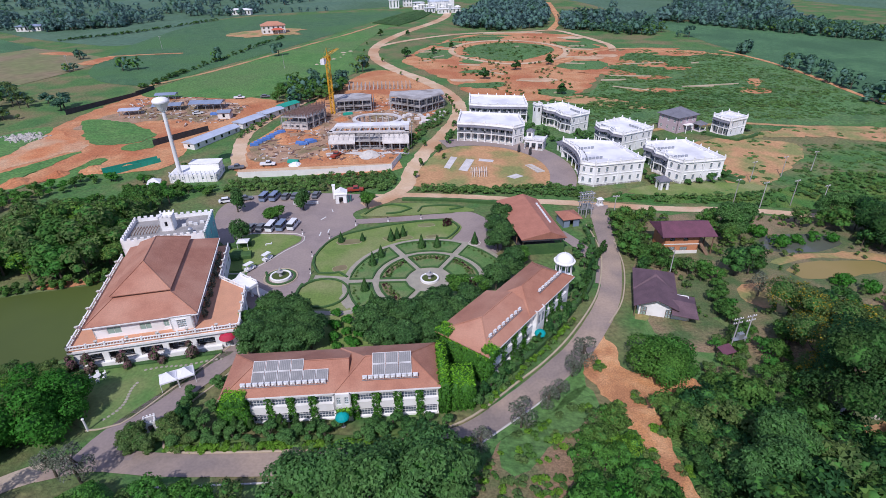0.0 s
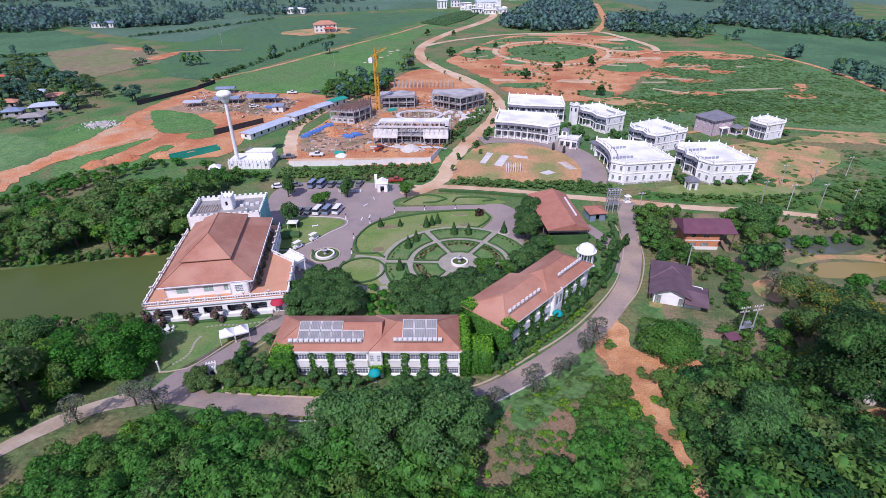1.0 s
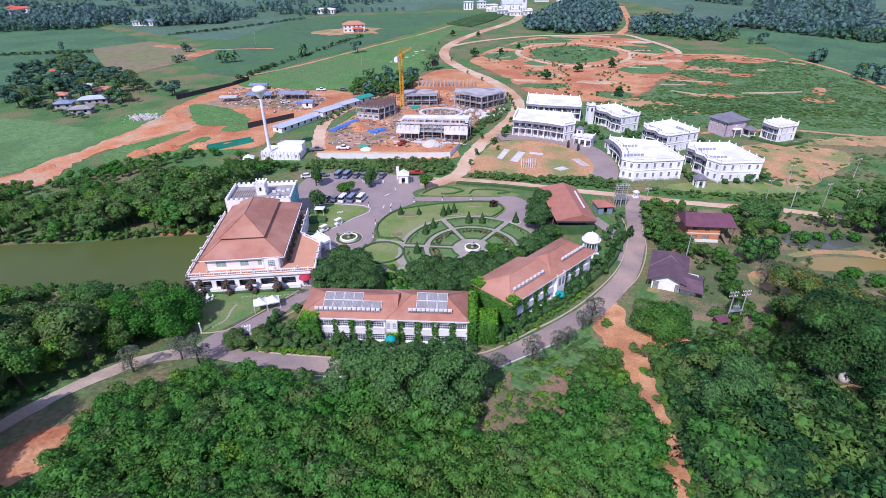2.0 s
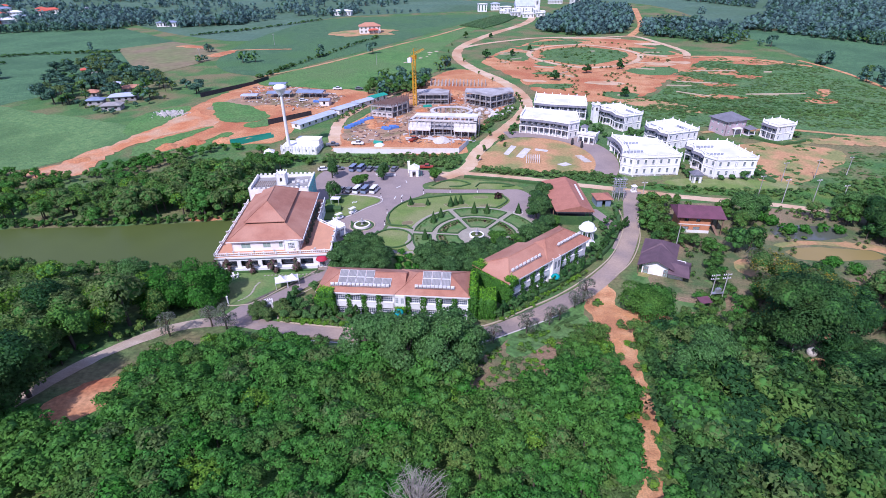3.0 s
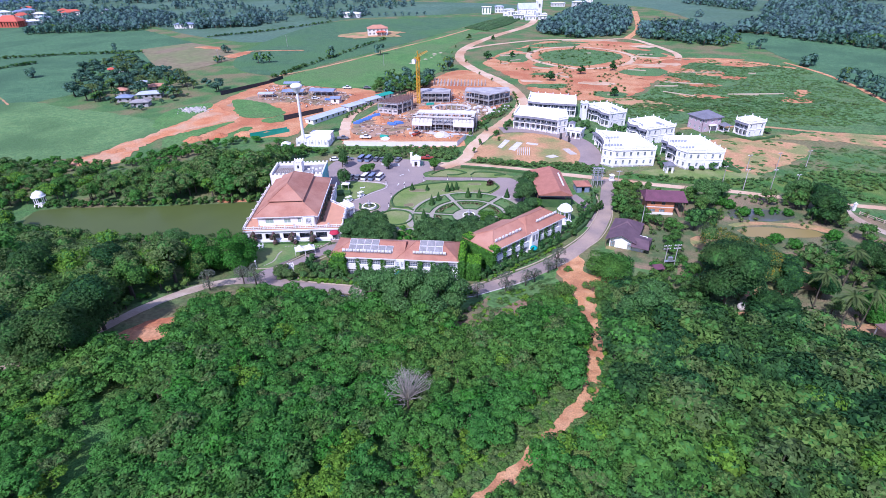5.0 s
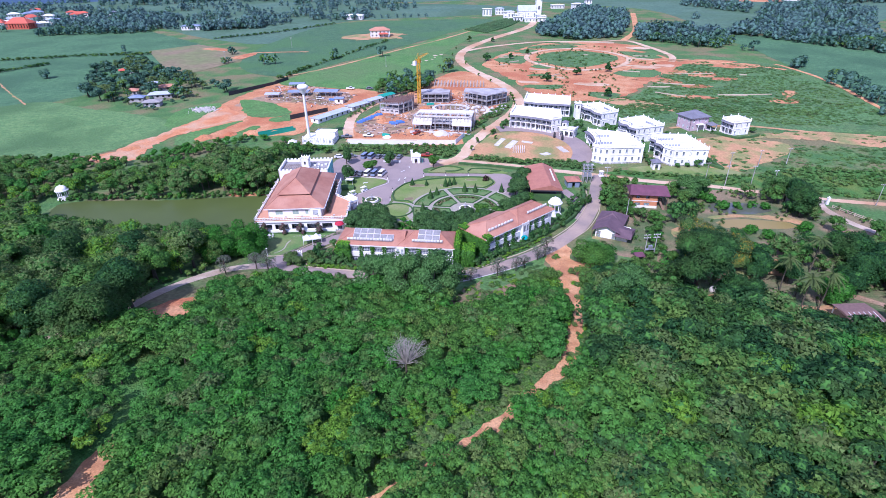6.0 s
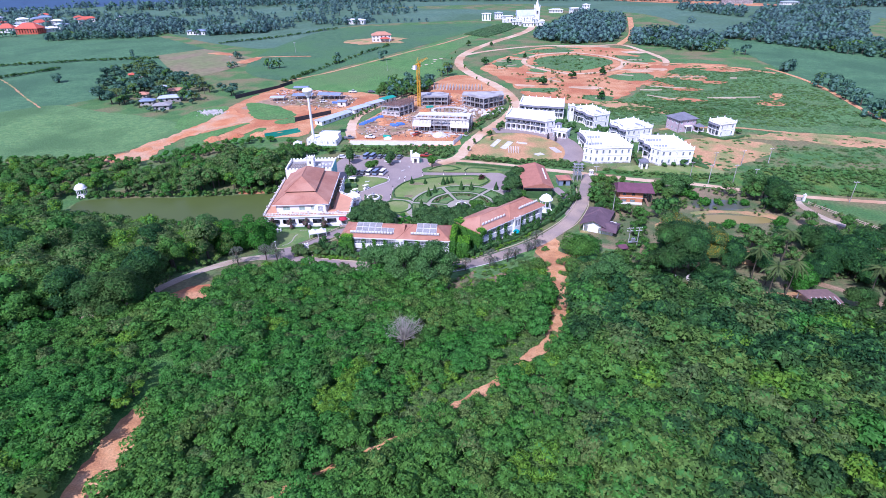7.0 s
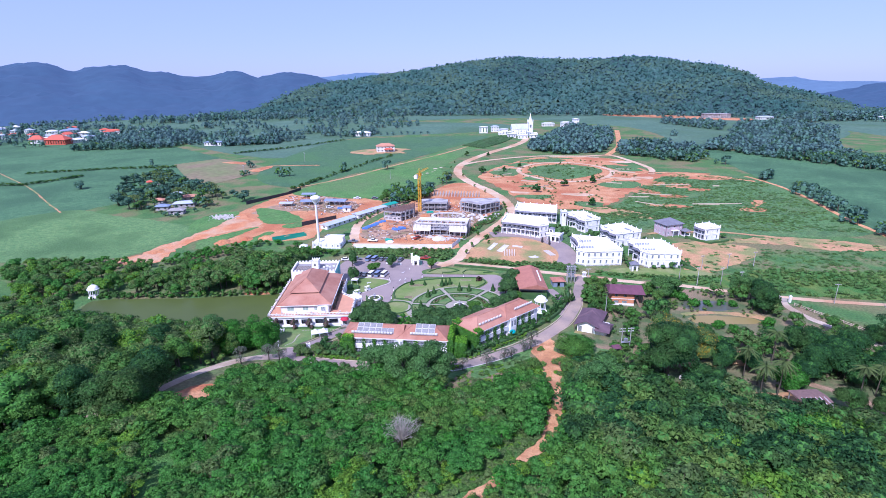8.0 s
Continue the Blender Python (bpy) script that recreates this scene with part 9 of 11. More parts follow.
lilac_house()
mansion("small white villa with balconies and roof finials", [(108.6, 202.0), (109.6, 198.6), (111.8, 195.0)], [(120.0, 199.2), (116.6, 206.8)], h=6.2, acs=False)
for a, b in (((105, 198), (113.6, 190.6)), ((113.6, 190.6), (124, 196.4)), ((92, 157.5), (97.5, 152.6)), ((97.5, 152.6), (91, 171))):
    strip("hedge", [a, ((a[0] + b[0]) / 2, (a[1] + b[1]) / 2), b], 1.0, 1.1, M["hedge"], "dark clipped hedge beside the villa", "hedge", group="villa hedges", kind="", wob=0.3)


# ---- building site ----
def grid_in(pts, step):
    xs, ys = [p[0] for p in pts], [p[1] for p in pts]
    return [(x, y) for x in np.arange(min(xs), max(xs), step) for y in np.arange(min(ys), max(ys), step) if inside(x, y, pts)]


def concrete_frame(pts, floors, top, label, rebar=True, roof_grid=False):
    cx, cy = sum(p[0] for p in pts) / len(pts), sum(p[1] for p in pts) / len(pts)
    H = thing("unfinished_building", cx, cy, land(cy), 0, label, "building", "unfinished buildings")
    o = [(x - cx, y - cy) for x, y in pts]
    step = (top - 0.2) / floors
    for f in range(floors + 1):
        if f == floors and roof_grid:
            continue
        part("floor_slab", Shape().prism(o, f * step - (0.4 if f else 1.2), f * step + 0.02), M["concrete"], H)
    cols = []
    for p, q in zip(o, o[1:] + o[:1]):
        L = math.hypot(q[0] - p[0], q[1] - p[1])
        n = max(1, round(L / 3.6))
        cols += [(p[0] * 0.985 + (q[0] - p[0]) * k / n, p[1] * 0.985 + (q[1] - p[1]) * k / n) for k in range(n)]
    cols += grid_in(o, 4.2)
    rng = random.Random(int(cx * 7))
    for x, y in cols:
        part("column", CACHE.setdefault(("cc", top), Shape().box(-0.17, -0.17, 0, 0.17, 0.17, top - 0.3).mesh("column")), M["concrete"], H, m=pose(x, y, 0))
    if rebar:
        s = Shape()
        for x, y in cols + grid_in(o, 1.15):
            h = rng.uniform(0.8, 2.4)
            for k in range(2):
                s.tube((x + 0.1 * k, y, top - 0.4), (x + rng.uniform(-0.15, 0.15), y + rng.uniform(-0.15, 0.15), top + h), 0.085, 0.07, 4)
        xs, ys = [p[0] for p in o], [p[1] for p in o]
        for zz in (top + 0.5, top + 1.2):
            for y in np.arange(min(ys), max(ys), 1.15):
                row = [x for x in np.arange(min(xs), max(xs), 0.5) if inside(x, y, o)]
                if len(row) > 2:
                    s.tube((row[0], y, zz), (row[-1], y, zz + 0.1), 0.07, n=4)
        part("rebar", s, M["rust"], H, "rusty starter bars and props")
    w = Shape()
    for k, (p, q) in enumerate(zip(o, o[1:] + o[:1])):
        if k % 2 == 0 and rebar:
            L = math.hypot(q[0] - p[0], q[1] - p[1])
            pierced(w, p, q, 0, step - 0.4, 0.2, even(L, max(1, round(L / 3)), 1.7, 0.9, step - 0.8))
    if w.v:
        part("block_wall", w, M["slab"], H, "half-built block walls")
    s = Shape()
    for p, q in list(zip(o, o[1:] + o[:1]))[:2]:
        L = math.hypot(q[0] - p[0], q[1] - p[1])
        nx = max(2, int(L / 1.8))
        d = ((q[0] - p[0]) / L, (q[1] - p[1]) / L)
        for k in range(nx + 1):
            x, y = p[0] + d[0] * L * k / nx + d[1] * 0.9, p[1] + d[1] * L * k / nx - d[0] * 0.9
            s.tube((x, y, -0.3), (x, y, top), 0.045, n=4)
        for zz in np.arange(1.7, top, 1.7):
            s.tube((p[0] + d[1] * 0.9, p[1] - d[0] * 0.9, zz), (q[0] + d[1] * 0.9, q[1] - d[0] * 0.9, zz), 0.04, n=4)
    part("scaffold", s, M["steel"], H, "tube scaffold")
    if roof_grid:
        for p, q in zip(o, o[1:] + o[:1]):
            part("roof_beam", Shape().beam(p, q, 0, 1.4, top - 0.5, top), M["slab"], H, "pale concrete edge beam")
        a, b, c, d = (Vector(v) for v in o[:4])
        for k in range(1, 8):
            t = k / 8
            p, q = a.lerp(b, t), d.lerp(c, t)
            part("roof_beam", Shape().beam((p.x, p.y), (q.x, q.y), -0.2, 0.2, top - 0.45, top - 0.02), M["slab"], H)
        p, q = a.lerp(d, 0.5), b.lerp(c, 0.5)
        part("roof_beam", Shape().beam((p.x, p.y), (q.x, q.y), -0.25, 0.25, top - 0.44, top - 0.01), M["slab"], H)
        p, q = a.lerp(d, 0.62), b.lerp(c, 0.62)
        part("roof_slab", Shape().prism([(p.x, p.y), (q.x, q.y), (c.x + 0.3, c.y), (d.x - 0.3, d.y)], top - 0.3, top + 0.06), M["roofwhite"], H, "white finished slab at the back")
        for t0, t1 in ((0.0, 0.33), (0.67, 1.0)):
            p, q = a.lerp(b, t0), a.lerp(b, t1)
            part("lower_roof", Shape().add([(p.x, p.y - 1.6, top * 0.42), (q.x, q.y - 1.6, top * 0.42), (q.x, q.y + 0.3, top * 0.84), (p.x, p.y + 0.3, top * 0.84), (p.x, p.y - 1.6, top * 0.42 - 0.3), (q.x, q.y - 1.6, top * 0.42 - 0.3), (q.x, q.y + 0.3, top * 0.84 - 0.3), (p.x, p.y + 0.3, top * 0.84 - 0.3)], [(0, 1, 2, 3), (7, 6, 5, 4), (0, 4, 5, 1), (1, 5, 6, 2), (2, 6, 7, 3), (3, 7, 4, 0)]), M["slab"], H, "steep pale panels over the lower storey")
            for k in range(4):
                u = p.lerp(q, (k + 0.15) / 3.3)
                part("column", CACHE.setdefault(("lrc", top), Shape().box(-0.15, -0.15, -0.3, 0.15, 0.15, top * 0.42).mesh("column")), M["concrete"], H, m=pose(u.x, u.y - 1.4, 0))
    return H


concrete_frame([(-38.2, 185.6), (-9.0, 185.8), (-9.6, 198.6), (-36.6, 197.0)], 2, 6.6, "raw concrete shell with open roof beams", False, True)
concrete_frame([(-62.4, 211.6), (-51.4, 209.4), (-46.2, 219.6), (-48, 230), (-54, 226)], 2, 5.2, "concrete frame under a thicket of rusty bars")
concrete_frame([(-44.4, 234.0), (-28.6, 236.4), (-29.6, 246.6), (-36, 249.4), (-47, 246)], 2, 5.2, "low concrete frame with a finished roof slab", False)
concrete_frame([(-20.6, 238.4), (-6.6, 229.6), (4.2, 241.4), (2.6, 250.6), (-20.8, 246.4)], 2, 6.4, "three-level concrete frame with dark open floors", False)


def ring_hall():
    H = thing("ring_colonnade", -22.4, 204.6, land(205), 0, "unfinished round colonnade of raw concrete", "building")
    n = 22
    for k in range(n):
        a = 6.283 * k / n
        part("column", CACHE.setdefault("ringcol", Shape().box(-0.25, -0.25, -0.5, 0.25, 0.25, 5.6).mesh("column")), M["concrete"], H, m=pose(9.0 * math.cos(a), 7.1 * math.sin(a), 0, 0, 0, math.degrees(a)))
    s, v = Shape(), []
    m = 40
    for k in range(m):
        a = 6.283 * k / m
        v += [(r * math.cos(a), r * 0.79 * math.sin(a), z) for r, z in ((8.3, 5.5), (9.75, 5.5), (9.75, 6.1), (8.3, 6.1))]
    s.add(v, [(4 * k + j, 4 * k + (j + 1) % 4, 4 * ((k + 1) % m) + (j + 1) % 4, 4 * ((k + 1) % m) + j) for k in range(m) for j in range(4)])
    part("ring_beam", s, M["slab"], H)
    part("floor", Shape().lathe(0, 0, [(7.0, -0.4), (7.0, 0.1), (0.1, 0.12)], 24), M["dry"], H)


ring_hall()
ribbon("apron", [(-39, 181.6), (-31, 182.6), (-23.4, 181.2), (-16, 182.4), (-9, 181.2)], [1.6, 1.8, 3.4, 1.8, 1.6], M["slab"], 0.16, "pale concrete apron before the shell", 0.2, category="pavement")


def spoil_heap(x, y, r, h, material, label, seed):
    rng = np.random.default_rng(seed)
    s, n = Shape(), 18
    prof = [(1.0, 0), (0.8, 0.25), (0.55, 0.55), (0.3, 0.85), (0.03, 1.0)]
    v = []
    for k, (a, b) in enumerate(prof):
        v += [(r * a * math.cos(6.283 * i / n) * (1 + rng.uniform(-0.18, 0.18)), r * a * math.sin(6.283 * i / n) * (1 + rng.uniform(-0.18, 0.18)), h * b * (1 + rng.uniform(-0.1, 0.1)) - 0.1) for i in range(n)]
    s.add(v, [(j * n + i, j * n + (i + 1) % n, (j + 1) * n + (i + 1) % n, (j + 1) * n + i) for j in range(len(prof) - 1) for i in range(n)])
    return solid("earth_mound", s, material, x, y, land(y), seed * 31, label, "mound", "mounds")


spoil_heap(-23.2, 180.6, 4.2, 1.8, M["stone"], "pale sand heap before the shell", 3)
spoil_heap(-48, 172.5, 2.4, 1.0, M["canvas"], "small white sand heap", 4)
for k, (x, y, r, h) in enumerate(((-56, 196, 5, 1.4), (-60, 202, 4, 1.2), (-30, 176, 2.4, 0.8), (-40, 224, 4, 1.2), (-136, 160, 5, 1.6), (-126, 166, 4, 1.4), (-116, 170, 5, 1.5), (-106, 172, 4, 1.5), (-162, 142, 5, 1.0), (-30, 262, 6, 1.5))):
    spoil_heap(x, y, r, h, M["dirt"], "heap of dug red earth", 10 + k)
for k, (x, y) in enumerate(((-168, 203.5), (-163.6, 206.4), (-159.4, 202.6))):
    spoil_heap(x, y, 2.4, 0.6, M["stone"], "dumped heap of white rubble", 30 + k)
rr = random.Random(5)
rubble = Shape()
for k in range(260):
    x, y, a = -163 + rr.gauss(0, 3.6), 203.6 + rr.gauss(0, 2.6), rr.uniform(0, 3.14)
    l, w = rr.uniform(0.3, 1.1), rr.uniform(0.2, 0.7)
    c, d = math.cos(a) * l / 2, math.sin(a) * l / 2
    rubble.beam((x - c, y - d), (x + c, y + d), -w / 2, w / 2, land(y), land(y) + rr.uniform(0.2, 0.8))
tagged(new("rubble", rubble.mesh("rubble")), "broken white rubble strewn on red earth", "rubble", kind="stuff").data.materials.append(M["stone"])


def tower_crane():
    H = thing("tower_crane", -45.2, 232.4, land(232), 86, "yellow lattice tower crane on the site", "crane")
    s = Shape()
    w, top = 0.75, 24.5
    for x in (-w, w):
        for y in (-w, w):
            s.box(x - 0.11, y - 0.11, -0.3, x + 0.11, y + 0.11, top)
    n = 17
    for k in range(n):
        z0, z1 = top * k / n, top * (k + 1) / n
        for (a, b), (c, d) in (((-w, -w), (w, -w)), ((w, -w), (w, w)), ((w, w), (-w, w)), ((-w, w), (-w, -w))):
            s.tube((a, b, z0), (c, d, z1) if k % 2 else (a, b, z0 + 0.01), 0.07, n=4) if k % 2 else s.tube((c, d, z0), (a, b, z1), 0.07, n=4)
            s.tube((a, b, z1), (c, d, z1), 0.06, n=4)
    part("mast", s, M["yellow"], H, "yellow lattice mast")
    j = Shape()
    for y in (-0.6, 0.6):
        j.tube((-8, y, top), (19, y, top), 0.1, n=4)
    j.tube((0, 0, top + 1.3), (19, 0, top + 0.4), 0.1, n=4)
    for k in range(19):
        j.tube((k, -0.6, top), (k + 0.5, 0, top + 1.2 - 0.045 * k), 0.05, n=4).tube((k + 0.5, 0, top + 1.2 - 0.045 * k), (k + 1, 0.6, top), 0.05, n=4)
    part("jib", j, M["yellow"], H, "yellow lattice jib")
    part("counterweight", Shape().box(-8, -0.8, top - 2.2, -5.2, 0.8, top - 0.1), M["canvas"], H, "white concrete counterweight")
    part("cab", Shape().box(0.8, -0.9, top - 2.2, 2.2, 0.5, top - 0.2), M["yellow"], H)
    part("head", Shape().tube((-0.5, 0, top), (0, 0, top + 3.2), 0.12, n=4).tube((0.5, 0, top), (0, 0, top + 3.2), 0.12, n=4).tube((0, 0, top + 3.2), (-7, 0, top + 0.2), 0.04, n=4).tube((0, 0, top + 3.2), (12, 0, top + 0.8), 0.04, n=4), M["yellow"], H)


tower_crane()
for k, (hx, hy) in enumerate(((-63.5, 363), (-67, 357), (-71, 352), (-74.5, 340), (-73, 346), (-64, 379), (-63, 371), (-60, 384))):
    spoil_heap(hx, hy, 1.7 + 0.5 * (k % 3), 0.45 + 0.2 * (k % 2), M["kerb"], "dumped heap of white rubble", 50 + k)


def gable_shed(x, y, rz, L, D, h, roof_mat, label, wall="cream", rise=0.9, open_front=False):
    H = thing("work_shed", x, y, land(y), rz, label, "shed", "workers' sheds")
    s = Shape()
    s.add([(-0.4, -0.5, h), (L + 0.4, -0.5, h), (L + 0.4, D + 0.5, h), (-0.4, D + 0.5, h), (-0.4, D / 2, h + rise), (L + 0.4, D / 2, h + rise), (-0.4, -0.5, h - 0.08), (L + 0.4, -0.5, h - 0.08), (L + 0.4, D + 0.5, h - 0.08), (-0.4, D + 0.5, h - 0.08)],
          [(0, 1, 5, 4), (2, 3, 4, 5), (9, 8, 7, 6), (6, 7, 1, 0), (7, 8, 2, 5, 1), (8, 9, 3, 2), (9, 6, 0, 4, 3)])
    part("roof", s, roof_mat, H)
    if open_front:
        for k in range(max(2, int(L / 3)) + 1):
            for yy in (0.1, D - 0.1):
                part("post", CACHE.setdefault(("sp", h), Shape().box(-0.1, -0.1, -0.4, 0.1, 0.1, h).mesh("post")), M["steel"], H, m=pose(L * k / max(2, int(L / 3)), yy, 0))
    else:
        for p, q in (((0, 0), (L, 0)), ((L, 0), (L, D)), ((L, D), (0, D)), ((0, D), (0, 0))):
            d = math.hypot(q[0] - p[0], q[1] - p[1])
            part("wall", pierced(Shape(), p, q, -0.4, h, 0.12, even(d, max(1, int(d / 4)), 1.0, 0.8, h - 0.4)), M[wall], H)
    return H


gable_shed(-88.4, 187.2, 67, 24, 5.5, 2.4, M["zinc"], "long workers' shed with a pale metal roof", rise=0.7)
gable_shed(-78.4, 211.4, 64, 13, 5.5, 2.5, M["zinc"], "workers' shed with a pale blue metal roof", rise=0.7)
gable_shed(-72.4, 224.2, 62, 11, 5, 2.6, M["zinc"], "workers' shed with a white metal roof", rise=0.7)
gable_shed(-67.0, 235.0, 60, 9, 5, 2.8, M["greenmetal"], "workers' shed with a green metal roof", rise=0.7)
gable_shed(-112, 240, 4, 14, 7, 3, M["bluemetal"], "open store with a blue-grey metal roof", rise=0.9, open_front=True)
gable_shed(-128, 238, 8, 12, 6, 2.6, M["bluemetal"], "open store with a blue-grey metal roof", rise=0.8, open_front=True)
gable_shed(-136, 258, 10, 9, 5, 2.6, M["bluemetal"], "open store with a blue-grey metal roof", rise=0.7, open_front=True)
gable_shed(-94, 226, 6, 5, 5, 2.8, M["bluemetal"], "small square store with a blue roof", rise=0.7)
gable_shed(-140, 232, 12, 8, 5, 2.4, M["zinc"], "low store under grey sheets", rise=0.5, open_front=True)


def long_fence(x0, y0, x1, y1, h, material, label, name="site_fence", n=20):
    L = math.hypot(x1 - x0, y1 - y0)
    rz = math.degrees(math.atan2(y1 - y0, x1 - x0))
    F = thing(name, x0, y0, land((y0 + y1) / 2), rz, label, "fence", "site fences")
    w = L / n
    p = CACHE.setdefault(("fp", round(w, 2), h), Shape().box(0.02, -0.03, -0.2, w - 0.02, 0.03, h).box(0, -0.06, -0.3, 0.08, 0.06, h + 0.05).box(0.08, 0.03, h * 0.75, w, 0.07, h * 0.8).mesh("panel"))
    for k in range(n):
        part("panel", p, material, F, m=pose(w * k, 0, 0))
    return F


long_fence(-64, 161.6, -31.5, 164.4, 2.0, M["cream"], "pale metal hoarding round the site", n=18)
long_fence(-31.5, 164.4, -14, 167.0, 2.2, M["cream"], "pale hoarding with a blue picture panel", n=10)
long_fence(-14, 167.0, -11.5, 178, 2.2, M["canvas"], "white hoarding at the site corner", n=6)
long_fence(-165.6, 235, -150.4, 267.6, 2.2, M["dark"], "black sheet fence along the field", n=18)
long_fence(-150.4, 267.6, -147.4, 281, 2.2, M["dark"], "black sheet fence along the field", n=8)
long_fence(-106, 192, -92, 210, 2.4, M["dark"], "dark stacked sheet fence on the yard", n=10)
long_fence(-109, 164, -96, 176, 1.8, M["greenmetal"], "green netting fence round a trench", n=8)
long_fence(-111, 166, -98, 178, 1.8, M["greenmetal"], "green netting fence round a trench", n=8)


def tarp_stack(x, y, rz, label, material, L=3.2):
    H = thing("covered_stack", x, y, land(y), rz, label, "stack", "covered stacks")
    part("pallet", Shape().box(-0.1, -0.1, -0.05, L + 0.1, 1.7, 0.15), M["wood"], H)
    part("cover", Shape().add([(0, 0, 0.1), (L, 0, 0.1), (L, 1.6, 0.1), (0, 1.6, 0.1), (0.15, 0.15, 0.9), (L - 0.2, 0.2, 1.05), (L - 0.15, 1.4, 0.95), (0.2, 1.45, 1.1), (L / 2, 0.8, 1.25)], [(0, 1, 5, 4), (1, 2, 6, 5), (2, 3, 7, 6), (3, 0, 4, 7), (4, 5, 8), (5, 6, 8), (6, 7, 8), (7, 4, 8)]), material, H)


for k in range(8):
    tarp_stack(-69 + 0.9 * k, 190 + 2.2 * k, 20 + 7 * (k % 3), "blue-wrapped pipes stacked on the red earth", M["bluetarp"])
for k in range(4):
    tarp_stack(-52.5 + 1.6 * k, 192 - 2.4 * (k % 2) + k, 10 * k, "blue tarpaulin over building material", M["bluetarp"], 3.6)
tarp_stack(-51, 173.5, 0, "green net over building material", M["greenmetal"], 4)
tarp_stack(-100, 232, 0, "blue tarpaulin over building material", M["bluetarp"], 4)
tarp_stack(-40, 229, 30, "green net over building material", M["greenmetal"], 4.4)
for k in range(16):
    a, b = -14 + (k * 37 % 23) * 0.8, 214 + (k * 53 % 17)
    tarp_stack(a, b, (k * 47) % 180, "stack of grey formwork boards", M["slab"], 2.4 + (k % 3))


# ---- water tower and pump house ----
def water_tower():
    H = thing("water_tower", -81.9, 159.9, land(160), 0, "slender white water tower with a bulbous tank", "water tower")
    part("shaft", Shape().lathe(0, 0, [(1.0, -0.4), (0.72, 0.8), (0.62, 4), (0.55, 14), (0.5, 23.2)], 16), M["white"], H)
    part("tank", Shape().lathe(0, 0, [(0.5, 22.8), (0.95, 23.0), (1.3, 23.6), (1.6, 24.2), (2.45, 25.5), (2.5, 25.9), (2.3, 26.3), (1.7, 26.75), (0.9, 26.95), (0.3, 27.05), (0.02, 27.07)], 24), M["white"], H, "wide white tank bowl")
    part("ladder", Shape().tube((0.74, -0.2, 0.5), (0.62, -0.2, 23), 0.03, n=4).tube((0.74, 0.2, 0.5), (0.62, 0.2, 23), 0.03, n=4), M["steel"], H)
    B = thing("pump_house", -85.0, 158.2, land(159), 4, "low white pump house with a slatted parapet", "building")
    facade(B, (0, 0), (15, 0), -0.5, 2.6, even(15, 5, 1.0, 0.9, 2.0), M["white"], 0.25)
    facade(B, (15, 0), (15, 9), -0.5, 2.6, even(9, 3, 1.0, 0.9, 2.0), M["white"], 0.25)
    facade(B, (15, 9), (0, 9), -0.5, 2.6, [], M["white"], 0.25)
    facade(B, (0, 9), (0, 0), -0.5, 2.6, [], M["white"], 0.25)
    part("roof_slab", Shape().box(0.1, 0.1, 2.6, 14.9, 8.9, 2.8), M["roofwhite"], B)
    for k in range(11):
        part("fin", CACHE.setdefault("pfin", Shape().box(-0.12, -0.2, -0.2, 0.12, 0.0, 3.8).mesh("fin")), M["white"], B, m=pose(0.6 + 1.38 * k, 0, 0))
    part("upper_room", Shape().box(5.5, 4.5, 2.8, 14.8, 8.8, 4.6).box(5.3, 4.3, 4.6, 15, 9, 4.8), M["white"], B)
    T = thing("white_tent", -89.5, 152.6, land(152), 20, "small white peaked tent beside the pump house", "tent")
    part("canopy", Shape().hip(0, 0, 4, 4, 2.0, 3.4, 0.06, (2, 1.9), (2, 2.1)), M["canvas"], T)
    for x in (0.1, 3.9):
        for y in (0.1, 3.9):
            part("pole", CACHE.setdefault("tpl", Shape().cyl(0, 0, 0, 2.0, 0.05, n=5).mesh("pole")), M["steel"], T, m=pose(x, y, 0))


water_tower()


# ---- vehicles ----
def extrude(profile, w0, w1):
    """A side profile (x, z) swept across y from w0 to w1, its flanks drawn in a little."""
    n = len(profile)
    s = Shape()
    rows = [(w0, 0.94), (w0 + 0.08, 1.0), (w1 - 0.08, 1.0), (w1, 0.94)]
    cx = sum(p[0] for p in profile) / n
    cz = sum(p[1] for p in profile) / n
    vs = [(cx + (x - cx) * k, y, cz + (z - cz) * k) for y, k in rows for x, z in profile]
    fs = [tuple(range(n)), tuple(range(3 * n, 4 * n))[::-1]]
    for j in range(3):
        fs += [(j * n + i, (j + 1) * n + i, (j + 1) * n + (i + 1) % n, j * n + (i + 1) % n) for i in range(n)]
    return s.add(vs, fs)


BODY = {
    "car": ([(-2.2, 0.3), (2.2, 0.3), (2.25, 0.7), (1.2, 0.9), (-1.9, 0.95), (-2.25, 0.8)], [(-1.7, 0.92), (1.1, 0.88), (0.4, 1.42), (-1.2, 1.45)], 1.7),
    "van": ([(-2.6, 0.3), (2.5, 0.3), (2.6, 0.9), (1.9, 1.2), (-2.6, 1.2)], [(-2.58, 1.18), (1.95, 1.18), (1.2, 1.95), (-0.5, 2.05), (-2.45, 2.0)], 1.85),
    "pickup": ([(-2.6, 0.45), (2.5, 0.45), (2.55, 0.95), (1.4, 1.1), (-2.6, 1.1)], [(-0.6, 1.08), (1.3, 1.08), (0.7, 1.7), (-0.4, 1.72)], 1.8),
}


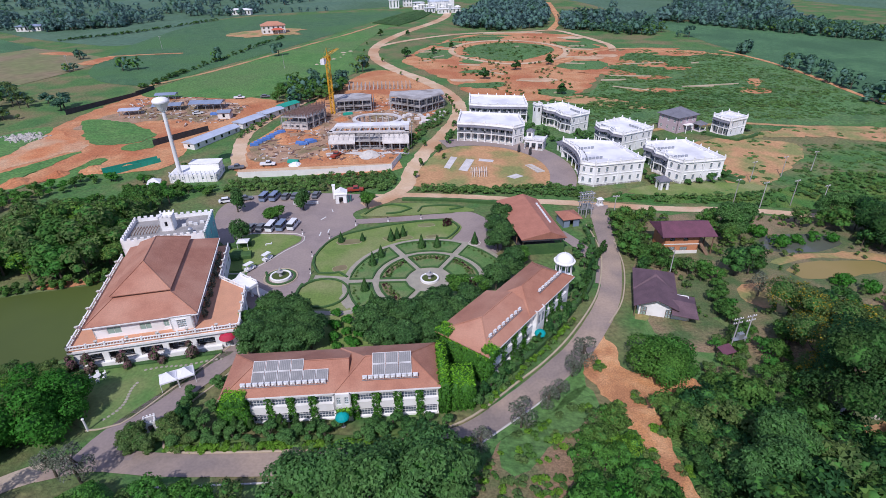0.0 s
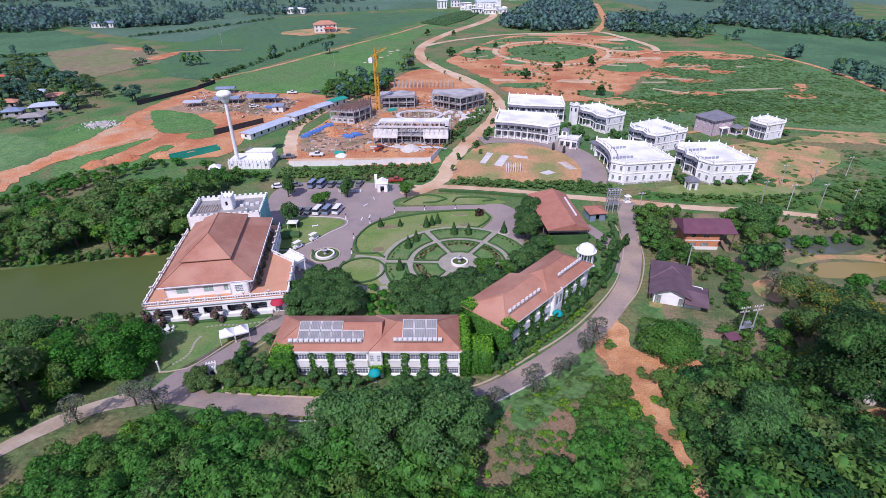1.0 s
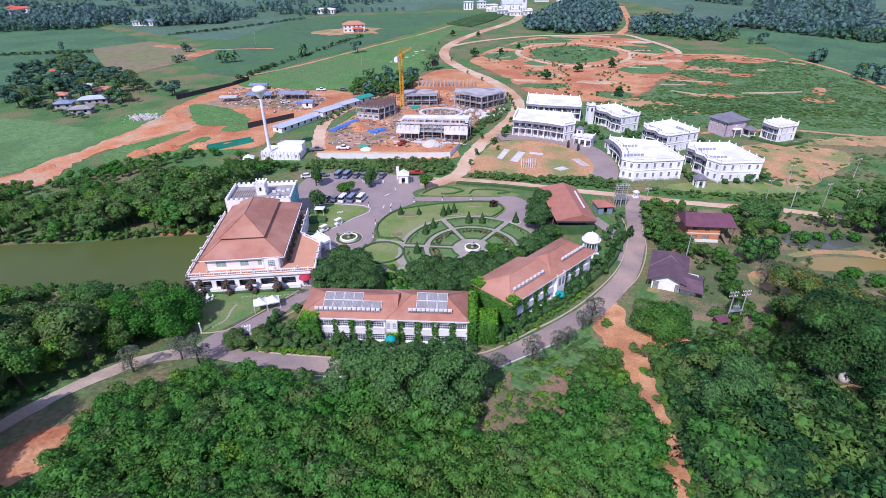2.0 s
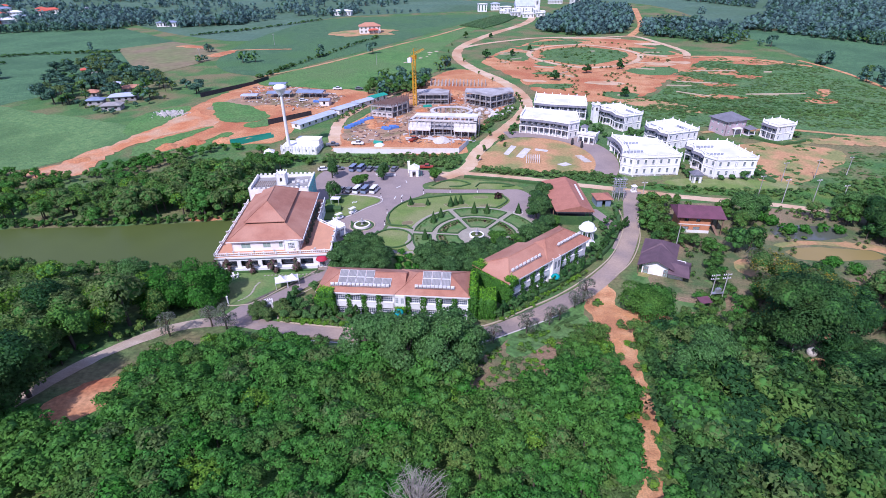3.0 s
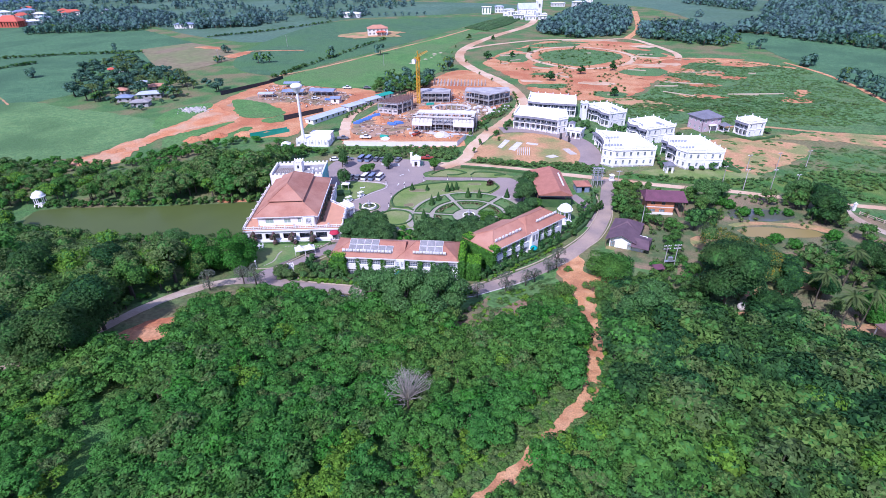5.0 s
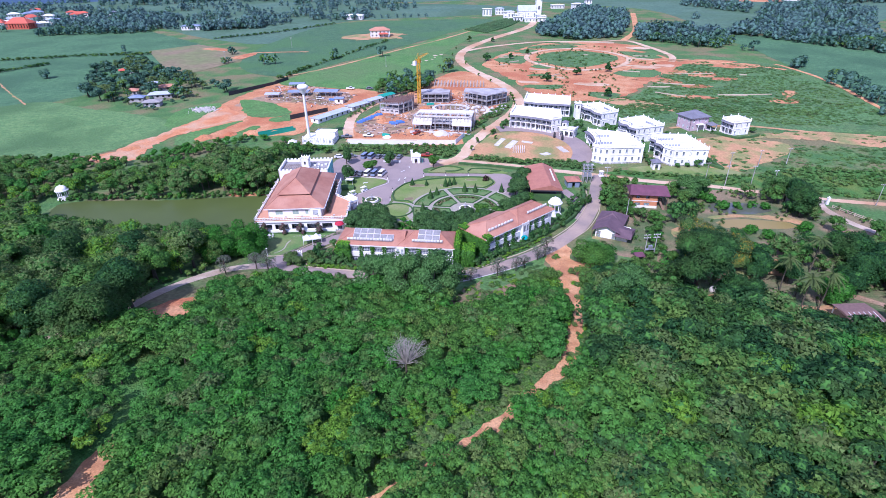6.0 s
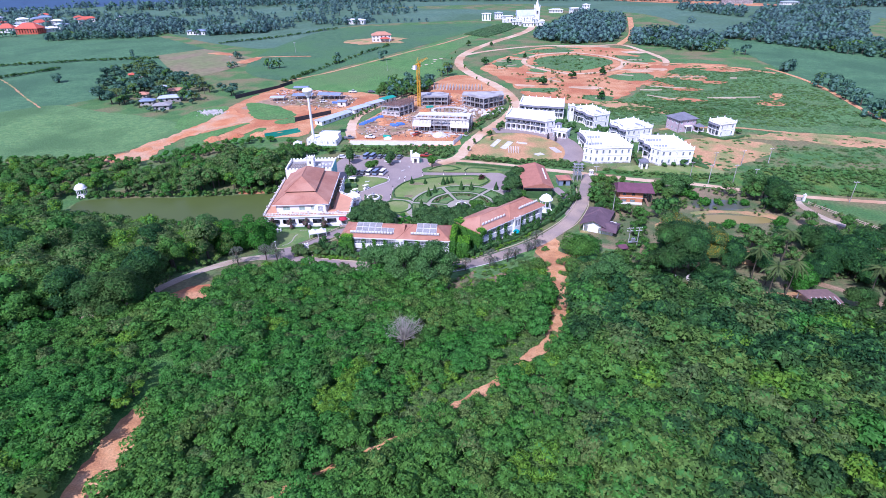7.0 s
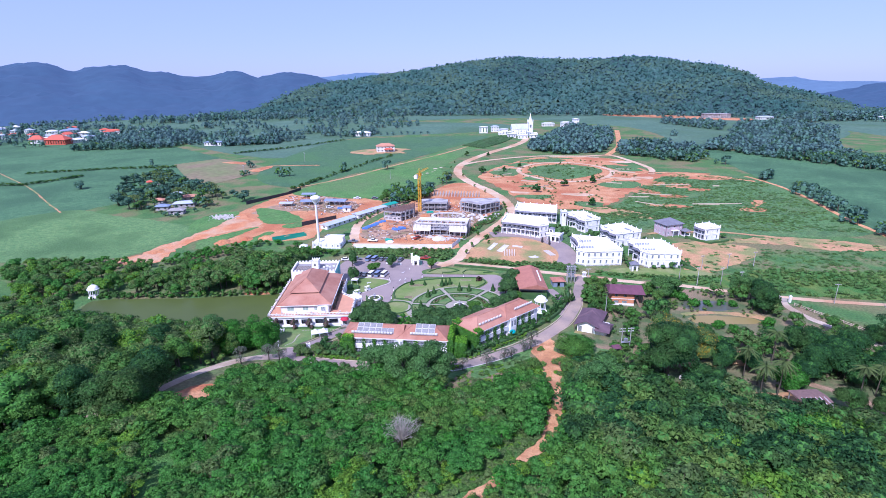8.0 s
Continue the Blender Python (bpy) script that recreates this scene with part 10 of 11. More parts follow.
def vehicle(kind, paint, x, y, rz, label):
    prof, cab, w = BODY[kind]
    V = thing({"car": "car", "van": "van", "pickup": "pickup_truck"}[kind], x, y, land(y) + 0.1, rz, label, kind if kind != "pickup" else "truck", "parked vehicles")
    part("body", CACHE.setdefault((kind, paint, "b"), extrude(prof, -w / 2, w / 2).mesh("body")), M[paint], V)
    part("cabin", CACHE.setdefault((kind, paint, "c"), extrude(cab, -w / 2 + 0.1, w / 2 - 0.1).mesh("cabin")), M["glasscar"], V, "dark tinted glass")
    top = max(z for _, z in cab)
    xs = [px for px, z in cab if z > top - 0.15]
    part("roof", CACHE.setdefault((kind, paint, "r"), Shape().box(min(xs) - 0.1, -w / 2 + 0.14, top - 0.03, max(xs) + 0.1, w / 2 - 0.14, top + 0.04).mesh("roof")), M[paint], V)
    for wx in (-1.45, 1.45):
        for wy in (-w / 2 + 0.08, w / 2 - 0.08):
            t = part("wheel", CACHE.setdefault("tyre", Shape().lathe(0, 0, [(0.2, -0.1), (0.33, -0.09), (0.33, 0.09), (0.2, 0.1)], 12).mesh("wheel")), M["black"], V, m=pose(wx, wy, 0.33, 90, 0, 0))
            part("hub", CACHE.setdefault("hub", Shape().lathe(0, 0, [(0.19, -0.09), (0.2, 0.0), (0.19, 0.09)], 8).mesh("hub")), M["steel"], t)
    for wy in (-w / 2 + 0.3, w / 2 - 0.3):
        part("headlight", CACHE.setdefault("hl", Shape().box(-0.03, -0.14, -0.07, 0.05, 0.14, 0.07).mesh("headlight")), M["frame"], V, m=pose(prof[2][0] * 0.97, wy, 0.68))
    if kind == "van":
        for px in (-1.1, 0.48):
            part("window_pillar", CACHE.setdefault((kind, paint, "p"), Shape().box(-0.09, -w / 2 + 0.08, 1.2, 0.09, w / 2 - 0.08, 1.98).mesh("window_pillar")), M[paint], V, m=pose(px, 0, 0))
    return V


M["glasscar"] = mat("tinted_car_glass", (0.03, 0.035, 0.04), (0.035, 0.04, 0.05), 1.0, 0.08)
for x, y, k, c, l in ((-48.4, 125.6, "car", "cargrey", "dark grey car parked beside the lawn"), (-45.8, 125.8, "car", "cargrey", "dark car parked beside the lawn"), (-43.0, 126.0, "van", "carwhite", "white van parked beside the lawn"), (-40.3, 126.4, "van", "carblue", "silver-blue van parked beside the lawn"), (-37.4, 126.8, "van", "carwhite", "white van parked beside the lawn"),
                      (-50.6, 145.6, "van", "carblue", "silver-blue van parked along the hedge"), (-47.6, 145.8, "van", "carblue", "silver-blue van parked along the hedge"), (-44.4, 146.2, "car", "cargrey", "grey car parked along the hedge"), (-41.6, 146.4, "car", "cargrey", "dark car parked along the hedge"), (-38.8, 146.6, "pickup", "cargrey", "dark pickup parked along the hedge"), (-35.4, 147.0, "car", "cargrey", "dark car parked along the hedge")):
    vehicle(k, c, x, y, 82, l)
vehicle("car", "carwhite", -61.5, 143.6, 20, "white car parked at the yard corner")
vehicle("car", "cargrey", -56.5, 145.0, 20, "grey car parked at the yard corner")
vehicle("pickup", "carred", -24.0, 150.4, 8, "red pickup truck beside the gate")
vehicle("pickup", "carwhite", -57.0, 171.6, 4, "white pickup truck on the building site")
vehicle("pickup", "cargrey", -67.0, 169.0, 10, "dark pickup truck at the site track")
vehicle("pickup", "carred", -34.8, 179.0, 70, "red truck on the building site")
vehicle("car", "carwhite", -106, 234, 30, "white car beside the sheds")
vehicle("pickup", "carwhite", -96, 260, 10, "white pickup on the yard track")
vehicle("car", "cargrey", -84, 262, 10, "grey car on the yard track")
vehicle("car", "carwhite", 82.5, 44.5, 40, "white car under the orchard trees")


def golf_cart(x, y, rz):
    V = thing("golf_cart", x, y, land(y) + 0.1, rz, "white golf cart with a flat roof beside the kerb", "golf cart", "golf carts")
    part("body", extrude([(-1.3, 0.25), (1.3, 0.25), (1.35, 0.7), (0.9, 0.85), (0.6, 0.4), (-0.2, 0.4), (-0.3, 0.75), (-1.3, 0.8)], -0.6, 0.6), M["carwhite"], V)
    part("roof", Shape().box(-1.3, -0.62, 1.78, 0.9, 0.62, 1.86).box(-1.2, -0.56, 1.86, 0.8, 0.56, 1.9), M["canvas"], V)
    for px, py in ((-1.2, -0.55), (-1.2, 0.55), (0.85, -0.55), (0.85, 0.55)):
        part("roof_post", CACHE.setdefault("gcp", Shape().box(-0.03, -0.03, 0.6, 0.03, 0.03, 1.8).mesh("roof_post")), M["steel"], V, m=pose(px, py, 0))
    part("seat", Shape().box(-0.5, -0.5, 0.55, 0.0, 0.5, 0.75).box(-0.55, -0.5, 0.75, -0.45, 0.5, 1.15), M["cream"], V)
    for wx in (-0.85, 0.85):
        for wy in (-0.55, 0.55):
            part("wheel", CACHE.setdefault("gcw", Shape().lathe(0, 0, [(0.1, -0.08), (0.23, -0.07), (0.23, 0.07), (0.1, 0.08)], 10).mesh("wheel")), M["black"], V, m=pose(wx, wy, 0.23, 90, 0, 0))


golf_cart(-39.4, 109.2, 62)
golf_cart(-42.2, 104.6, 58)
golf_cart(-42.4, 99.2, 85)


# ---- on the lawns ----
def peaked_tent(x, y, rz):
    T = thing("marquee_tent", x, y, land(y), rz, "white peaked marquee standing on the lawn", "tent", "marquees")
    s, n, v = Shape(), 6, []
    for j in range(n + 1):
        t = j / n
        r, z = 1.3 * (1 - t) + 0.05, 2.1 + 1.15 * t ** 1.6
        v += [(-r, -r, z), (r, -r, z), (r, r, z), (-r, r, z)]
    s.add(v, [(4 * j + i, 4 * j + (i + 1) % 4, 4 * j + 4 + (i + 1) % 4, 4 * j + 4 + i) for j in range(n) for i in range(4)])
    part("canopy", s, M["canvas"], T, "taut white canvas peak")
    part("valance", Shape().beam((-1.34, -1.34), (1.34, -1.34), 0, 0.03, 1.85, 2.12).beam((1.34, -1.34), (1.34, 1.34), 0, 0.03, 1.85, 2.12).beam((1.34, 1.34), (-1.34, 1.34), 0, 0.03, 1.85, 2.12).beam((-1.34, 1.34), (-1.34, -1.34), 0, 0.03, 1.85, 2.12), M["canvas"], T)
    for px in (-1.3, 1.3):
        for py in (-1.3, 1.3):
            part("pole", CACHE.setdefault("mpole", Shape().cyl(0, 0, -0.05, 2.1, 0.045, n=6).mesh("pole")), M["frame"], T, m=pose(px, py, 0))


peaked_tent(-43.6, 66.4, 28)
peaked_tent(-41.2, 67.7, 28)


def guard_hut():
    H = thing("guard_hut", -41.9, 56.6, land(56) - 0.2, 28, "small white battlemented guard hut beside the road", "hut")
    for p, q, o in (((-1, -1), (1, -1), [(0.55, 1.45, 0, 1.9)]), ((1, -1), (1, 1), [(0.6, 1.4, 0.9, 1.8)]), ((1, 1), (-1, 1), []), ((-1, 1), (-1, -1), [(0.6, 1.4, 0.9, 1.8)])):
        part("wall", pierced(Shape(), p, q, -0.4, 2.5, 0.18, o), M["white"], H)
    part("roof_slab", Shape().box(-0.9, -0.9, 2.3, 0.9, 0.9, 2.4), M["greyroof"], H)
    for k in range(4):
        for x, y in ((-0.85 + 0.57 * k, -0.92), (-0.85 + 0.57 * k, 0.92), (-0.92, -0.85 + 0.57 * k), (0.92, -0.85 + 0.57 * k)):
            part("merlon", CACHE.setdefault("hmer", Shape().box(-0.14, -0.1, 0, 0.14, 0.1, 0.35).mesh("merlon")), M["white"], H, m=pose(x, y, 2.5, 0, 0, 90 if abs(x) > 0.9 else 0))
    part("floor", Shape().box(-0.9, -0.9, -0.3, 0.9, 0.9, 0.05), M["dark"], H)
    H.scale = (0.82, 0.82, 0.82)


guard_hut()


def lawn_set(x, y):
    T = thing("garden_table", x, y, land(y) + 0.08, 0, "round white garden table on the lawn", "table")
    part("top", Shape().cyl(0, 0, 0.7, 0.75, 0.6, n=14), M["frame"], T)
    part("leg", Shape().cyl(0, 0, 0, 0.7, 0.05, n=6).cyl(0, 0, 0, 0.05, 0.3, n=10), M["frame"], T)
    for k in range(6):
        a = k * 1.047
        C = thing("garden_chair", x + 1.15 * math.cos(a), y + 1.15 * math.sin(a), land(y) + 0.08, math.degrees(a) - 90, "white garden chair round the table", "chair", "garden chairs")
        part("seat", CACHE.setdefault("gseat", Shape().box(-0.24, -0.24, 0.42, 0.24, 0.24, 0.46).mesh("seat")), M["frame"], C)
        part("backrest", CACHE.setdefault("gback", Shape().box(-0.24, 0.2, 0.46, 0.24, 0.25, 0.9).mesh("backrest")), M["frame"], C)
        for px in (-0.2, 0.2):
            for py in (-0.2, 0.2):
                part("leg", CACHE.setdefault("gleg", Shape().box(-0.025, -0.025, 0, 0.025, 0.025, 0.42).mesh("leg")), M["frame"], C, m=pose(px, py, 0))


lawn_set(-57.2, 68.4)
for k in range(14):
    t = k / 13
    solid("stepping_stone", Shape().lathe(0, 0, [(0.28, 0), (0.3, 0.05), (0.24, 0.09), (0.02, 0.1)], 8), M["paving"], -50.6 + 1.5 * t + 0.7 * math.sin(t * 5), 58.6 + 8.6 * t, land(59 + 8 * t) + 0.08, 0, "pale round stepping stone in the lawn", "stone", "stepping stones")
for k in range(16):
    t = k / 15
    solid("stepping_stone", Shape().lathe(0, 0, [(0.28, 0), (0.3, 0.05), (0.24, 0.09), (0.02, 0.1)], 8), M["paving"], -50.0 + 12.5 * t, 70.6 + 2.6 * t + 0.2 * math.sin(t * 9), land(72) + 0.08, 0, "pale round stepping stone in the lawn", "stone", "stepping stones")
K = thing("white_canopy", -47.0, 115.2, 0.1, 4, "small white canopy on posts on the lawn", "canopy")
part("roof", Shape().hip(-1.4, -1.2, 1.4, 1.2, 2.0, 2.5, 0.1), M["canvas"], K)
for px in (-1.25, 1.25):
    for py in (-1.05, 1.05):
        part("post", CACHE.setdefault("kpost", Shape().box(-0.05, -0.05, 0, 0.05, 0.05, 2.0).mesh("post")), M["frame"], K, m=pose(px, py, 0))
S = Shape()
for k in range(14):
    a = k * 0.45
    S.tube((-0.9 + 0.13 * k, 0.5 * math.sin(a), 0.05), (-0.9 + 0.13 * (k + 1), 0.5 * math.sin(a + 0.45), 0.05), 0.14, n=5)
solid("white_sculpture", S, M["frame"], -41.4, 117.0, 0.2, 60, "winding white ornament lying on the lawn", "ornament")
strip("hedge", [(-51, 104.6), (-51.6, 110), (-51.2, 115.4), (-47.6, 115.6)], 1.2, 1.2, M["hedge"], "dark clipped hedge beside the hall", "hedge", kind="", wob=0.2)
strip("hedge", [(-47.4, 108.6), (-47.8, 113)], 2.4, 1.0, M["hedge"], "dark clipped hedge block on the lawn", "hedge", kind="", wob=0.2)
strip("hedge", [(-38, 103.2), (-37.4, 101.8)], 0.5, 0.5, M["hedge"], "short clipped hedge at the porch", "hedge", kind="", wob=0.2)
strip("hedge", [(-61.5, 70.2), (-50, 72.6), (-38, 75.2)], 0.7, 0.5, M["hedge"], "low hedge along the foot of the hall", "hedge", kind="", wob=0.4)
strip("hedge", [(-40, 54.2), (-30, 53.4), (-14, 53.8), (-9, 54.0), (2, 56.4)], 1.0, 0.6, M["leaf_olive"], "low yellow-green planting along the kerb", "hedge", kind="", wob=0.5)
strip("hedge", [(40.8, 124), (40.6, 114), (38.6, 104.5), (34.5, 94.6), (27.4, 84.4), (20.6, 75.4), (14.4, 68.6)], 1.0, 1.3, M["hedge"], "tall clipped hedge along the road", "hedge", kind="", wob=0.5)
strip("hedge", [(-9, 143.8), (4, 143), (18, 140.6), (30, 138.4)], 1.0, 1.0, M["hedge"], "clipped hedge along the dirt lane", "hedge", kind="", wob=0.4)


def bollard_lamp(x, y):
    B = thing("bollard_lamp", x, y, land(y) + 0.08, 0, "small lamp on a short post at the drive edge", "lamp", "drive lamps")
    part("post", CACHE.setdefault("blp", Shape().cyl(0, 0, 0, 1.0, 0.06, n=6).box(-0.16, -0.16, 0, 0.16, 0.16, 0.25).mesh("post")), M["white"], B)
    part("lantern", CACHE.setdefault("bll", Shape().lathe(0, 0, [(0.08, 1.0), (0.16, 1.1), (0.14, 1.35), (0.2, 1.4), (0.02, 1.55)], 6).mesh("lantern")), M["dark"], B)


for x, y in ((-26.4, 119.8), (-28.9, 110.6), (-29.4, 93.2), (-28.8, 88.4), (-20.6, 127.2), (-34.0, 122.4), (-27.6, 102.6), (-12, 129.4), (-3, 130.8)):
    bollard_lamp(x, y)


# ---- poles ----
def utility_pole(x, y, h, rz, label="concrete utility pole with a crossarm", arms=1):
    P = thing("utility_pole", x, y, land(y), rz, label, "pole", "utility poles")
    part("shaft", CACHE.setdefault(("up", h), Shape().cyl(0, 0, -0.4, h, 0.14, 0.09, 8).mesh("shaft")), M["concrete"], P)
    for a in range(arms):
        part("crossarm", CACHE.setdefault("uarm", Shape().box(-1.0, -0.06, 0, 1.0, 0.06, 0.12).mesh("crossarm")), M["concrete"], P, m=pose(0, 0.12, h - 0.5 - 0.9 * a))
        for k in (-0.85, -0.4, 0.4, 0.85):
            part("insulator", CACHE.setdefault("uins", Shape().lathe(0, 0, [(0.04, 0), (0.08, 0.06), (0.05, 0.14), (0.08, 0.2), (0.02, 0.26)], 6).mesh("insulator")), M["white"], P, m=pose(k, 0.12, h - 0.38 - 0.9 * a))


for x, y, h, rz, n in ((53.0, 97.6, 8.5, 20, 0), (49.2, 127.6, 8, 10, 1), (55.2, 73.7, 8, 16, 2), (57.9, 74.5, 8, 16, 2), (87.0, 138.0, 8, 20, 1), (93.6, 135.8, 8, 20, 1), (103, 137.0, 8, 20, 1), (109, 133.2, 8, 20, 1), (139.4, 124.6, 8, 0, 1), (156, 123.4, 8, 0, 1), (100, 154, 7, 20, 1), (112, 158, 7, 20, 1), (124, 162, 7, 20, 1), (178, 128, 8, 0, 1), (204, 131, 8, 0, 1), (-222, 330, 9, 0, 1), (-198, 400, 9, 0, 1), (-92, 330, 8, 0, 0)):
    utility_pole(x, y, h, rz, arms=n)
T = thing("pole_transformer", 56.55, 74.1, land(74), 16, "grey transformer on a platform between two poles", "transformer")
part("platform", Shape().box(-1.4, -0.4, 3.0, 1.4, 0.4, 3.12), M["steel"], T)
part("tank", Shape().box(-0.55, -0.35, 3.12, 0.55, 0.35, 4.2).cyl(-0.25, 0, 4.2, 4.6, 0.07, n=6).cyl(0.25, 0, 4.2, 4.6, 0.07, n=6), M["steel"], T)
R = thing("lean_to", 53.6, 72.2, land(72), 20, "small maroon sheet lean-to under the poles", "shelter")
for u, v in ((-1.1, -0.7), (1.1, -0.7), (-1.1, 0.7), (1.1, 0.7)):
    part("post", Shape().cyl(u, v, -0.1, 2.0 + 0.25 * v, 0.06, n=6), M["wood"], R)
part("roof", Shape().box(-1.4, -1.0, 0, 1.4, 1.0, 0.06), M["maroon"], R, "maroon sheet roof", m=pose(0, 0, 2.05, 14))
L = thing("lawn_lamp_post", -51.6, 56.2, land(56), 0, "short white lamp post at the lawn corner", "lamp")
part("post", Shape().cyl(0, 0, -0.1, 2.4, 0.16, 0.13, 8), M["frame"], L)
part("cap", Shape().lathe(0, 0, [(0.2, 2.4), (0.24, 2.5), (0.05, 2.7)], 8), M["white"], L)
for x, y in ((49.8, 130.5), (50.8, 132.2)):
    solid("low_sign", Shape().box(-0.8, -0.06, 0.3, 0.8, 0.06, 1.3).box(-0.7, -0.05, -0.1, -0.6, 0.05, 0.3).box(0.6, -0.05, -0.1, 0.7, 0.05, 0.3), M["frame"], x, y, land(y), 60, "low pale notice board at the junction", "sign", "notice boards")


# ---- forecourt ----
A = thing("hoop_arbour", 12.6, 162.0, land(162), 4, "row of white half-round hoops on the forecourt", "arbour")
for k in range(7):
    s, v = Shape(), []
    for j in range(13):
        a = math.pi * j / 12
        v += [(0.09 * math.sin(q), -(1.9 + 0.09 * math.cos(q)) * math.cos(a), (2.7 + 0.09 * math.cos(q)) * math.sin(a)) for q in (0, 1.257, 2.513, 3.77, 5.027)]
    s.add(v, [(5 * j + i, 5 * j + (i + 1) % 5, 5 * j + 5 + (i + 1) % 5, 5 * j + 5 + i) for j in range(12) for i in range(5)])
    part("hoop", CACHE.setdefault("hoop", s.mesh("hoop")), M["frame"], A, m=pose(0.8 * k, 0, 0))
for x, y in ((30.6, 181.5), (34.2, 178.6)):
    solid("column_bush", Shape().lathe(0, 0, [(0.4, 0), (0.55, 0.6), (0.5, 2.0), (0.3, 2.8), (0.03, 3.0)], 8), M["dark"], x, y, land(y), 0, "dark slim clipped column bush", "bush", "column bushes")
for k in range(7):
    solid("stone_slab", Shape().box(-1.4, -0.35, 0, 1.4, 0.35, 0.3), M["stone"], 32.6 + 0.5 * k, 169.8 - 1.0 * k, land(166), 18 + 5 * (k % 3), "long pale stone slab lying on the forecourt", "slab", "stone slabs")

# straight new walls between the building plots
for p, q, h in (((87.4, 383), (106.3, 377), 1.6), ((90.7, 275), (106.3, 266.5), 1.1), ((125.4, 273), (156.5, 278), 1.0), ((22.5, 304.6), (34.9, 319.6), 1.2), ((79.2, 353.4), (98.5, 351.5), 1.4), ((43.3, 291), (56.5, 287.2), 1.1), ((-13, 379.6), (10.7, 392.5), 1.2), ((48, 458), (84, 453), 1.5), ((112, 330), (138, 333), 1.0), ((96, 300), (118, 297), 1.0)):
    strip("low_wall", [Vector(p), Vector(q)], 0.5, h * 0.6, M["kerb"], "pale straight wall between bare building plots", "wall", 4, group="plot walls", kind="", wob=0.15)
# low retaining walls on the red terraces
for pts in ([(-20, 372), (-4, 376), (8, 380)], [(-8, 352), (2, 356), (10, 366)], [(4, 336), (20, 330), (36, 328)], [(-12, 344), (0, 348)], [(20, 318), (34, 306), (46, 300)], [(84, 392), (98, 396), (112, 392)], [(52, 392), (60, 394)], [(24, 452), (40, 456), (66, 456)],
            [(78, 288), (92, 292), (112, 290)], [(118, 272), (134, 276), (152, 274)], [(70, 336), (84, 334), (98, 330)], [(150, 330), (162, 332)], [(56, 262), (64, 266)]):
    strip("low_wall", [Vector(pts[0]).lerp(Vector(pts[-1]), 0.3), Vector(pts[-1]).lerp(Vector(pts[0]), 0.3)], 0.5, 0.8, M["kerb"], "pale low retaining wall on bare earth", "wall", 4, group="terrace walls", kind="")
# vineyard rows
for k in range(12):
    t = k / 11
    strip("vine_hedge", [(-60 + 24 * t, 521 - 18 * t), (-44 + 26 * t, 570 - 20 * t), (-25 + 18 * t, 618 - 20 * t)], 1.0, 1.4, M["rough"], "row of vines on the chapel hill", "vines", 6, group="vine rows", kind="", wob=0.3)


# ---- chapel and far houses ----
def chapel():
    H = thing("chapel", 2.0, 622.0, land(622), 14, "white chapel with a pointed steeple on the hill", "chapel")
    W = M["white"]
    for p, q in (((-13, -5), (8, -5)), ((8, -5), (8, 5)), ((8, 5), (-13, 5)), ((-13, 5), (-13, -5))):
        L2 = math.hypot(q[0] - p[0], q[1] - p[1])
        facade(H, p, q, -1, 9, even(L2, max(2, int(L2 / 3.4)), 1.2, 2.5, 7.0), W, 0.4, nx=1, ny=3)
    s = Shape()
    s.add([(-13.5, -5.6, 9), (8.2, -5.6, 9), (8.2, 5.6, 9), (-13.5, 5.6, 9), (-13.5, 0, 15), (8.2, 0, 15)], [(0, 1, 5, 4), (2, 3, 4, 5), (3, 2, 1, 0), (0, 4, 3), (1, 2, 5)])
    part("roof", s, M["zinc"], H, "steep pale grey roof")
    part("tower", pierced(Shape(), (8.2, -3.2), (14.6, -3.2), -1, 17, 0.5, [(2.2, 4.2, 10, 14), (2.2, 4.2, 1, 4)]).beam((14.6, -3.2), (14.6, 3.2), 0, 0.5, -1, 17).beam((14.6, 3.2), (8.2, 3.2), 0, 0.5, -1, 17).beam((8.2, 3.2), (8.2, -3.2), 0, 0.5, -1, 17), W, H, "white square bell tower")
    part("spire", Shape().lathe(11.4, 0, [(3.0, 17), (2.2, 19), (1.1, 23), (0.1, 28.5)], 8), W, H, "slender white spire")
    for x in (8.6, 14.2):
        for y in (-2.8, 2.8):
            part("pinnacle", CACHE.setdefault("pinn", Shape().lathe(0, 0, [(0.5, 0), (0.5, 1.5), (0.05, 4)], 6).mesh("pinnacle")), W, H, m=pose(x, y, 17))
    for k in range(9):
        part("buttress", CACHE.setdefault("butt", Shape().box(-0.35, -0.9, -1, 0.35, 0, 7.5).lathe(0, -0.45, [(0.4, 7.5), (0.05, 10)], 5).mesh("buttress")), W, H, m=pose(-12.6 + 2.5 * k, -5, 0))
    for k, (x, y, w, h) in enumerate(((-20, -8, 6, 6), (-26, -6, 5, 4), (-8, -12, 3, 5), (2, -13, 4, 4.5), (10, -12, 3, 6), (18, -10, 5, 4), (-14, -12, 2, 6))):
        B = thing("chapel_pavilion", 2 + x, 622 + y, land(615), 10, "small white pavilion before the chapel", "pavilion", "chapel pavilions")
        for px in (-w / 2, w / 2):
            for py in (-1.5, 1.5):
                part("column", CACHE.setdefault(("cpc", h), Shape().cyl(0, 0, -1, h, 0.4, 0.35, 7).mesh("column")), W, B, m=pose(px, py, 0))
        part("roof", Shape().hip(-w / 2 - 0.6, -2.2, w / 2 + 0.6, 2.2, h, h + 1.6, 0.5), W, B)


chapel()


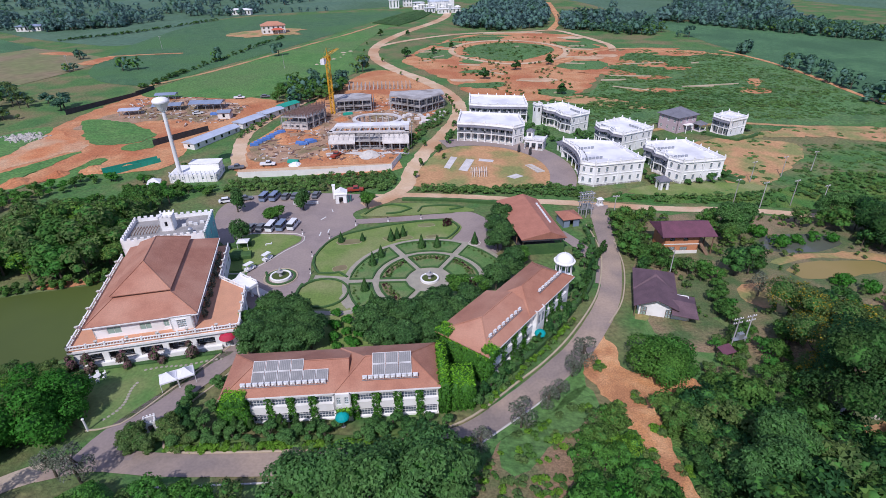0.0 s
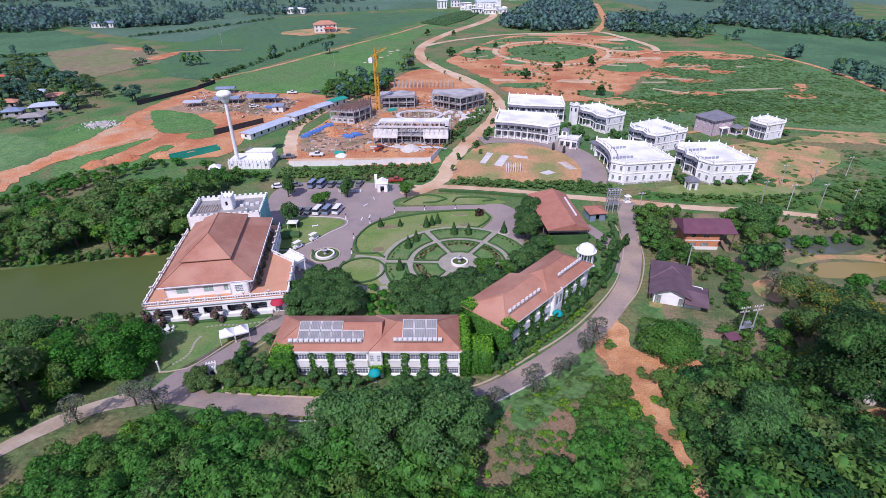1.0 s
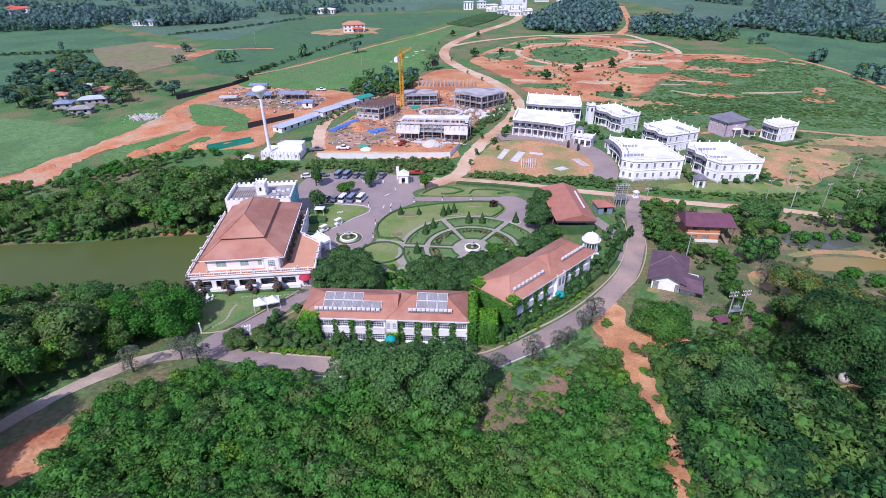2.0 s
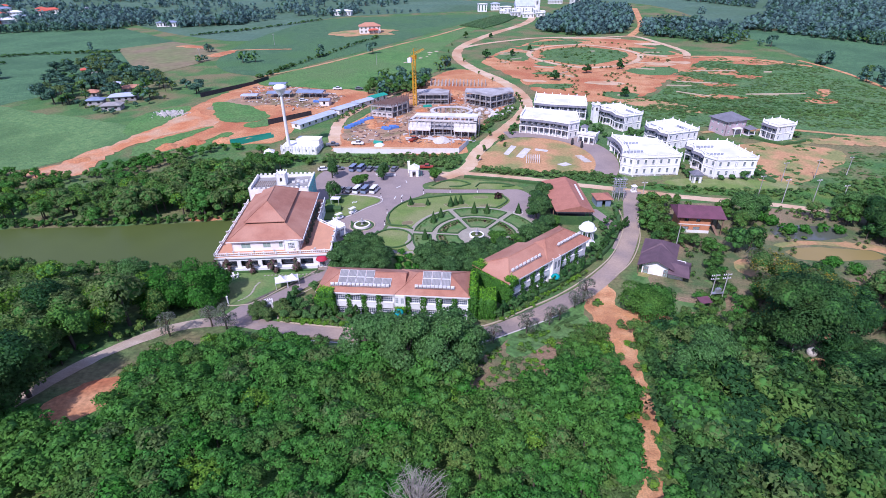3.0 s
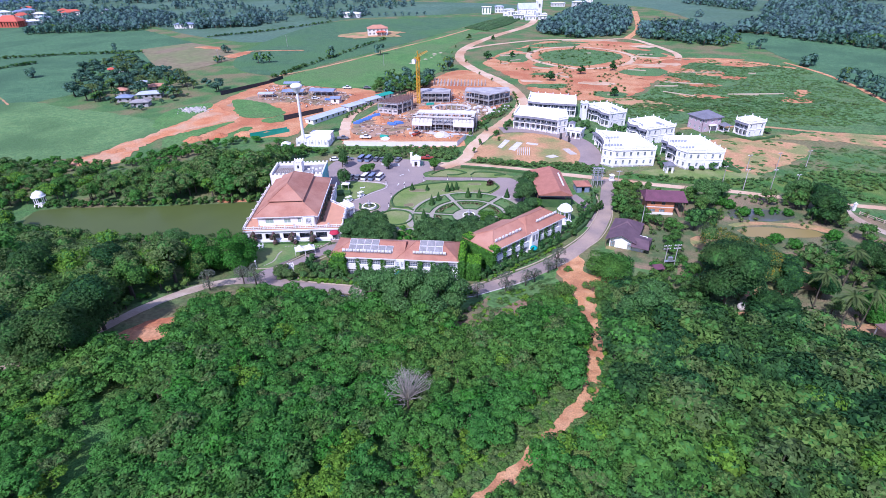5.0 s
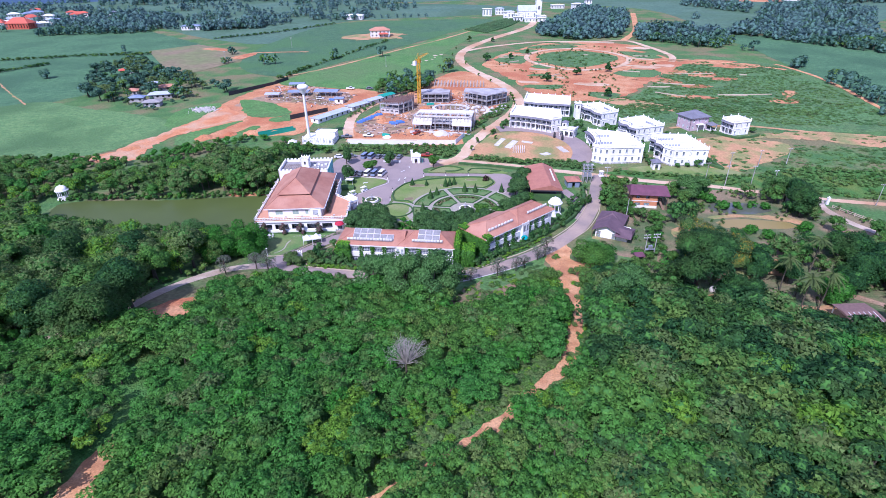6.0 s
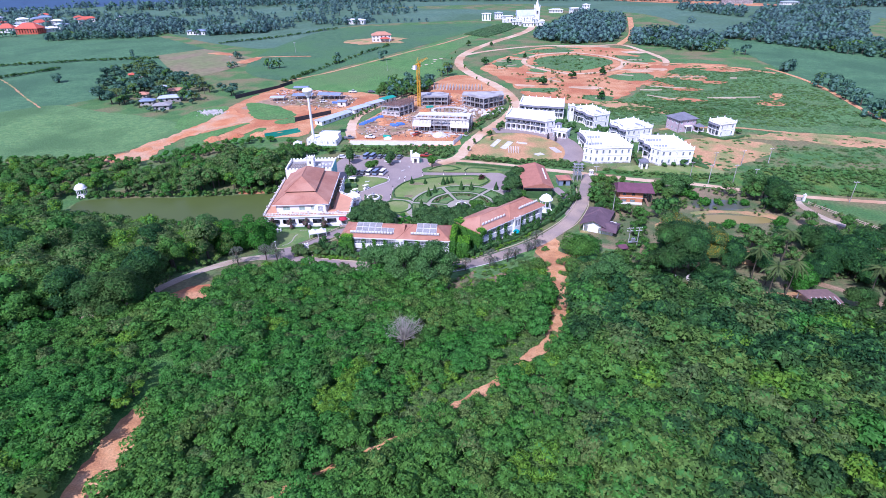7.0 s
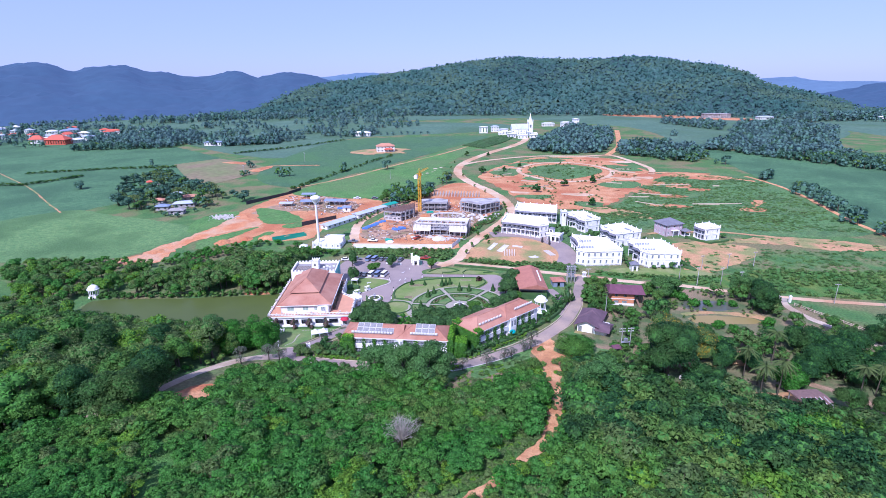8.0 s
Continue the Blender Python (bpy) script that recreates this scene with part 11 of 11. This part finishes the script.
def plain_house(x, y, rz, L, D, h, roof, wall, label, rise=2.0, storeys=1, name="house"):
    H = thing(name, x, y, land(y), rz, label, "house", "distant houses")
    c = [(-L / 2, -D / 2), (L / 2, -D / 2), (L / 2, D / 2), (-L / 2, D / 2)]
    for p, q in zip(c, c[1:] + c[:1]):
        d = math.hypot(q[0] - p[0], q[1] - p[1])
        part("wall", pierced(Shape(), p, q, -1, h, 0.25, [(a, b, u + zz * h / storeys, v + zz * h / storeys) for zz in range(storeys) for a, b, u, v in even(d, max(1, int(d / 3.2)), 1.3, 0.9, h / storeys - 0.5)]), wall, H)
    part("roof", Shape().hip(-L / 2 - 0.7, -D / 2 - 0.7, L / 2 + 0.7, D / 2 + 0.7, h, h + rise, 0.15), roof, H)
    part("floor", Shape().box(-L / 2 + 0.2, -D / 2 + 0.2, -0.5, L / 2 - 0.2, D / 2 - 0.2, 0.1), M["dark"], H)
    return H


for hx, hy, rz, a, b, h in ((-22, 632, 14, 12, 7, 7), (-9, 601, 14, 10, 6, 4.5), (5, 594, 10, 12, 5, 4), (18, 599, 12, 9, 5, 4), (-50, 648, 8, 11, 7, 8)):
    plain_house(hx, hy, rz, a, b, h, M["roofwhite"], M["white"], "small white annexe below the chapel", 0.8)
plain_house(37, 740, 8, 18, 8, 4, M["canvas"], M["cream"], "low farm shed with a white roof behind the chapel", 1.2)
R = plain_house(-138, 474, 20, 19, 11, 6, M["salmon"], M["cream"], "large two-storey house with salmon roofs", 3.0, 2)
part("porch_roof", Shape().hip(-2, -10, 8, -5.2, 3.0, 4.4, 0.15), M["redroof"], R, "red porch roof")
for px in (-1.5, 3, 7.5):
    part("porch_post", Shape().cyl(px, -9.6, -0.5, 3.0, 0.2, n=6), M["white"], R)
plain_house(-208, 604, 6, 22, 10, 4.5, M["canvas"], M["cream"], "long farm building with a white roof", 1.6)
plain_house(-361, 502, 10, 20, 9, 4, M["bluemetal"], M["cream"], "farm building with a blue roof", 1.6)
plain_house(-36, 664, 10, 10, 7, 7, M["zinc"], M["white"], "white two-storey house behind the fields", 1.5, 2)
plain_house(62, 716, 12, 14, 9, 8, M["roofwhite"], M["white"], "white house behind the wood", 1.2, 2)
plain_house(76, 722, 12, 8, 8, 12, M["roofwhite"], M["white"], "tall white house behind the wood", 1.2, 3)
plain_house(98, 606, 10, 10, 6, 4, M["bluemetal"], M["cream"], "house with a blue roof between the trees", 1.4)
plain_house(318, 905, 8, 44, 12, 7, M["greyroof"], M["concrete"], "long grey unfinished building by the red earth", 1.0, 2)
plain_house(590, 860, -14, 90, 14, 5, M["canvas"], M["cream"], "very long farm shed with a white roof", 2.0)
plain_house(385, 880, 8, 24, 10, 4, M["zinc"], M["cream"], "farm shed with a pale roof", 1.6)
for x, y, rz, L2, D2, r, l in ((-198, 208, 20, 9, 6, "greyroof", "village house with a grey metal roof"), (-205, 226, 24, 13, 7, "zinc", "village house with a pale metal roof"), (-213, 244, 30, 11, 6, "salmon", "village house with a faded red roof"), (-214, 216, 20, 8, 5, "bluemetal", "village shed with a grey roof"), (-228, 231, 10, 7, 5, "salmon", "village house with a salmon roof"), (-276, 287, 40, 9, 6, "redroof", "village house with a faded red roof"), (-250, 262, 40, 8, 6, "salmon", "village house with a salmon roof"), (-228, 250, 40, 7, 5, "zinc", "village shed with a pale roof")):
    plain_house(x, y, rz, L2, D2, 2.5, M[r], M["concrete"], l, 1.4)
hr = random.Random(8)
for k in range(40):
    x, y = hr.uniform(-860, -560), hr.uniform(500, 640)
    r = hr.choice(["redroof", "canvas", "zinc", "salmon", "bluemetal", "redroof"])
    plain_house(x, y, hr.uniform(0, 90), hr.uniform(9, 18), hr.uniform(7, 10), hr.uniform(3, 6), M[r], M["cream"], {"redroof": "far village house with a red roof", "canvas": "far village house with a white roof", "zinc": "far village house with a pale roof", "salmon": "far village house with a salmon roof", "bluemetal": "far village house with a blue roof"}[r], 2.2)
plain_house(-572, 494, 10, 26, 14, 6, M["redroof"], M["redroof"], "large red temple hall in the far village", 6.0)
plain_house(-610, 500, 20, 16, 9, 5, M["redroof"], M["cream"], "red-roofed hall in the far village", 5.0)


# ---- houses and fences among the eastern trees ----
H2 = gable_shed(94.6, 43.6, 12, 7, 6.2, 2.2, M["rust"], "long low shed with rusty corrugated sheets", wall="wood", rise=0.4, open_front=True)
for k in range(6):
    part("roof_batten", CACHE.setdefault("batt", Shape().add([(0, -0.5, 2.24), (0.1, -0.5, 2.24), (0.1, 2.7, 2.64), (0, 2.7, 2.64), (0, -0.5, 2.3), (0.1, -0.5, 2.3), (0.1, 2.7, 2.7), (0, 2.7, 2.7)], [(4, 5, 6, 7), (3, 2, 1, 0), (0, 1, 5, 4), (1, 2, 6, 5), (2, 3, 7, 6), (3, 0, 4, 7)]).mesh("roof_batten")), M["frame"], H2, m=pose(0.5 + 1.15 * k, 0, 0))
G = thing("white_gate", 121.2, 122.6, land(122), 10, "white gate with two piers on the drive", "gate")
for x in (-2.2, 2.2):
    part("pier", CACHE.setdefault("gpier", Shape().box(-0.35, -0.35, -0.3, 0.35, 0.35, 2.4).box(-0.45, -0.45, 2.4, 0.45, 0.45, 2.6).lathe(0, 0, [(0.2, 2.6), (0.28, 2.8), (0.03, 3.1)], 6).mesh("pier")), M["white"], G, m=pose(x, 0, 0))
part("gate_leaf", Shape().box(-1.85, -0.04, 0.1, 1.85, 0.04, 0.2).box(-1.85, -0.04, 1.5, 1.85, 0.04, 1.6), M["steel"], G)
for k in range(14):
    part("bar", CACHE.setdefault("gbar", Shape().box(-0.03, -0.03, 0.2, 0.03, 0.03, 1.5).mesh("bar")), M["steel"], G, m=pose(-1.8 + 0.275 * k, 0, 0))
F = thing("rail_fence", 123.8, 120.0, land(119), -54, "pale concrete post and rail fence along the drive", "fence")
for k in range(11):
    part("post", CACHE.setdefault("fpost", Shape().box(-0.12, -0.12, -0.3, 0.12, 0.12, 1.2).mesh("post")), M["lane"], F, m=pose(2.4 * k, 0, 0))
    if k < 10:
        part("rail", CACHE.setdefault("frail", Shape().box(0.1, -0.06, 0.9, 2.3, 0.06, 1.05).mesh("rail")), M["lane"], F, m=pose(2.4 * k, 0, 0))
        part("rail", CACHE.setdefault("frail2", Shape().box(0.1, -0.06, 0.35, 2.3, 0.06, 0.5).mesh("rail")), M["lane"], F, m=pose(2.4 * k, 0, 0))
small = tree_thing("sapling", 35, 1.0, 2.4, 70, 0.5, M["leaf_mid"], "small planted tree beside the dirt road", "tree", "roadside saplings", lobes=4, low=0.2)
plant(small, [(-1.5 + 5.2 * math.cos(k), 176 + 6.2 * k) if k < 4 else (13.6 - 0.05 * k * k, 176 + 6.2 * k) for k in range(14)] + [(-4.5, 170), (-5.5, 160), (2, 184), (-34, 345), (-50, 380), (-52, 410), (-10, 290), (-20, 308)], rg, 0.7, 1.2)
lone = tree_thing("tree", 36, 2.6, 5.5, 220, 0.8, M["leaf_dark"], "lone dark tree on the open ground", group="lone trees", lobes=7, low=0.15)
plant(lone, [(-20, 362), (-2, 372), (46, 318), (62, 262), (100, 222), (26, 296), (10, 392), (68, 332), (-24, 452), (-46, 452)], rg, 0.8, 1.2)


# ---- loose material on the building site ----
def site_clutter():
    rng = random.Random(17)
    kinds = {"site_planks": (M["wood"], "scattered planks and formwork on the site", 480), "site_blocks": (M["slab"], "scattered pale blocks and boards on the site", 520), "site_steel": (M["rust"], "scattered rusty steel on the site", 420)}
    yard = [(-64, 176), (-66, 205), (-58, 245), (-40, 262), (-6, 262), (2, 240), (-8, 205), (-14, 176)]
    camp = [(-140, 231), (-148, 260), (-120, 266), (-84, 246), (-90, 222), (-104, 216), (-122, 226)]
    for name, (m, label, n) in kinds.items():
        s = Shape()
        for k in range(n):
            area = yard if k % 3 else camp
            while True:
                x, y = rng.uniform(-150, 2), rng.uniform(174, 264)
                if inside(x, y, area):
                    break
            z, a = land(y) + 0.05, rng.uniform(0, 3.14)
            l, w, h = rng.uniform(0.4, 2.6), rng.uniform(0.12, 0.6), rng.uniform(0.06, 0.45)
            c, d = math.cos(a) * l / 2, math.sin(a) * l / 2
            s.beam((x - c, y - d), (x + c, y + d), -w / 2, w / 2, z - 0.1, z + h)
        tagged(new(name, s.mesh(name)), label, "building material", kind="stuff").data.materials.append(m)


site_clutter()
C = thing("foundation_columns", -28, 279, land(278), 4, "field of pale column stubs for a new building", "columns")
for i in range(16):
    for j in range(3):
        part("column_stub", CACHE.setdefault("stub", Shape().box(-0.2, -0.2, -0.3, 0.2, 0.2, 2.6).box(-0.45, -0.45, -0.3, 0.45, 0.45, 0.2).mesh("column_stub")), M["concrete"], C, m=pose(-17 + 2.1 * i, -3 + 3.2 * j, 0))


# ---- odds and ends by the eastern yard ----
for x, y in ((65.3, 57.5), (69.6, 57.4)):
    solid("water_jar", Shape().lathe(0, 0, [(0.5, -0.1), (0.85, 0.4), (0.95, 0.9), (0.8, 1.35), (0.5, 1.55), (0.55, 1.65), (0.45, 1.66)], 12), M["stone"], x, y, land(y), 0, "large pale round water jar", "jar", "water jars")
T = thing("water_tank", 86.8, 75.9, land(76) + 0.7, 10, "white plastic tank lying on its side", "tank")
part("barrel", Shape().tube((-1.6, 0, 0), (1.6, 0, 0), 0.75, n=14), M["white"], T)
vehicle("car", "carwhite", 73.7, 48.0, 60, "white car under the yard trees")
for x in (-1.0, 1.0):
    part("cradle", CACHE.setdefault("cradle", Shape().box(-0.15, -0.7, -0.9, 0.15, 0.7, -0.55).mesh("cradle")), M["wood"], T, m=pose(x, 0, 0))
